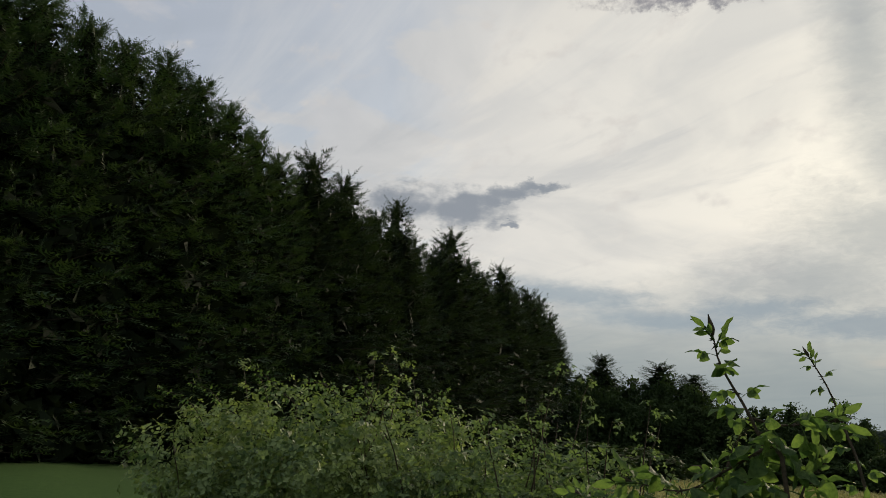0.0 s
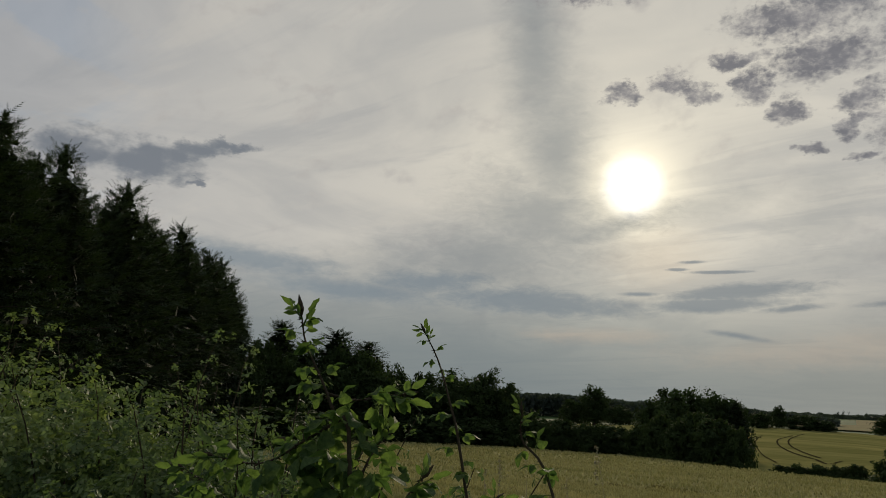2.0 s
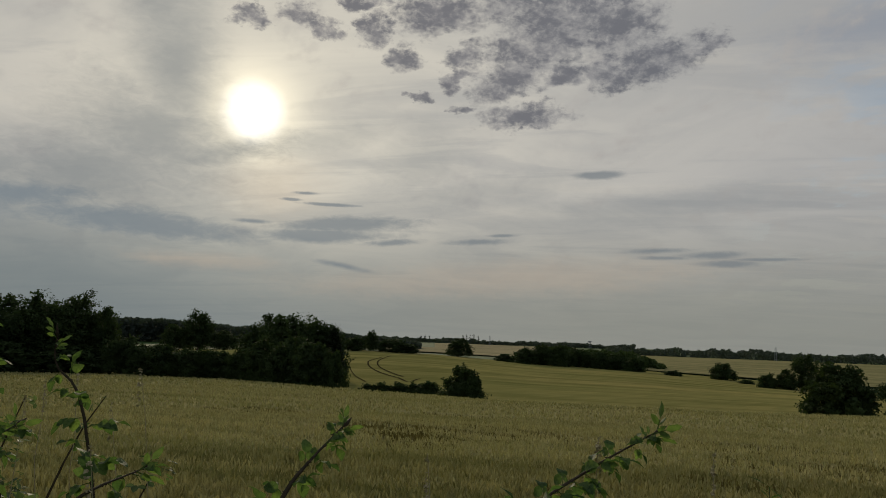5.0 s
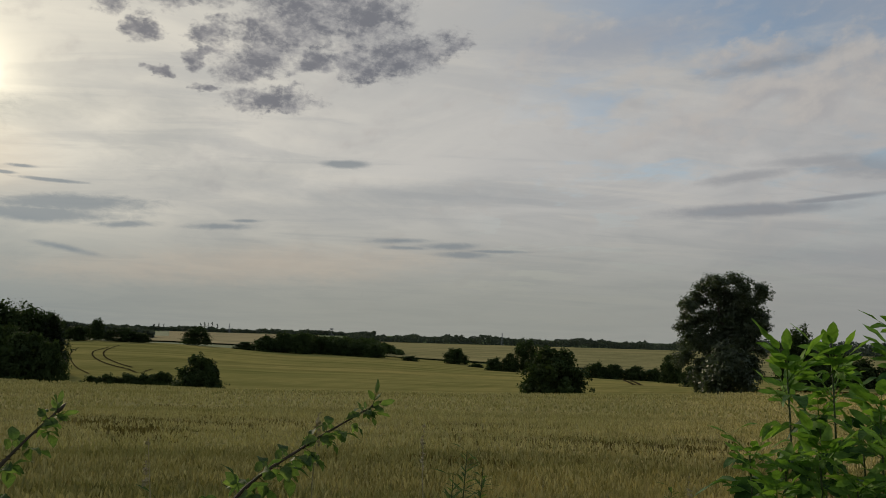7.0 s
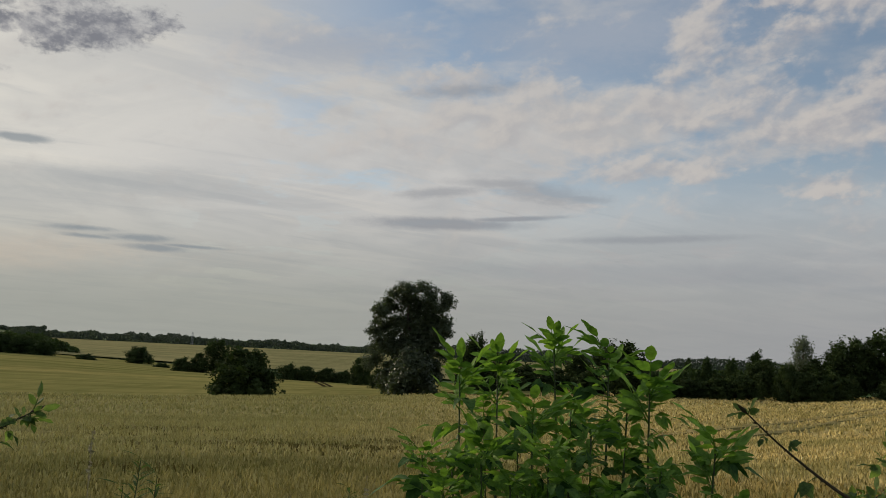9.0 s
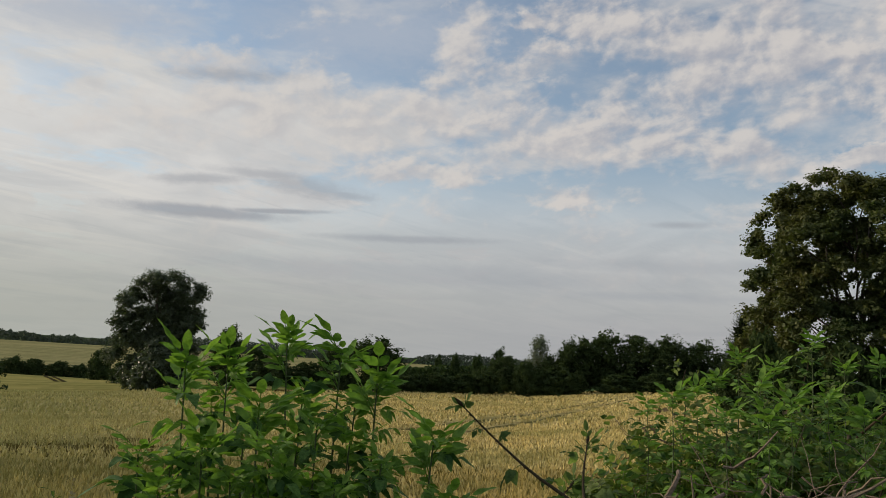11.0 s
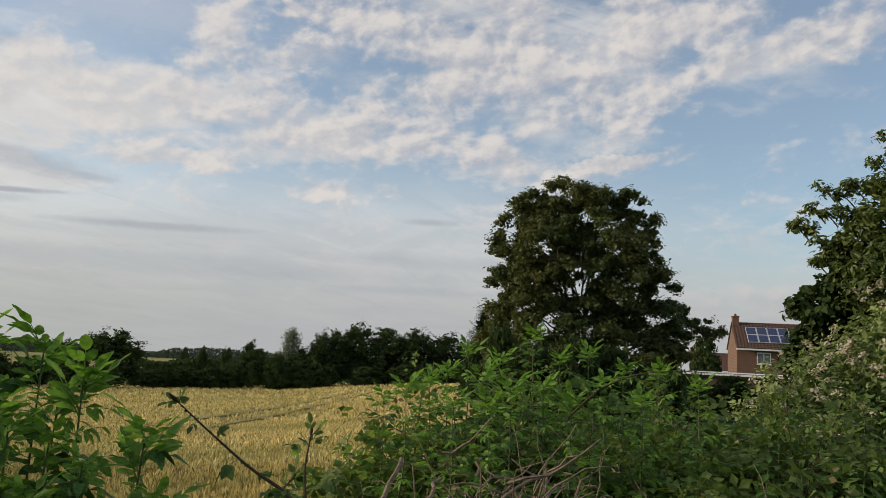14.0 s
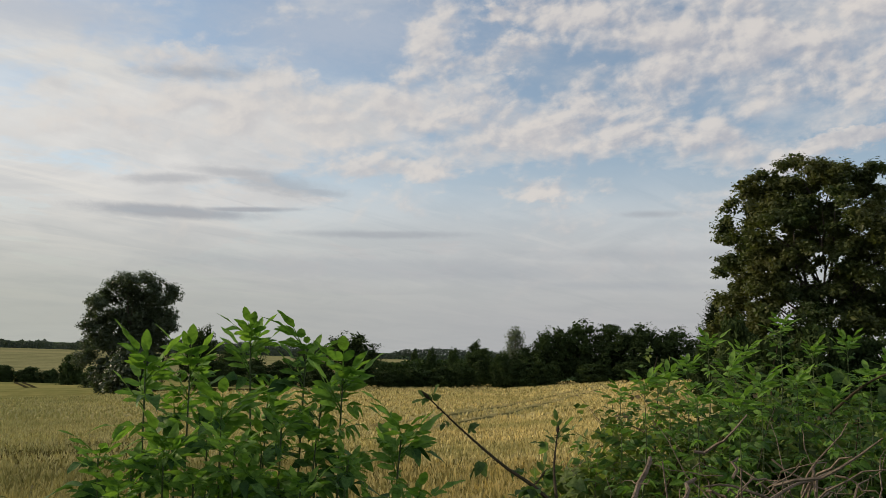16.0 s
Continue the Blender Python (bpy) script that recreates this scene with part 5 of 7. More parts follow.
bp = spot(134.7, 44, 0.0)
later.append((big, Matrix.Translation(bp) @ Matrix.Rotation(radians(-134.7), 4, "Z") @ Matrix.Diagonal((1.05, 1.0, 1.0, 1))))

# tall hedgerow tree and faded flowering bush at the right end
rtree = thing("hedgerow_tree", (0, 0, 0), "tall dense hedgerow tree with glossy leaves and some yellow ones", "tree")
lobes = [(0.1, 0, 0.9, 1.1, 1.1, 0.9), (-0.1, 0, 1.9, 0.9, 0.9, 0.8), (0.6, 0, 2.2, 1.2, 1.1, 1.0), (-0.05, 0, 3.0, 0.85, 0.8, 0.7), (0.7, 0, 3.6, 1.1, 1.1, 1.0), (-0.05, 0, 3.8, 0.65, 0.6, 0.55), (0.25, 0, 4.5, 0.55, 0.6, 0.5), (0.6, 0, 4.9, 0.55, 0.6, 0.5), (1.1, 0, 5.0, 0.8, 0.8, 0.7),
         (1.6, 0, 4.2, 1.2, 1.1, 1.4), (1.7, 0, 2.0, 1.4, 1.2, 1.6), (-0.5, 0, 3.3, 0.5, 0.5, 0.5), (-0.08, 0.1, 4.25, 0.45, 0.5, 0.4), (0.15, 0, 4.85, 0.3, 0.4, 0.3), (0.3, 0, 5.2, 0.4, 0.4, 0.35), (0.02, 0, 5.0, 0.22, 0.3, 0.25), (-0.42, 0, 3.8, 0.4, 0.4, 0.35), (-0.38, 0, 4.15, 0.32, 0.4, 0.3), (-0.66, 0, 3.6, 0.32, 0.4, 0.3), (-0.8, 0, 3.3, 0.3, 0.4, 0.3), (-0.5, -0.1, 2.5, 0.5, 0.5, 0.6)]
dark_lobes = [(-1.25, 0.1, 2.0, 0.4, 0.4, 0.4), (-1.2, 0.1, 1.55, 0.42, 0.4, 0.4), (-1.22, 0.1, 2.45, 0.36, 0.4, 0.36), (-1.1, 0.1, 2.65, 0.4, 0.45, 0.36), (-1.1, 0.1, 2.2, 0.45, 0.45, 0.35), (-0.75, 0.1, 3.15, 0.4, 0.4, 0.35), (-0.8, 0.15, 2.6, 0.45, 0.45, 0.5), (-1.0, 0.15, 1.8, 0.5, 0.5, 0.4), (-0.65, 0.15, 1.6, 0.6, 0.5, 0.6)]
s = Soup()
s.tube(curve_points((0.6, 0, -0.3), (0.8, 0, 4.6), 0, 7, 0.06, r8), [0.14, 0.12, 0.1, 0.08, 0.06, 0.04, 0.02], 8)
part_mesh("trunk", s.mesh("trunk", M_BARK), rtree)
part_mesh("crown", crown("crown", knobs([(*l[:3], l[3] * 0.84, l[4] * 0.84, l[5] * 0.84) for l in lobes], 10, 0.5, 67), 2700, 11, 0.088, 0.085, 67, M_SALLOW, 0.4, 6, core=0.30, slim=0.45), rtree)
part_mesh("dark_foliage", crown("dark_foliage", knobs(dark_lobes, 8, 0.42, 70), 640, 12, 0.105, 0.065, 70, M_TREE, 0.3, 6, core=0.25), rtree, "dense darker leaves")
part_mesh("yellow_foliage", crown("yellow_foliage", [(0.9, -0.6, 2.1, 0.6, 0.3, 0.5), (0.4, -0.8, 1.5, 0.4, 0.3, 0.4)], 26, 16, 0.09, 0.14, 68, M_YELLOWED, 0.3, 6), rtree, "yellowing leaves")
SPRAYS = ((-1.47, 3.80), (-1.43, 3.92), (-1.29, 3.77), (-1.27, 4.06), (-1.14, 4.36), (-1.11, 4.0), (-1.03, 4.26), (-0.95, 3.98), (-0.88, 4.24), (-0.76, 4.36), (-0.44, 4.66), (-0.32, 5.0), (-0.22, 4.8), (-0.16, 5.25), (0.0, 5.2), (-1.23, 3.29), (-1.19, 3.58), (-0.8, 4.0))
for x, z in SPRAYS:
    s = Soup()
    a = Vector((x + 0.22, -0.1, z - 0.24))
    s.tube(curve_points(a, Vector((x, -0.2, z)), 0.03, 5), [0.012, 0.01, 0.008, 0.006, 0.004], 5)
    part_mesh("twig", s.mesh("twig", M_BARK), rtree)
part_mesh("spray_foliage", crown("spray_foliage", [(x + 0.04, -0.2, z - 0.02, 0.11, 0.11, 0.08) for x, z in SPRAYS], 230, 7, 0.095, 0.035, 69, M_SALLOW, 0.4, 6, slim=0.36), rtree)
later.append((rtree, Matrix.Translation(spot(155.6, 12.5, 0.0)) @ Matrix.Rotation(radians(-155.6), 4, "Z")))
haw = thing("flowering_bush", (0, 0, 0), "scrambling hedge bush with faded cream flower heads", "bush")
lobes = [(0, 0, 1.2, 0.8, 0.6, 0.8), (0.6, 0, 1.5, 0.7, 0.6, 0.7), (-0.45, 0, 0.9, 0.6, 0.5, 0.7), (0.3, 0.1, 1.9, 0.45, 0.4, 0.4), (1.2, 0, 1.2, 0.8, 0.6, 1.0), (1.0, 0, 0.5, 1.0, 0.7, 0.6),
         (-0.22, 0, 1.62, 0.42, 0.4, 0.42), (0.4, 0, 2.05, 0.5, 0.45, 0.45), (0.95, 0, 2.45, 0.55, 0.5, 0.65)]
for k in range(6):
    s = Soup()
    s.tube(curve_points((0.1 * k, 0, -0.2), (-0.4 + 0.3 * k, 0.05 * k, 1.5), 0.1, 6, 0.05, r8), [0.015, 0.013, 0.011, 0.009, 0.006, 0.003], 5)
    part_mesh("stem", s.mesh("stem", M_CANE), haw)
part_mesh("foliage", crown("foliage", lobes, 760, 30, 0.046, 0.085, 71, M_BRAMBLE, 0.3, 4, core=0.2), haw)
part_mesh("blossom", crown("blossom", [(l[0], l[1] - 0.08, l[2] + 0.04, l[3], l[4], l[5]) for l in lobes[:4] + lobes[6:]], 330, 30, 0.027, 0.026, 72, M_FLOWER, 0.05), haw, "faded cream flower heads")
later.append((haw, Matrix.Translation(spot(152.2, 7.4, 0.1)) @ Matrix.Rotation(radians(-152.2), 4, "Z")))

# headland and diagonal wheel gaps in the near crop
# The strips are coloured dark for the shade deep between the stalks.
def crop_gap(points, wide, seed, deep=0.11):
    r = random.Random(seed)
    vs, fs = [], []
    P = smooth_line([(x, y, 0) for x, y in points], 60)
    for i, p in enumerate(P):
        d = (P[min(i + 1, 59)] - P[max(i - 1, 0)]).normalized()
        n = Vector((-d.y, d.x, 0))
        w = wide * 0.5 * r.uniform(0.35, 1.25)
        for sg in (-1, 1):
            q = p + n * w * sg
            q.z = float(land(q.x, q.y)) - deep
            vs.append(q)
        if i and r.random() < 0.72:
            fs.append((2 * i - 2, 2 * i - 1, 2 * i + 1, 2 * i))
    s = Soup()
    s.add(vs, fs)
    return tagged(new("wheel_track", s.mesh("wheel_track", M_GAP)), "wheel gap in the wheat, stalk shade painted in dark", "wheel track", kind="structure")


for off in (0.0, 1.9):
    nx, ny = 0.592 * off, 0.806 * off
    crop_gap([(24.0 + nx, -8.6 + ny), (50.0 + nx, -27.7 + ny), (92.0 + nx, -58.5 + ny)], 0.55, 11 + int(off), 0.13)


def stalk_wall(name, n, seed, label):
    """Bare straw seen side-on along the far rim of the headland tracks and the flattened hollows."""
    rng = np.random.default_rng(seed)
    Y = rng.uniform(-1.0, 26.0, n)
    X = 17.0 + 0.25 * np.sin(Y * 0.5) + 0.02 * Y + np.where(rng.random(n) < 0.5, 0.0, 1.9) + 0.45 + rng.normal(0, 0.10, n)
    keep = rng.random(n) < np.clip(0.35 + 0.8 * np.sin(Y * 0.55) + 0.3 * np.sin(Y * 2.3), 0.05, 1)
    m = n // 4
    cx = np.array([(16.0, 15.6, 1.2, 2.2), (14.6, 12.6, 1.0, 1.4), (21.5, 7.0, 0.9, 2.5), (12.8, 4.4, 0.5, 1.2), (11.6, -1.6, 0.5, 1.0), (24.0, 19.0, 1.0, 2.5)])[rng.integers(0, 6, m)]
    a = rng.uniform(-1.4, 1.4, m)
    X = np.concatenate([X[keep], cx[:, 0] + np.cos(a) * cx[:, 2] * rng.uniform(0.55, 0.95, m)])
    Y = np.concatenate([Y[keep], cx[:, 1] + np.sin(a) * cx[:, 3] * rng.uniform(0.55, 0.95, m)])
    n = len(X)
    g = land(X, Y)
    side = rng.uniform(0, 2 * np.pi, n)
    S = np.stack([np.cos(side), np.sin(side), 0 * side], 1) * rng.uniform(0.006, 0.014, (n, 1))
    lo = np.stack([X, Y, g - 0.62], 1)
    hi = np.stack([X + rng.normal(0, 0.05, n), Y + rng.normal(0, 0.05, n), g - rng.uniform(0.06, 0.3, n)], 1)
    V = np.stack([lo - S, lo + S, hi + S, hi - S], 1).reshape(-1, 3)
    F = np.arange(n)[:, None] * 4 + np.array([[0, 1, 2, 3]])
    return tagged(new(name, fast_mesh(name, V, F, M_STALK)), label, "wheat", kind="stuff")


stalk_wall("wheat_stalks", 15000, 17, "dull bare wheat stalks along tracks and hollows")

for ob, m in later:
    ob.matrix_basis = m

# ---- distant woods on the skyline, masts ----
def far_belt(name, az0, az1, d, low_el, top_el, n, leaf, seed, label, depth=60, rough=0.5, mat=None):
    rng = np.random.default_rng(seed)
    A = rng.uniform(az0, az1, n)
    D = d + rng.uniform(0, depth, n)
    top = top_el(A) if callable(top_el) else np.full(n, float(top_el))
    k = np.arange(az0, az1 + 2, 0.22)
    humps = 0.55 * np.interp(A, k, rng.random(len(k))) + 0.7 * np.interp(A, k[::5], rng.random(len(k[::5]))) - 0.05
    hi = EYE.z + D * np.tan(np.radians(top)) - (1 - np.clip(humps, 0, 1)) * rough * D * 0.0075
    lo = land(EYE.x + D * np.sin(np.radians(A)), EYE.y + D * np.cos(np.radians(A))) - 0.5
    Z = lo + (hi - lo) * rng.random(n) ** 0.8
    P = np.stack([EYE.x + D * np.sin(np.radians(A)), EYE.y + D * np.cos(np.radians(A)), Z], 1)
    V, F = scatter_leaves(P, rng.normal(size=P.shape), leaf * rng.uniform(0.6, 1.3, n), leaf * 0.8 * rng.uniform(0.6, 1.3, n), rng, shape=3)
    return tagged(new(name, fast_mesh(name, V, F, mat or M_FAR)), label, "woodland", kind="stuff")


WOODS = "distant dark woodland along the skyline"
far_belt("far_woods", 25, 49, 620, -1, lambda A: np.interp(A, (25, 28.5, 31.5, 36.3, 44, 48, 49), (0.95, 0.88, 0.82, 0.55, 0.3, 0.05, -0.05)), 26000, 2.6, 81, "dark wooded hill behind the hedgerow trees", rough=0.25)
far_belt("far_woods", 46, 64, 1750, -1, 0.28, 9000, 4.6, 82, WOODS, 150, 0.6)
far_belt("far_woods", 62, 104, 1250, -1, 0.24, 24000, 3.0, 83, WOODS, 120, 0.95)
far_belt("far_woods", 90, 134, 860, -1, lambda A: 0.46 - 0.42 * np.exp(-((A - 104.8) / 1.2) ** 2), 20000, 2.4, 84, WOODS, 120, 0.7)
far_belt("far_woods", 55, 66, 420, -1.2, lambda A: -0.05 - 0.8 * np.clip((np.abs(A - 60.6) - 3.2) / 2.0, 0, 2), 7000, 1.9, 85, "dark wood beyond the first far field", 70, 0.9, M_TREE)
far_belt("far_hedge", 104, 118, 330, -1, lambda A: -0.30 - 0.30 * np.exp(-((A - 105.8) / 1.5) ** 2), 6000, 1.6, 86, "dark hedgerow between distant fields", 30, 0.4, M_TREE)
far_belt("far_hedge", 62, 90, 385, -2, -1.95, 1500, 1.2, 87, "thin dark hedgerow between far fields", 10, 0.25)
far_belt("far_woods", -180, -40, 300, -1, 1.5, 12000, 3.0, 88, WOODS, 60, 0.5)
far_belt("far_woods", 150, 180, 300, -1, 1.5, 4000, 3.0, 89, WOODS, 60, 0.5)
M_STEEL = plain("weathered_steel", (0.20, 0.21, 0.22), (0.30, 0.31, 0.32), 0.5)


def mast(az, d, top_el, wide, label, head=False):
    root = thing("lattice_mast", spot(az, d, 0.5), label, "mast")
    h = EYE.z + d * math.tan(radians(top_el)) - root.location.z
    for sx in (-1, 1):
        for sy in (-1, 1):
            s = Soup()
            s.tube([(sx * wide, sy * wide, 0), (sx * wide * 0.3, sy * wide * 0.3, h)], [0.22, 0.16], 4)
            part_mesh("leg", s.mesh("leg", M_STEEL), root)
    for k in range(5):
        s = Soup()
        w = wide * (1 - 0.7 * (k + 1) / 6) * (1.0 if not head else 1.0)
        z = h * (k + 1) / 6
        s.box((-w, -w, z - 0.15), (w, w, z + 0.15))
        part_mesh("brace", s.mesh("brace", M_STEEL), root)
    if head:
        s = Soup()
        s.tube([(0, 0, h * 0.82), (0, 0, h * 0.86), (0, 0, h * 0.98), (0, 0, h)], [wide * 0.6, wide * 1.3, wide * 1.3, wide * 0.5], 12)
        part_mesh("tank", s.mesh("tank", M_STEEL), root, "grey water tank")
    return root


mast(60.9, 1740, 0.42, 3.2, "grey water tower on legs above the far wood", True)
mast(73.0, 1240, 0.42, 1.6, "thin steel lattice mast on the skyline")
mast(53.9, 1740, 0.55, 1.6, "thin steel lattice mast on the skyline")
for k, (az, e) in enumerate(((52.0, 0.52), (52.25, 0.6), (52.5, 0.64), (52.75, 0.62), (53.1, 0.5), (49.0, 0.42), (49.3, 0.46), (49.6, 0.4))):
    pt = thing("lombardy_poplar", spot(az, 1745, 0.5), "slender dark poplar in a row on the skyline", "tree", "skyline poplars")
    h = EYE.z + 1745 * math.tan(radians(e)) - pt.location.z
    s = Soup()
    s.tube([(0, 0, 0), (0, 0, h * 0.9)], [0.5, 0.1], 5)
    part_mesh("trunk", s.mesh("trunk", M_BARK), pt)
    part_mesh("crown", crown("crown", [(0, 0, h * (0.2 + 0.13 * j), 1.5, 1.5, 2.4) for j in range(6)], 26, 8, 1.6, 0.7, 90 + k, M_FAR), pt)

# ---- house, shed and neighbour ----
def brick_mat(nt, out):
    tc = nt.nodes.new("ShaderNodeTexCoord")
    br = nt.nodes.new("ShaderNodeTexBrick")
    mp = nt.nodes.new("ShaderNodeMapping")
    mp.inputs["Rotation"].default_value = (radians(90), 0, 0)
    nt.links.new(tc.outputs["Object"], mp.inputs[0])
    nt.links.new(mp.outputs[0], br.inputs[0])
    br.inputs["Color1"].default_value, br.inputs["Color2"].default_value, br.inputs["Mortar"].default_value = (0.165, 0.078, 0.052, 1), (0.13, 0.062, 0.042, 1), (0.19, 0.15, 0.12, 1)
    br.inputs["Scale"].default_value, br.inputs["Mortar Size"].default_value = 1.0, 0.012
    br.inputs["Brick Width"].default_value, br.inputs["Row Height"].default_value = 0.225, 0.075
    n = tex(nt, 0.9, 5.0)
    surface(nt, out, mix(nt, 0.35, br.outputs[0], ramp(nt, n, (0.3, (0.11, 0.054, 0.038)), (0.7, (0.20, 0.105, 0.07)))), 0.9, 0.15, bump(nt, n, 0.4, 0.02))


M_BRICK = material("red_brick", brick_mat)
M_TILE = plain("brown_concrete_tiles", (0.070, 0.042, 0.032), (0.125, 0.074, 0.056), 1.2, 0.85)
M_WHITE = plain("white_paint", (0.66, 0.66, 0.64), (0.80, 0.80, 0.78), 2.0, 0.5, 0.4, 0.1)
M_ALU = plain("panel_frame_metal", (0.50, 0.51, 0.53), (0.60, 0.61, 0.63), 2.0, 0.35, 0.5, 0.05)
M_SHEETROOF = plain("white_corrugated_sheet", (0.42, 0.43, 0.44), (0.56, 0.57, 0.58), 0.8, 0.6, 0.3, 0.15)
M_TIMBER = plain("dark_shed_boards", (0.055, 0.042, 0.032), (0.10, 0.08, 0.06), 1.0, 0.85, stretch=(1, 1, 0.2))


def panel_glass(nt, out):
    n = tex(nt, 6.0, 2.0)
    surface(nt, out, ramp(nt, n, (0.3, (0.020, 0.028, 0.075)), (0.7, (0.032, 0.045, 0.11))), 0.12, 0.5)


def pane_glass(nt, out):
    n = tex(nt, 1.0, 2.0)
    surface(nt, out, ramp(nt, n, (0.3, (0.05, 0.055, 0.06)), (0.7, (0.12, 0.13, 0.14))), 0.06, 0.6)


M_SOLAR, M_PANE = material("solar_cells", panel_glass), material("window_glass", pane_glass)


def house(at, front, length, depth, eaves, ridge, label, tiles=True, panels=True):
    """front: azimuth of the way the long wall runs. Local x along the front, y away from the viewer."""
    root = thing("house", at, label, "house")
    root.rotation_euler = (0, 0, radians(front))
    s = Soup()
    L, D = length, depth
    vs = [(0, 0, -1), (L, 0, -1), (L, D, -1), (0, D, -1), (0, 0, eaves), (L, 0, eaves), (L, D, eaves), (0, D, eaves), (0, D / 2, ridge - 0.08), (L, D / 2, ridge - 0.08)]
    s.add([Vector(v) for v in vs], [(0, 1, 5, 4), (2, 3, 7, 6), (3, 0, 4, 8, 7), (1, 2, 6, 9, 5), (4, 5, 9, 8), (6, 7, 8, 9), (0, 3, 2, 1)])
    part_mesh("wall", s.mesh("wall", M_BRICK), root, "red brick walls")
    slope = math.hypot(D / 2 + 0.35, (ridge - eaves) * (D / 2 + 0.35) / (D / 2))
    ang = math.atan2(ridge - eaves, D / 2)
    for side in (0, 1):
        s = Soup()
        rows = 16 if tiles else 8
        # overlapping courses with a rolled section
        for k in range(rows):
            a0, a1 = slope * k / rows, slope * (k + 1) / rows + 0.04
            cols = int(L / 0.30)
            for c in range(cols):
                x0, x1 = -0.12 + (L + 0.24) * c / cols, -0.12 + (L + 0.24) * (c + 1) / cols
                xm = (x0 + x1) / 2
                q = []
                for x, up in ((x0, 0.0), (xm, 0.035), (x1, 0.0)):
                    for a, lift in ((a0, 0.06), (a1, 0.025)):
                        y = -0.35 + a * math.cos(ang) - math.sin(ang) * (lift + up)
                        z = eaves - 0.35 * math.tan(ang) + a * math.sin(ang) + math.cos(ang) * (lift + up)
                        if side:
                            y = D - y
                        q.append(Vector((x, y, z)))
                s.add(q, [(0, 2, 3, 1), (2, 4, 5, 3)])
        part_mesh("roof_slope", s.mesh("roof_slope", M_TILE), root, "brown tiled roof slope")
    s = Soup()
    s.tube([(-0.12, D / 2, ridge), (L + 0.12, D / 2, ridge)], [0.13, 0.13], 8)
    part_mesh("ridge_tiles", s.mesh("ridge_tiles", M_TILE), root)
    s = Soup()
    s.box((-0.1, -0.42, eaves - 0.42), (L + 0.1, -0.32, eaves - 0.26))
    part_mesh("gutter", s.mesh("gutter", M_WHITE), root, "white gutter board")
    s = Soup()
    s.box((-0.02, D / 2 - 0.45, ridge - 1.0), (0.62, D / 2 + 0.35, ridge + 0.75))
    s.box((-0.07, D / 2 - 0.50, ridge + 0.62), (0.67, D / 2 + 0.40, ridge + 0.74))
    s.tube([(0.3, D / 2, ridge + 0.74), (0.3, D / 2, ridge + 1.0)], [0.14, 0.11], 8)
    part_mesh("chimney", s.mesh("chimney", M_BRICK), root, "brick chimney stack")
    if panels:
        for c in range(5):
            for rr in range(2):
                frame_s, cell_s = Soup(), Soup()
                x0, a0 = 1.15 + c * 1.04, 0.95 + rr * 1.42
                def corner(x, a, lift):
                    return Vector((x, -0.35 + a * math.cos(ang) - math.sin(ang) * lift, eaves - 0.35 * math.tan(ang) + a * math.sin(ang) + math.cos(ang) * lift))
                q = [corner(x0 + dx, a0 + da, l) for l in (0.10, 0.17) for dx, da in ((0, 0), (1.0, 0), (1.0, 1.38), (0, 1.38))]
                frame_s.add(q, [(0, 3, 2, 1), (4, 5, 6, 7), (0, 1, 5, 4), (1, 2, 6, 5), (2, 3, 7, 6), (3, 0, 4, 7)])
                fr = part_mesh("solar_panel", frame_s.mesh("solar_panel", M_ALU), root, "solar panel in a pale metal frame")
                cell_s.add([corner(x0 + dx, a0 + da, 0.175) for dx, da in ((0.045, 0.045), (0.955, 0.045), (0.955, 1.335), (0.045, 1.335))], [(0, 1, 2, 3)])
                part_mesh("cell_sheet", cell_s.mesh("cell_sheet", M_SOLAR), fr, "dark blue cells")
    for x0, z0 in ((1.9, eaves - 1.75), (6.0, eaves - 1.75)):
        win = Soup()
        win.box((x0, -0.05, z0), (x0 + 1.3, 0.02, z0 + 1.15))
        wn = part_mesh("window", win.mesh("window", M_WHITE), root, "white-framed casement window")
        for k in range(2):
            g = Soup()
            g.box((x0 + 0.09 + 0.6 * k, -0.065, z0 + 0.1), (x0 + 0.61 + 0.6 * k, -0.04, z0 + 1.05))
            part_mesh("pane", g.mesh("pane", M_PANE), wn)
        sl = Soup()
        sl.box((x0 - 0.08, -0.12, z0 - 0.08), (x0 + 1.38, 0.0, z0))
        part_mesh("sill", sl.mesh("sill", M_WHITE), wn)
    return root


hp = place(145.0, 87, 0)
hp.z = float(land(hp.x, hp.y)) - 0.1
house(hp, -137.2, 9.5, 7.0, 5.25, 7.75, "red brick house with brown tiled roof and solar panels")
np_ = place(142.0, 125, 0)
np_.z = float(land(np_.x, np_.y)) - 1.3
house(np_, -143.0, 9.0, 7.0, 4.6, 6.9, "neighbouring house whose brown roof shows behind a bush", True, False)

shed = thing("shed", spot(139.7, 58, -0.1), "low dark shed with a white corrugated sheet roof", "shed")
shed.rotation_euler = (0, 0, radians(-143.5))
s = Soup()
s.box((0, 0, -0.5), (8.6, 3.0, 1.95))
part_mesh("wall", s.mesh("wall", M_TIMBER), shed, "dark boarded walls")
s = Soup()
cols = 114
for i in range(cols):
    x0, x1 = -0.15 + 8.9 * i / cols, -0.15 + 8.9 * (i + 1) / cols
    z0, z1 = (0.012 * math.cos(math.pi * i), 0.012 * math.cos(math.pi * (i + 1)))
    s.add([Vector((x0, -0.25, 2.0 + z0)), Vector((x1, -0.25, 2.0 + z1)), Vector((x1, 3.2, 2.12 + z1)), Vector((x0, 3.2, 2.12 + z0))], [(0, 1, 2, 3)])
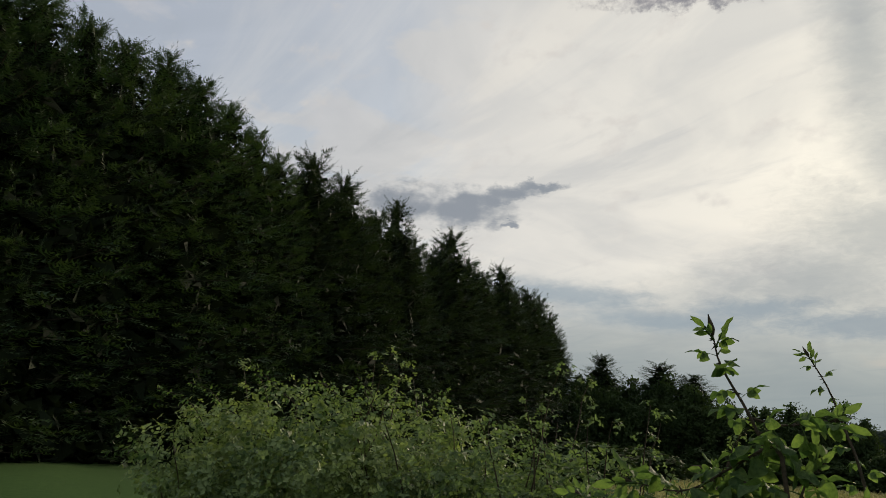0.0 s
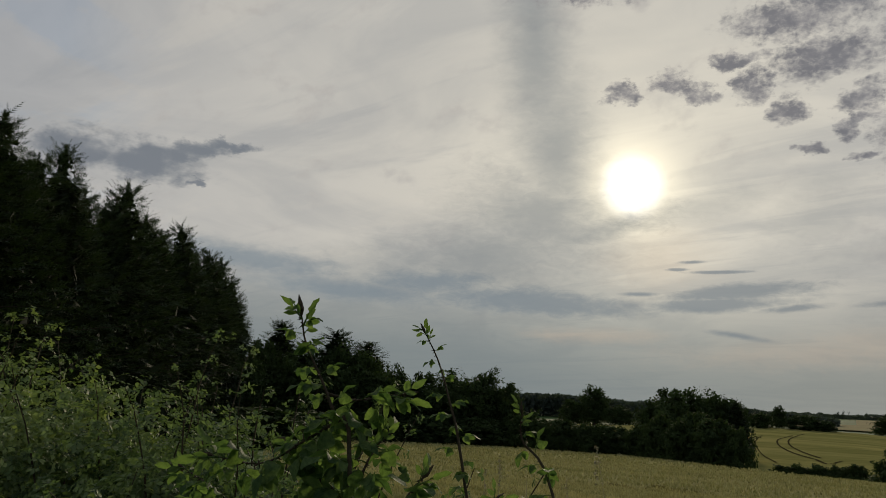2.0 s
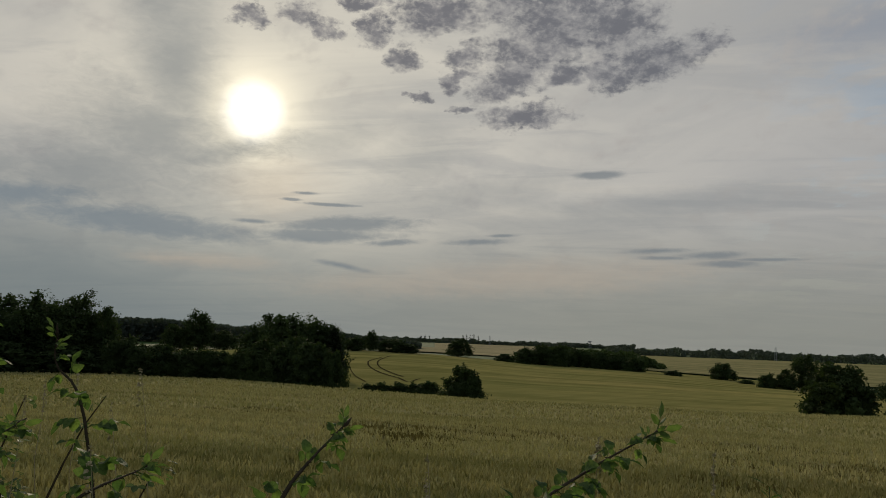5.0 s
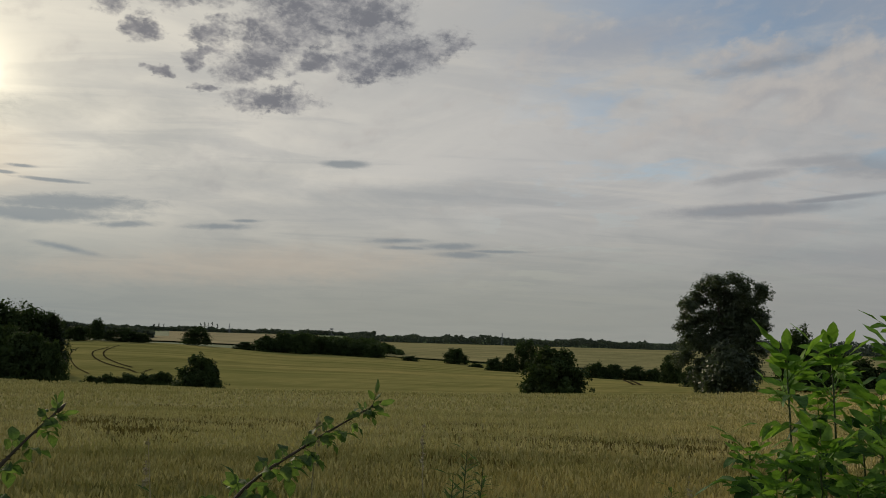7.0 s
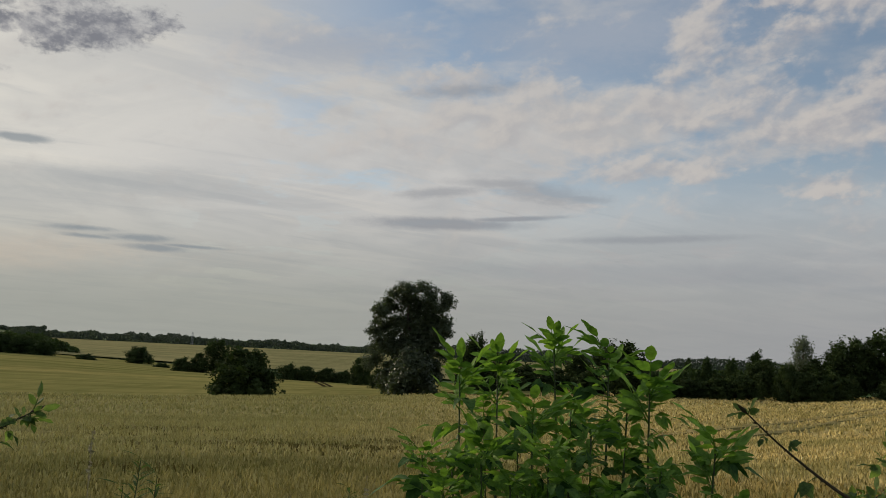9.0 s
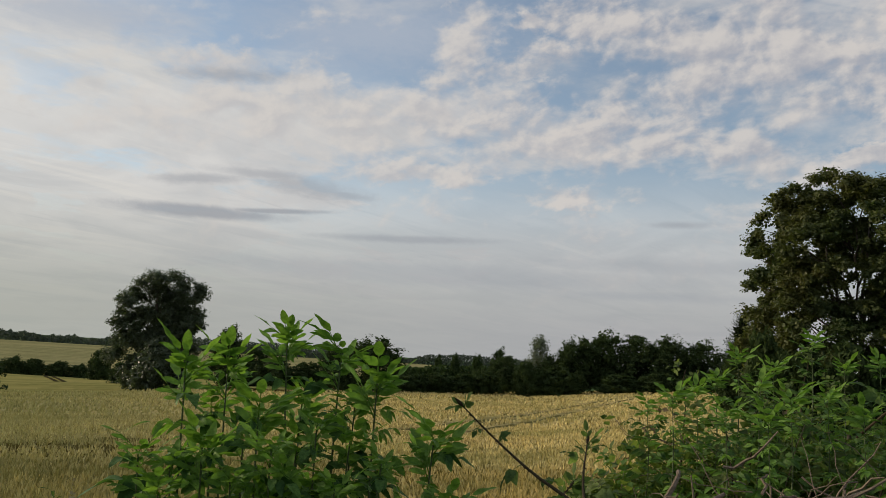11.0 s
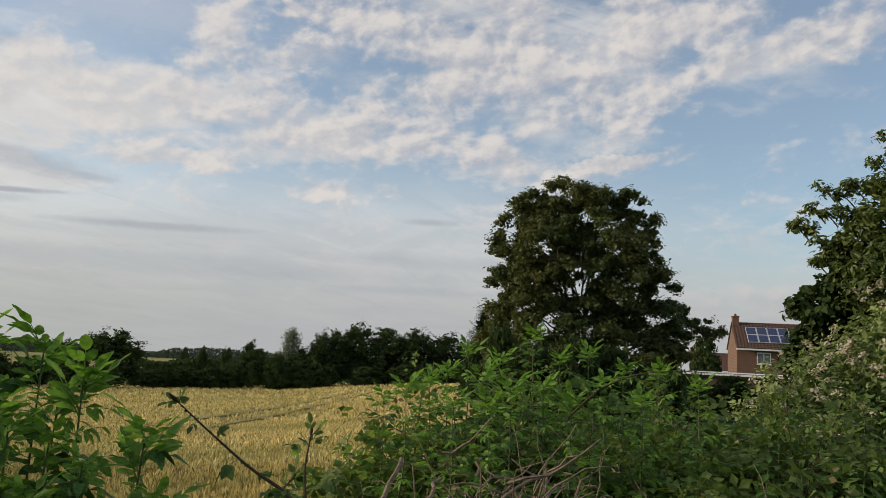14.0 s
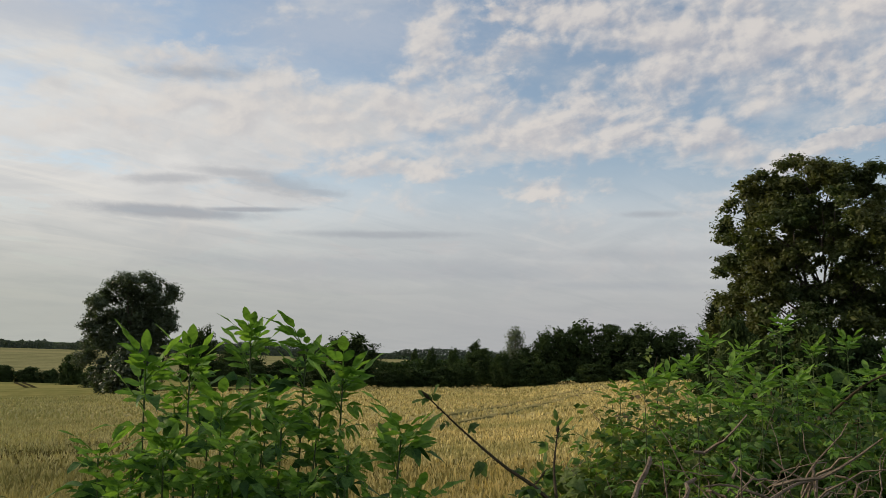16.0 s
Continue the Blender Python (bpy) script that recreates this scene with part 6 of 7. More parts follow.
part_mesh("roof", s.mesh("roof", M_SHEETROOF), shed, "white corrugated sheet roof")
s = Soup()
s.box((-0.15, -0.27, 1.84), (8.75, -0.24, 1.96))
part_mesh("fascia", s.mesh("fascia", M_WHITE), shed, "white edge board")

# ---- bramble banks ----
def bramble(az, d, rx, ry, top, seed, mat, leaf=0.045, density=1.0, label="dense bramble bush with arching canes", canes=10, reach=0.35):
    p = place(az, d, 0)
    root = thing("bramble_bush", (p.x, p.y, 0.0), label, "bramble", "bramble bank")
    g = max(-0.6, float(land(p.x, p.y)) - 0.6)
    r = random.Random(seed)
    lobes = [(0, 0, top - 0.62, rx * 0.85, ry * 0.85, 0.58), (0, 0, (top + g) * 0.5 - 0.15, rx, ry, (top - g) * 0.45)]
    for k in range(5):
        a = k * 1.257 + r.uniform(-0.4, 0.4)
        lobes.append((math.cos(a) * rx * 0.6, math.sin(a) * ry * 0.6, top - r.uniform(0.55, 0.9), rx * 0.42, ry * 0.42, 0.42))
    n = int(density * 150 * (rx * ry + (rx + ry) * (top - g) * 0.55))
    part_mesh("foliage", crown("foliage", lobes, int(n * 1.5), 5 if d < 3.2 else 11 if label != RB else 9, leaf * (1.0 if label == RB else 0.82), 0.07, seed, mat, 0.12, 9 if d < 3.2 else 10, 0.5, core=0.10, slim=0.68, face=0.8, loose=0.75), root)
    if label == RB:
        hi = [(l[0], l[1], l[2] + 0.07, l[3] * 0.95, l[4] * 0.95, l[5]) for l in lobes]
        top_leaves = part_mesh("nettle_top", crown("nettle_top", hi, n // 2, 11, 0.046, 0.05, seed + 50, M_NETTLE, 0.05, 4, 0.8), root)
        tagged(top_leaves, "bright green nettle leaves", kind="stuff")
        tagged(part_mesh("dry_leaf_litter", crown("dry_leaf_litter", hi, n // 7, 9, 0.035, 0.05, seed + 60, M_DRYLEAF, 0.1, 4, 0.4), root), "dry brown leaves", kind="stuff")
        for k in range(14):
            q = Soup()
            a, u = r.uniform(0, 6.283), r.uniform(0.2, 0.95)
            b = Vector((math.cos(a) * rx * u, math.sin(a) * ry * u, top - 0.15 - 0.5 * u * u))
            e = b + Vector((r.uniform(-0.25, 0.25), r.uniform(-0.25, 0.25), r.uniform(-0.05, 0.28)))
            q.tube(curve_points(b - (e - b) * 0.4, e, 0.03, 6, 0.01, r), [0.0024, 0.0023, 0.002, 0.0018, 0.0014, 0.001], 4)
            part_mesh("dry_stem", q.mesh("dry_stem", M_STICK), root, "dry brown stem")
    tips = []
    for k in range(canes):
        a = r.uniform(0, 6.283)
        b = Vector((math.cos(a) * rx * r.uniform(0.1, 0.7), math.sin(a) * ry * r.uniform(0.1, 0.7), top - 0.45))
        t = b + Vector((math.cos(a) * r.uniform(0.1, 0.5), math.sin(a) * r.uniform(0.1, 0.5), 0.45 + r.uniform(0.0, reach)))
        q = curve_points(b - Vector((0, 0, 0.5)), t, r.uniform(0.02, 0.18), 7, 0.015, r)
        s = Soup()
        s.tube(q, [0.007, 0.006, 0.0055, 0.005, 0.004, 0.003, 0.002], 5)
        part_mesh("cane", s.mesh("cane", M_CANE), root, "thorny green-brown cane")
        tips += [(*pt, 0.07, 0.07, 0.05) for pt in q[3:]]
    if canes:
        part_mesh("cane_leaves", crown("cane_leaves", tips, len(tips) * 3, 3, leaf * 0.5, 0.022, seed + 1, mat, 0.6, 9, 0.7), root)
    return root


RB = "tangled bramble and nettle bank with dead canes"
bramble(-7.4, 6.5, 1.35, 1.4, 1.93, 101, M_BRAMBLE, 0.052, 0.9, "wide mound of green bramble on the bank", 6, 0.30)
bramble(-13.6, 6.2, 0.75, 1.0, 1.45, 106, M_BRAMBLE, 0.050, 1.0, "low edge of a bramble mound", 3, 0.3)
bramble(2.0, 5.8, 1.1, 1.0, 1.70, 102, M_BRAMBLE_DULL, 0.048, 1.0, canes=12, reach=0.32)
bramble(9.5, 5.0, 0.95, 0.9, 1.52, 103, M_BRAMBLE_DULL, 0.050, 1.0, canes=12, reach=0.28)
bramble(-5.0, 4.2, 1.0, 0.8, 1.22, 104, M_BRAMBLE, 0.046, 1.0, canes=2, reach=0.1)
bramble(7.0, 3.4, 0.9, 0.75, 1.25, 105, M_BRAMBLE_DULL, 0.052, 1.1, canes=4, reach=0.1)
bramble(16.0, 3.6, 0.7, 0.8, 1.38, 107, M_BRAMBLE_DULL, 0.052, 1.2, canes=5, reach=0.12)
bramble(15.5, 2.3, 0.45, 0.45, 1.25, 108, M_BRAMBLE_DULL, 0.050, 1.4, canes=3, reach=0.1)
bramble(120.5, 4.0, 0.42, 0.45, 1.22, 111, M_BANK, 0.062, 0.8, RB, 2, 0.1)
bramble(127.0, 4.3, 0.75, 0.7, 1.56, 112, M_BANK, 0.062, 0.62, RB, 4, 0.25)
bramble(136.0, 4.8, 0.95, 0.8, 1.60, 113, M_BANK, 0.062, 0.62, RB, 4, 0.2)
bramble(146.0, 5.4, 1.1, 0.9, 1.60, 114, M_BANK, 0.062, 0.62, RB, 4, 0.2)
bramble(155.0, 5.2, 1.1, 0.9, 1.58, 115, M_BANK, 0.062, 0.62, RB, 3, 0.15)
bramble(146.0, 3.7, 0.9, 0.6, 1.32, 116, M_BANK, 0.062, 0.62, RB, 3, 0.15)
bramble(154.0, 3.6, 0.8, 0.7, 1.36, 117, M_BANK, 0.062, 0.62, RB, 2, 0.15)
bramble(125.0, 3.0, 0.42, 0.42, 1.08, 118, M_BANK, 0.062, 0.8, RB, 2, 0.1)
bramble(143.0, 2.7, 0.45, 0.4, 1.10, 119, M_BANK, 0.062, 0.7, RB, 2, 0.15)
bramble(134.0, 3.4, 0.5, 0.4, 1.02, 120, M_BANK, 0.062, 0.5, RB, 2, 0.1)
bramble(123.4, 4.5, 0.5, 0.55, 1.32, 121, M_BANK, 0.062, 0.7, RB, 2, 0.1)
bramble(130.5, 4.0, 0.6, 0.5, 1.40, 122, M_BANK, 0.062, 0.7, RB, 2, 0.1)

# dead sticks heaped in the bank
rs = random.Random(5)
heap = thing("dead_branch_pile", place(132.8, 2.35, 0.0), "heap of bare dead grey-brown branches in the brambles", "dead branches")
for k in range(130):
    s = Soup()
    if k < 5:
        a = Vector((rs.uniform(-0.22, 0.22), rs.uniform(-0.22, 0.22), -0.05))
        d = Vector((rs.uniform(-0.15, 0.15), rs.uniform(-0.15, 0.15), rs.uniform(1.30, 1.52)))
        rad = rs.uniform(0.003, 0.005)
    else:
        a = Vector((rs.gauss(0, 0.13), rs.gauss(0, 0.13), rs.uniform(1.12, 1.44)))
        d = Vector((rs.uniform(-1, 1), rs.uniform(-1, 1), rs.uniform(-0.9, 0.9))).normalized() * rs.uniform(0.06, 0.26)
        rad = rs.choice((0.0014, 0.0019, 0.0027, 0.0042))
    s.tube(curve_points(a, a + d, rs.uniform(-0.03, 0.03), 6, 0.008, rs), [rad, rad * 0.97, rad * 0.9, rad * 0.8, rad * 0.65, rad * 0.4], 5)
    part_mesh("stick", s.mesh("stick", M_STICK), heap)
# thicker broken branches that lean out of the heap, from their foot to their end
for az0, el0, az1, el1, d, rad in ((124.2, -9.3, 125.25, -6.2, 2.2, 0.0075), (127.4, -9.2, 128.05, -7.3, 2.2, 0.006), (133.2, -8.2, 136.4, -6.0, 2.15, 0.004)):
    s = Soup()
    foot, end = place(az0, d, None, el0, EYE), place(az1, d + 0.1, None, el1, EYE)
    s.tube([q - heap.location for q in curve_points(foot - (end - foot) * 0.6, end, 0.02, 8, 0.01, rs)], [rad, rad, rad * 0.97, rad * 0.95, rad * 0.9, rad * 0.85, rad * 0.8, rad * 0.7], 7)
    part_mesh("stick", s.mesh("stick", M_STICK), heap, "broken grey branch")

# ---- leaves with their own shape, for the plants beside the camera ----
def leaflet(s, m, length, width, bend=0.25, fold=0.25, n=5, tooth=0.0):
    """A pointed leaflet from its base along local y, folded on the midrib and bent down."""
    vs, fs = [], []
    for i in range(n + 1):
        t = i / n
        w = width * 0.5 * (math.sin(math.pi * t ** 0.80)) ** 0.72 if 0 < i < n else 0.0
        w *= 1.0 + (tooth if i % 2 else -tooth)
        y, z = length * t, -bend * length * t * t
        rip = fold * w * (1.0 + 0.9 * math.sin(9.0 * t + length * 90.0)), fold * w * (1.0 + 0.9 * math.sin(8.0 * t + length * 50.0))
        vs += [m @ Vector((-w, y, z + rip[0])), m @ Vector((0, y, z)), m @ Vector((w, y, z + rip[1]))]
    for i in range(n):
        a = 3 * i
        fs += [(a, a + 1, a + 4, a + 3), (a + 1, a + 2, a + 5, a + 4)]
    s.add(vs, fs)


def compound(name, pairs, length, width, gap, stalk, mat, seed, bend=0.25, spread=62, tooth=0.06, n=9):
    """A compound leaf: stalk along local y, leaflets in pairs and one at the end."""
    r = random.Random(seed)
    s = Soup()
    total = stalk + gap * pairs
    droop = lambda y: -bend * 0.6 * y * y / total
    s.tube([(0, y, droop(y)) for y in np.linspace(0, total, 5)], [0.0016, 0.0014, 0.0012, 0.001, 0.0007], 4)
    for k in range(pairs):
        y = stalk + gap * k
        for sg in (-1, 1):
            m = Matrix.Translation((0, y, droop(y))) @ Matrix.Rotation(-sg * radians(spread + r.uniform(-16, 16)), 4, "Z") @ Matrix.Rotation(radians(r.uniform(-48, 10)), 4, "X") @ Matrix.Rotation(radians(sg * r.uniform(-15, 40)), 4, "Y")
            leaflet(s, m, length * r.uniform(0.78, 1.0), width * r.uniform(0.85, 1.05), bend, 0.22, n, tooth)
    m = Matrix.Translation((0, total, droop(total))) @ Matrix.Rotation(radians(r.uniform(-25, 5)), 4, "X")
    leaflet(s, m, length * 1.15, width * 1.1, bend, 0.22, n, tooth)
    me = s.mesh(name, mat)
    me.shade_smooth()
    return me


ELDER_LEAF = [compound("elder_leaf", 2, 0.104, 0.056, 0.046, 0.042, M_ELDER, 200 + k, 0.25 + 0.28 * (k % 3), 54, tooth=0.05) for k in range(5)]
ELDER_BRIGHT = [compound("elder_leaf", 2, 0.090, 0.031, 0.040, 0.036, M_ELDER_YOUNG, 210 + k, 0.25 + 0.15 * (k % 3), 58, tooth=0.05) for k in range(3)]
ELDER_TIP = [compound("young_elder_leaf", 2, 0.048, 0.017, 0.020, 0.018, M_ELDER_YOUNG, 220 + k, 0.05, 42) for k in range(3)]
BRAMBLE_LEAF = [compound("bramble_leaf", 1 + k % 2, 0.050, 0.038, 0.017, 0.036, M_ROSE, 240 + k, 0.45 + 0.15 * (k % 3), 64, 0.02, 9) for k in range(4)]
BRAMBLE_TIP = [compound("young_bramble_leaf", 1, 0.026, 0.012, 0.012, 0.012, M_ROSE, 250 + k, 0.05, 40, 0.08, 4) for k in range(2)]
SPROUT_LEAF = [compound("sprout_leaf", 3, 0.074, 0.026, 0.032, 0.034, M_ELDER_YOUNG if k % 2 else M_NETTLE, 270 + k, 0.35, 52, 0.07, 5) for k in range(4)]
WEED_LEAF = [compound("weed_leaf", 0, 0.060, 0.009, 0.0, 0.004, M_ROSE, 280 + k, 0.2, 50, 0.0, 4) for k in range(2)]
NETTLE_LEAF = [compound("nettle_leaf", 0, 0.062, 0.026, 0.0, 0.012, M_NETTLE, 260 + k, 0.35, 50, 0.10, 5) for k in range(3)]


def aim(p, out, up=Vector((0, 0, 1)), scale=1.0):
    """A pose at p whose y axis runs along out and whose z axis leans to up."""
    y = out.normalized()
    x = y.cross(up)
    x = x.normalized() if x.length > 1e-4 else Vector((1, 0, 0))
    z = x.cross(y)
    m = Matrix((x, y, z)).transposed().to_4x4()
    return Matrix.Translation(p) @ m @ Matrix.Diagonal((scale, scale, scale, 1))


def stem_of(root, pts, radii, mat, name="stem", thorns=0, seed=0):
    s = Soup()
    s.tube(pts, radii, 7)
    r = random.Random(seed)
    for _ in range(thorns):
        t = r.uniform(0, len(pts) - 1.01)
        i = int(t)
        p = Vector(pts[i]).lerp(Vector(pts[i + 1]), t - i)
        d = Vector((r.uniform(-1, 1), r.uniform(-1, 1), r.uniform(-0.6, 0.2))).normalized()
        s.tube([p, p + d * 0.007], [0.0017, 0.0002], 4)
    me = s.mesh(name, mat)
    return part_mesh(name, me, root)


def leafy_stem(root, pts, first, step, leaves, tips, mat, radius, seed, size=1.0, opposite=False, tip_size=1.0, thorns=0, rise=0.35, tip_n=4, droop=0.0, upper=None):
    """A stem along pts with leaves from the arc length first on, smaller towards the tip, and a tuft of young leaves."""
    line = smooth_line(pts, 14)
    n = len(line)
    stem_of(root, line, [radius * (1 - 0.75 * i / (n - 1)) for i in range(n)], mat, "stem", thorns, seed)
    r = random.Random(seed)
    seg = [(line[i + 1] - line[i]).length for i in range(n - 1)]
    total = sum(seg)
    s, turn = first, r.uniform(0, 6.28)
    while s < total - 0.01:
        k, acc = 0, 0.0
        while k < n - 2 and acc + seg[k] < s:
            acc += seg[k]
            k += 1
        p = line[k].lerp(line[k + 1], (s - acc) / seg[k])
        d = (line[k + 1] - line[k]).normalized()
        f = s / total
        a = d.cross(Vector((0.2, 0.1, 1))).normalized() if abs(d.z) < 0.95 else d.cross(Vector((1, 0, 0))).normalized()
        b = d.cross(a)
        for sg in ((0, math.pi) if opposite else (0,)):
            out = a * math.cos(turn + sg) + b * math.sin(turn + sg) + d * (rise + 0.5 * f) + Vector((0, 0, -droop * (1.2 - f)))
            sc = size * (1.05 - (0.76 * f ** 5 if opposite else 0.62 * f ** 3)) * r.uniform(0.75, 1.12)
            part_mesh("leaf", r.choice(upper if upper and f > 0.70 and r.random() < 0.6 else leaves), root, "", aim(p, out, Vector((0, 0, 1)) + d * 0.4, sc))
        turn += math.pi / 2 + r.uniform(-0.25, 0.25) if opposite else 2.4 + r.uniform(-0.4, 0.4)
        s += step * r.uniform(0.8, 1.2)
    d = (line[-1] - line[-2]).normalized()
    for k in range(tip_n):
        t = k * 6.283 / max(tip_n, 1) + r.uniform(-0.4, 0.4)
        a = d.cross(Vector((1, 0.3, 0))).normalized()
        b = d.cross(a)
        out = a * math.cos(t) + b * math.sin(t) + d * r.uniform(0.7, 2.0)
        part_mesh("leaf", r.choice(tips), root, "", aim(line[-1] - d * 0.01 * k, out, d, tip_size * r.uniform(0.7, 1.1)))


E0 = Vector((0.03, -0.01, 1.655))
E1 = Vector((0.11, -0.33, 1.67))

# elder bush before the field
elder = thing("elder_bush", (0, 0, 0), "leafy young elder bush with bright green shoot tips", "elder")
# azimuth, height angle and distance of each shoot's tip, its lean and its leafy length
SHOOTS = ((95.6, 1.2, 1.80, 0.10, 0.42), (91.8, -0.2, 1.86, -0.05, 0.45), (89.0, -0.5, 1.76, -0.08, 0.45), (99.4, 0.5, 1.76, 0.05, 0.40), (102.0, -0.6, 1.64, 0.12, 0.34), (106.2, -4.6, 1.56, 0.12, 0.22), (86.6, -6.2, 1.72, -0.12, 0.35),
          (94.0, -3.0, 1.62, 0.0, 0.40), (98.0, -4.2, 1.58, 0.06, 0.36), (102.6, -6.4, 1.52, 0.05, 0.3), (90.5, -5.5, 1.60, -0.05, 0.35), (96.0, -7.5, 1.5, 0.0, 0.3), (107.5, -8.6, 1.5, 0.1, 0.2), (88.0, -8.5, 1.62, -0.1, 0.3),
          (97.0, -2.4, 1.85, 0.0, 0.4), (91.0, -3.2, 1.9, 0.0, 0.4), (92.5, -7.8, 1.55, 0.0, 0.3), (99.5, -8.2, 1.5, 0.0, 0.3), (104.6, -9.4, 1.55, 0.0, 0.25), (94.2, -8.8, 1.64, 0.0, 0.3), (100.6, -2.6, 1.7, 0.05, 0.4),
          (95.0, -5.6, 1.5, 0.0, 0.3), (100.4, -5.0, 1.62, 0.0, 0.3), (88.6, -7.0, 1.66, 0.0, 0.3), (96.8, -5.8, 1.7, 0.0, 0.3), (93.2, -5.2, 1.72, 0.0, 0.3), (97.6, -8.6, 1.62, 0.0, 0.3))
for k, (az, el, d, lean, ln) in enumerate(SHOOTS):
    tip = place(az, d, None, el - (0.5 if k in (0, 3) else 1.0), E1)
    base = place(96 + (az - 96) * 0.45, 1.72, 0.15, None, E1)
    mid = base.lerp(tip, 0.55) + Vector((0, -lean * 0.3, 0.02))
    fresh = k in (0, 1, 2, 3, 4, 5, 7, 10, 14)
    leafy_stem(elder, [base, mid, tip], max(0.1, (tip - base).length - ln - 0.22), 0.056, ELDER_LEAF, ELDER_TIP, M_STEM, 0.0062, 300 + k, 0.92, True, 1.1 if fresh else 0.9, rise=0.05, tip_n=9 if fresh else 5, droop=0.3, upper=ELDER_BRIGHT)

# bramble shoots standing by the camera
def shoot(name, label, pts, first, seed, size=1.0, radius=0.0048, step=0.05, tip_n=4, thorns=40, droop=0.1, rise=0.3):
    root = thing(name, (0, 0, 0), label, "bramble shoot", "bramble shoots")
    leafy_stem(root, pts, first, step, BRAMBLE_LEAF, BRAMBLE_TIP, M_CANE, radius, seed, size, False, 1.0, thorns, rise, tip_n, droop)
    bud = Soup()
    a, b = Vector(pts[-1]), (Vector(pts[-1]) - Vector(pts[-2])).normalized()
    bud.tube([a - b * 0.004, a + b * 0.004, a + b * 0.012, a + b * 0.024], [radius * 0.4, 0.0042, 0.0032, 0.0005], 6)
    part_mesh("bud", bud.mesh("bud", M_CANE), root, "dark pointed bud")
    return root


C0 = Vector((0, 0, 1.65))
for k, line in enumerate((((-15.2, -1.5), (-16.2, 0.1), (-17.2, 0.9), (-18.6, 1.3)), ((-13.6, -0.5), (-14.6, 0.6), (-15.4, 1.4), (-16.6, 1.8)), ((-11.4, 0.5), (-11.7, 1.6), (-12.1, 2.4), (-12.7, 3.0)), ((-9.6, 0.8), (-10.8, 1.7), (-11.8, 2.6), (-12.5, 3.1)),
                          ((-18.6, -3.4), (-19.6, -2.8), (-20.4, -2.7), (-21.4, -2.9)), ((-4.2, 1.4), (-4.8, 2.2), (-5.3, 2.7)), ((-1.0, 1.0), (-0.2, 1.9), (0.9, 2.3)), ((-6.8, 1.6), (-8.0, 2.3), (-9.2, 2.2), (-9.8, 1.8)))):
    shoot("bramble_shoot", "thin arching bramble cane with tiny leaves", [place(a, 5.9, None, e, C0) for a, e in line], 0.06, 470 + k, 0.55, radius=0.004, step=0.022, tip_n=3, thorns=10)
A_TIP = Vector((0.352, 1.020, 1.780))
shoot("bramble_shoot", "upright thorny bramble shoot with broad green leaves", [place(25.0, 1.0, 1.15, None, C0), place(23.3, 1.04, None, -2.7, C0), place(22.1, 1.06, None, -0.5, C0), place(20.9, 1.07, None, 2.1, C0), place(19.5, 1.08, None, 4.7, C0), A_TIP], 0.10, 401, 0.64, step=0.015, radius=0.0034, droop=0.35)
shoot("bramble_shoot", "slender thorny bramble shoot with few small leaves", [place(29.5, 2.0, 1.05, None, E0), place(27.8, 2.03, None, -2.9, C0), place(26.9, 2.05, None, 0.5, C0), place(26.0, 2.06, None, 3.3, C0), Vector((0.867, 1.868, 1.845))], 0.33, 402, 0.66, step=0.03, radius=0.0046, droop=0.35)
shoot("bramble_shoot", "leaning thorny bramble shoot with toothed leaves", [place(36.0, 1.7, 1.15, None, E0), place(33.4, 1.8, None, -4.8, E0), place(31.4, 1.85, None, -2.0, E0), Vector((0.985, 1.56, 1.655))], 0.22, 403, 0.70, step=0.025, radius=0.0042, droop=0.35)
shoot("bramble_shoot", "low bramble side shoot with broad leaves", [place(22.1, 1.06, None, -0.6, C0), place(19.9, 1.07, None, -2.0, C0), place(17.0, 1.09, None, -3.6, C0), place(13.5, 1.12, None, -3.2, C0)], 0.02, 404, 0.60, step=0.015, radius=0.0022, droop=0.35)
shoot("bramble_shoot", "low bramble side shoot with broad leaves", [place(21.3, 1.07, None, 1.3, C0), place(23.2, 1.10, None, 0.9, C0), place(26.3, 1.14, None, 1.4, C0)], 0.02, 405, 0.60, step=0.015, radius=0.0022, droop=0.35)
shoot("bramble_shoot", "low bramble side shoot with broad leaves", [place(14.0, 1.3, None, -10, E0), place(12.5, 1.35, None, -6.5, E0), place(9.0, 1.5, None, -4.4, E0)], 0.02, 406, 0.60, step=0.015, radius=0.0022, droop=0.35)
for k, (a0, a1, e0, e1, d) in enumerate(((21.0, 18.5, -8.0, -3.8, 1.05), (23.5, 20.5, -9.0, -5.5, 1.0), (24.0, 26.2, -8.5, -4.4, 1.12), (22.0, 23.8, -5.0, -1.6, 1.08), (18.0, 15.5, -9.5, -6.6, 1.2), (21.0, 17.0, -4.5, -2.4, 1.12), (26.5, 29.5, -10.0, -7.6, 1.3))):
    shoot("bramble_shoot", "low bramble side shoot with broad leaves", [place(a0, d, None, e0, E0), place((a0 + a1) / 2, d + 0.03, None, (e0 + e1) / 2 + 0.6, E0), place(a1, d + 0.05, None, e1, E0)], 0.01, 440 + k, 0.58, step=0.012, radius=0.002, droop=0.35)
shoot("bramble_shoot", "low leafy bramble cane", [place(27.0, 1.5, None, -13, E0), place(27.5, 1.6, None, -8, E0), place(30.0, 1.7, None, -5.8, E0)], 0.02, 407, 0.75, step=0.03)
shoot("bramble_shoot", "low leafy bramble cane", [place(33.0, 1.3, None, -14, E0), place(35.5, 1.4, None, -10.5, E0), place(39.0, 1.5, None, -8.6, E0)], 0.02, 408, 0.75, step=0.03)
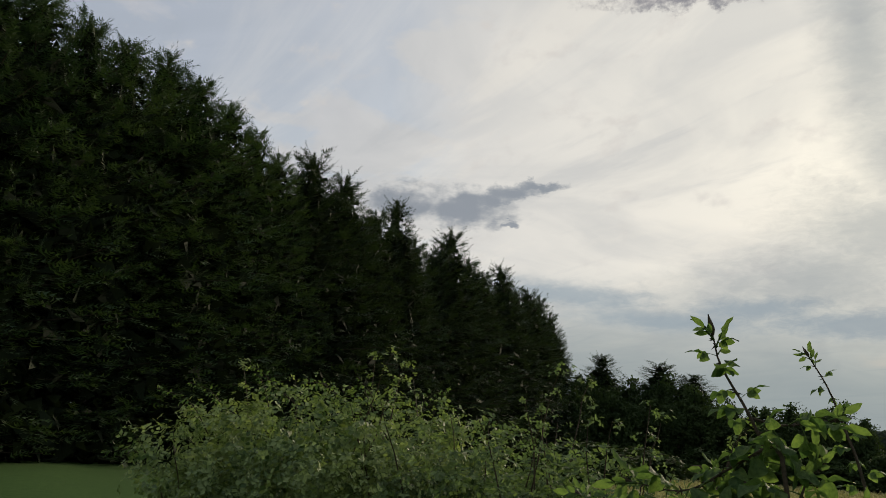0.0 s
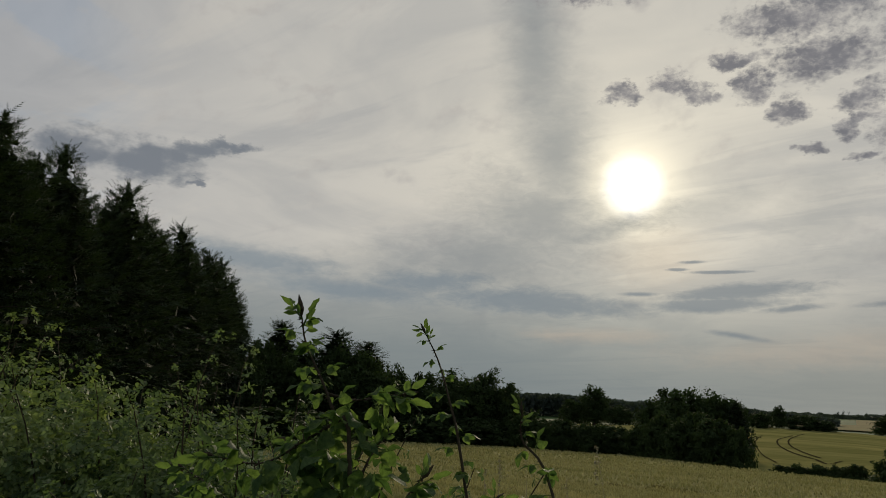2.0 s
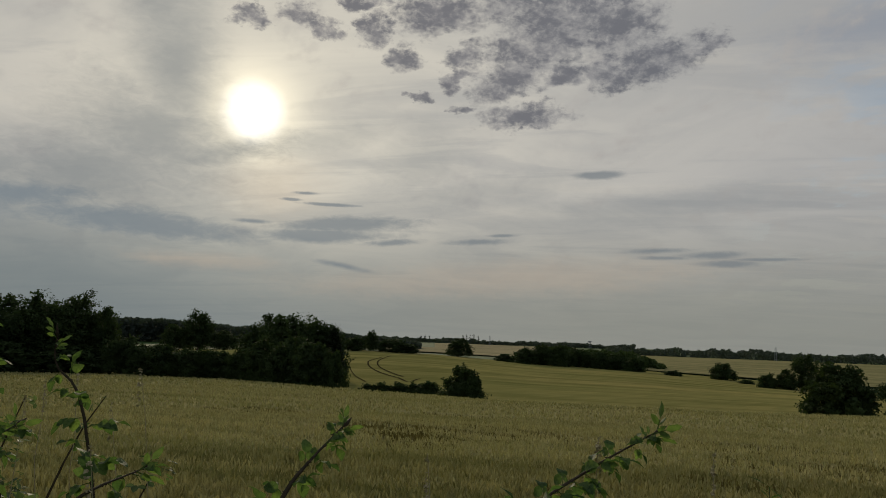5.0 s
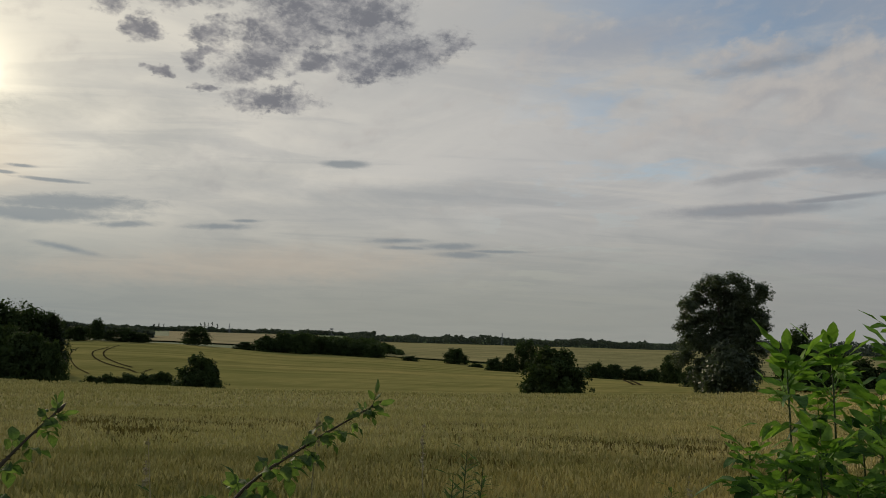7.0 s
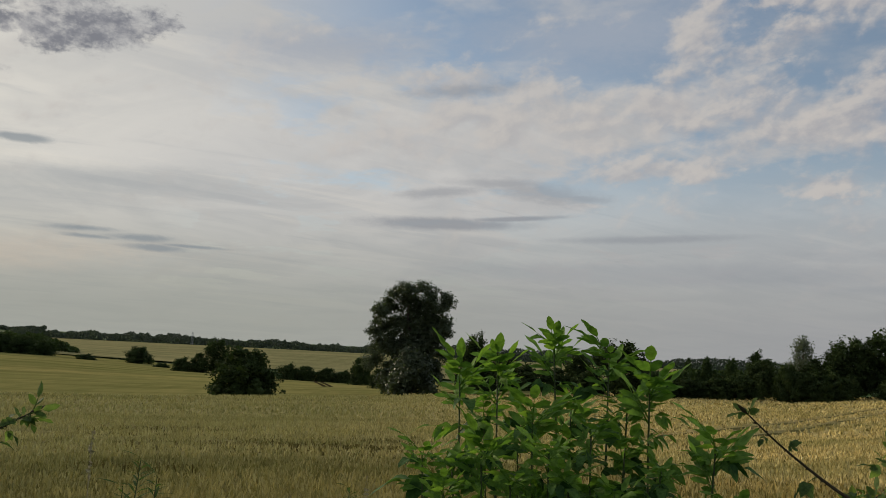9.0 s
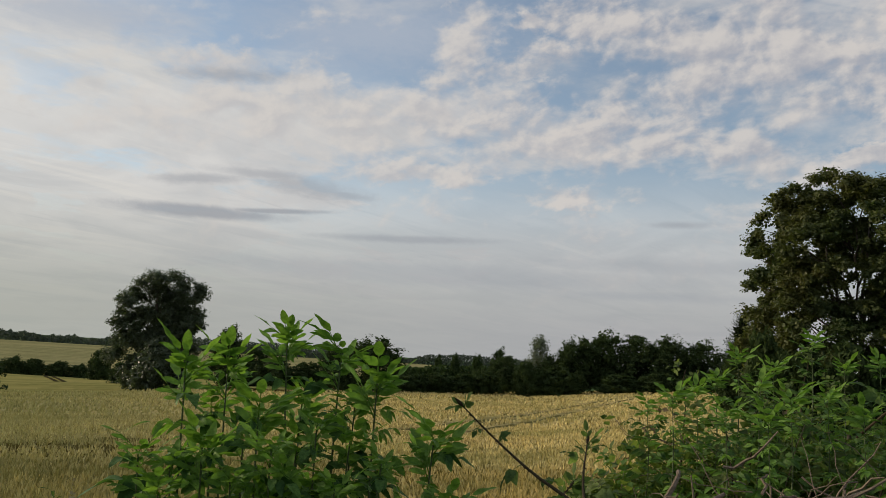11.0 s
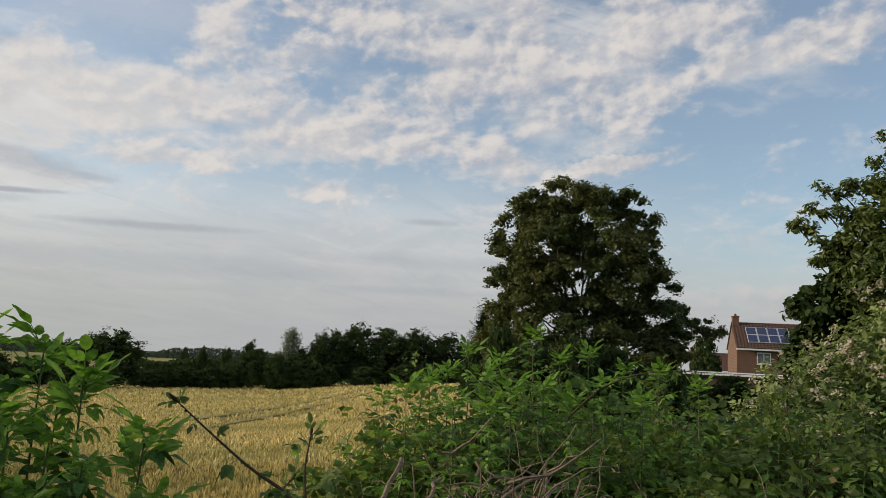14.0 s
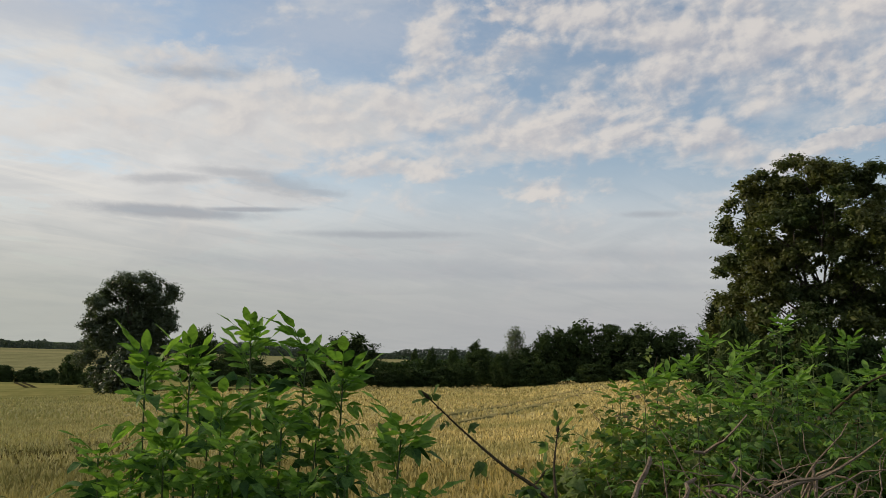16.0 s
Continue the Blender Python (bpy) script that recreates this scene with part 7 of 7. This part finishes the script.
shoot("bramble_shoot", "leaning bramble cane with small leaves", [Vector((0.80, 0.73, 1.25)), Vector((0.93, 0.731, 1.436)), Vector((0.985, 0.742, 1.482)), Vector((1.092, 0.775, 1.532))], 0.05, 409, 0.58, step=0.018, rise=0.8)
shoot("bramble_shoot", "long leaning bramble cane with leafy tip", [Vector((1.05, 0.52, 1.25)), Vector((1.185, 0.51, 1.402)), Vector((1.347, 0.481, 1.470)), Vector((1.475, 0.418, 1.532))], 0.04, 410, 0.60, step=0.013, radius=0.0045, rise=0.8)
shoot("bramble_shoot", "long arching thorny bramble cane with few leaves", [place(119.0, 1.45, None, -12.5, E1), place(116.0, 1.5, None, -9.2, E1), place(113.2, 1.55, None, -7.4, E1), place(110.4, 1.6, None, -5.2, E1), Vector((1.56, -0.80, 1.588))], 0.06, 411, 0.55, step=0.06, radius=0.0045, tip_n=3)
shoot("bramble_shoot", "short leafy bramble shoot at the wheat's edge", [place(117.5, 1.75, None, -12, E1), place(116.8, 1.8, None, -8, E1), place(117.0, 1.85, None, -5.0, E1)], 0.05, 412, 0.8, step=0.034)
shoot("bramble_shoot", "short leafy bramble shoot at the wheat's edge", [place(113.5, 1.75, None, -13, E1), place(114.5, 1.8, None, -10, E1), place(116.0, 1.85, None, -8.0, E1)], 0.03, 413, 0.8, step=0.034)
shoot("bramble_shoot", "long arching bramble cane over the bank", [place(134.2, 3.6, None, -3.2, E1), place(136.5, 3.5, None, -1.0, E1), place(139.0, 3.45, None, 0.2, E1), place(141.6, 3.4, None, 0.6, E1)], 0.1, 414, 1.1, step=0.09, radius=0.006)

# elder sprouts and nettles rising from the right bank
for k, (az, el, d) in enumerate(((131.7, 2.4, 4.3), (127.2, 1.2, 4.2), (135.6, 1.3, 4.4), (124.6, -1.2, 3.9), (129.4, 0.6, 4.4), (121.4, -2.4, 3.8), (133.6, 0.9, 4.5), (138.0, 0.3, 4.4),
                                (125.8, -0.4, 3.8), (123.0, -1.6, 3.6), (128.4, -0.6, 3.6), (130.4, -1.4, 3.4), (126.4, -2.6, 3.3), (140.4, 0.2, 4.3), (132.6, -1.0, 3.9), (136.8, -0.6, 3.8), (143.0, -0.5, 4.2), (134.6, -2.2, 3.4), (129.0, -2.8, 3.1), (139.4, -1.8, 3.7))):
    tip = place(az, d, None, el, E1)
    root = thing("elder_sprout", (0, 0, 0), "young elder sprout with bright green leaves above brambles", "elder", "elder sprouts")
    leafy_stem(root, [tip + Vector((0.05, 0.03, -0.75)), tip + Vector((0.02, -0.02, -0.35)), tip], 0.16, 0.055, SPROUT_LEAF, ELDER_TIP, M_STEM, 0.005, 500 + k, 0.85, True, 1.3, rise=0.3, tip_n=5, droop=0.3)
rn = random.Random(9)
for k in range(26):
    az, d = rn.uniform(128, 153), rn.uniform(3.4, 4.6)
    tip = place(az, d, None, rn.uniform(-2.6, 0.2) if k % 3 else rn.uniform(-5, -2), E1)
    root = thing("nettle", (0, 0, 0), "bright green nettle stem among brambles", "nettle", "nettles in the bank")
    leafy_stem(root, [tip + Vector((rn.uniform(-.05, .05), rn.uniform(-.05, .05), -0.55)), tip + Vector((0, 0, -0.25)), tip], 0.04, 0.032, NETTLE_LEAF, NETTLE_LEAF, M_STEM, 0.002, 600 + k, 1.0, True, 0.5, rise=0.15, tip_n=4, droop=0.2)

# weeds and grass stems at the field's near edge
for k, (az, el, d) in enumerate(((67.8, -7.9, 1.55), (68.8, -9.0, 1.5), (66.8, -9.6, 1.5), (82.0, -9.6, 1.9), (47.5, -10.6, 1.5), (52.8, -10.8, 1.6))):
    tip = place(az, d, None, el, E1)
    root = thing("weed", (0, 0, 0), "dark narrow-leaved weed at the field's edge", "weed", "edge weeds")
    leafy_stem(root, [tip + Vector((0.02, 0, -0.5)), tip + Vector((0, 0.01, -0.2)), tip], 0.14, 0.010, WEED_LEAF, WEED_LEAF, M_STEM, 0.003, 700 + k, 0.9, True, 0.6, rise=0.7, tip_n=6)
for k, (az, el, d, up) in enumerate(((65.0, -6.2, 1.7, 0.14), (30.9, -1.9, 2.6, 0.25), (29.2, -3.2, 2.5, 0.2), (36.2, -2.2, 2.0, 0.12), (28.3, -4.2, 2.4, 0.2), (46.9, -7.0, 1.5, 0.15), (36.0, -7.4, 1.4, 0.2), (57.6, -5.6, 1.5, 0.16), (83.0, -8.8, 1.8, 0.1), (34.0, -4.6, 2.2, 0.2))):
    tip = place(az, d, None, el, E0 if az < 40 else E1)
    root = thing("seeding_grass", (0, 0, 0), "dry pale grass stem with thin seed head", "grass", "seeding grasses")
    a = tip + Vector((rn.uniform(-.06, .06), rn.uniform(-.06, .06), -0.55))
    s = Soup()
    s.tube(curve_points(a, tip, 0.0, 6, 0.006, rn), [0.0016, 0.0015, 0.0014, 0.0012, 0.001, 0.0006], 4)
    part_mesh("stalk", s.mesh("stalk", M_DRYGRASS), root)
    part_mesh("seed_head", crown("seed_head", [(*(tip - Vector((0, 0, 0.012 * j))), 0.003, 0.003, 0.006) for j in range(8)], 20, 2, 0.009, 0.002, 720 + k, M_DRYGRASS, 0.5), root, "dry seed head")

# grass at the foot of the bank
def grass_tuft(p, n, high, seed):
    r = random.Random(seed)
    root = thing("grass_tuft", p, "tuft of long green grass at the field's edge", "grass", "grass tufts")
    for mat, k in ((M_GREENGRASS, n), (M_DRYGRASS, n // 4)):
        s = Soup()
        for _ in range(k):
            a, lean, h = r.uniform(0, 6.283), r.uniform(0.05, 0.45), high * r.uniform(0.55, 1.0)
            d, b = Vector((math.cos(a), math.sin(a), 0)), Vector((r.uniform(-0.06, 0.06), r.uniform(-0.06, 0.06), 0))
            side = Vector((-d.y, d.x, 0)) * r.uniform(0.0015, 0.003)
            vs = []
            for j in range(5):
                t = j / 4
                q = b + d * lean * h * t * t + Vector((0, 0, h * t * (1 - 0.25 * lean * t)))
                vs += [q - side * (1 - t * 0.95), q + side * (1 - t * 0.95)]
            s.add(vs, [(2 * j, 2 * j + 1, 2 * j + 3, 2 * j + 2) for j in range(4)])
        part_mesh("blades" if mat is M_GREENGRASS else "dry_blades", s.mesh("blades", mat), root, "" if mat is M_GREENGRASS else "dry straw-coloured blades")


rg = random.Random(31)
for k in range(26):
    az, d = 27 + 60 * k / 26 + rg.uniform(-1.2, 1.2), rg.uniform(1.7, 2.7)
    p = place(az, d, 0, None, E1)
    p.z = float(land(p.x, p.y)) - 0.15
    grass_tuft(p, 22, EYE.z - p.z - d * math.tan(radians(rg.uniform(7.6, 9.6))), 800 + k)
for k in range(7):
    az, d = 103 + 2.3 * k + rg.uniform(-0.6, 0.6), rg.uniform(1.9, 2.6)
    p = place(az, d, 0, None, E1)
    p.z = float(land(p.x, p.y)) - 0.15
    grass_tuft(p, 22, EYE.z - p.z - d * math.tan(radians(rg.uniform(6.6, 8.4))), 840 + k)
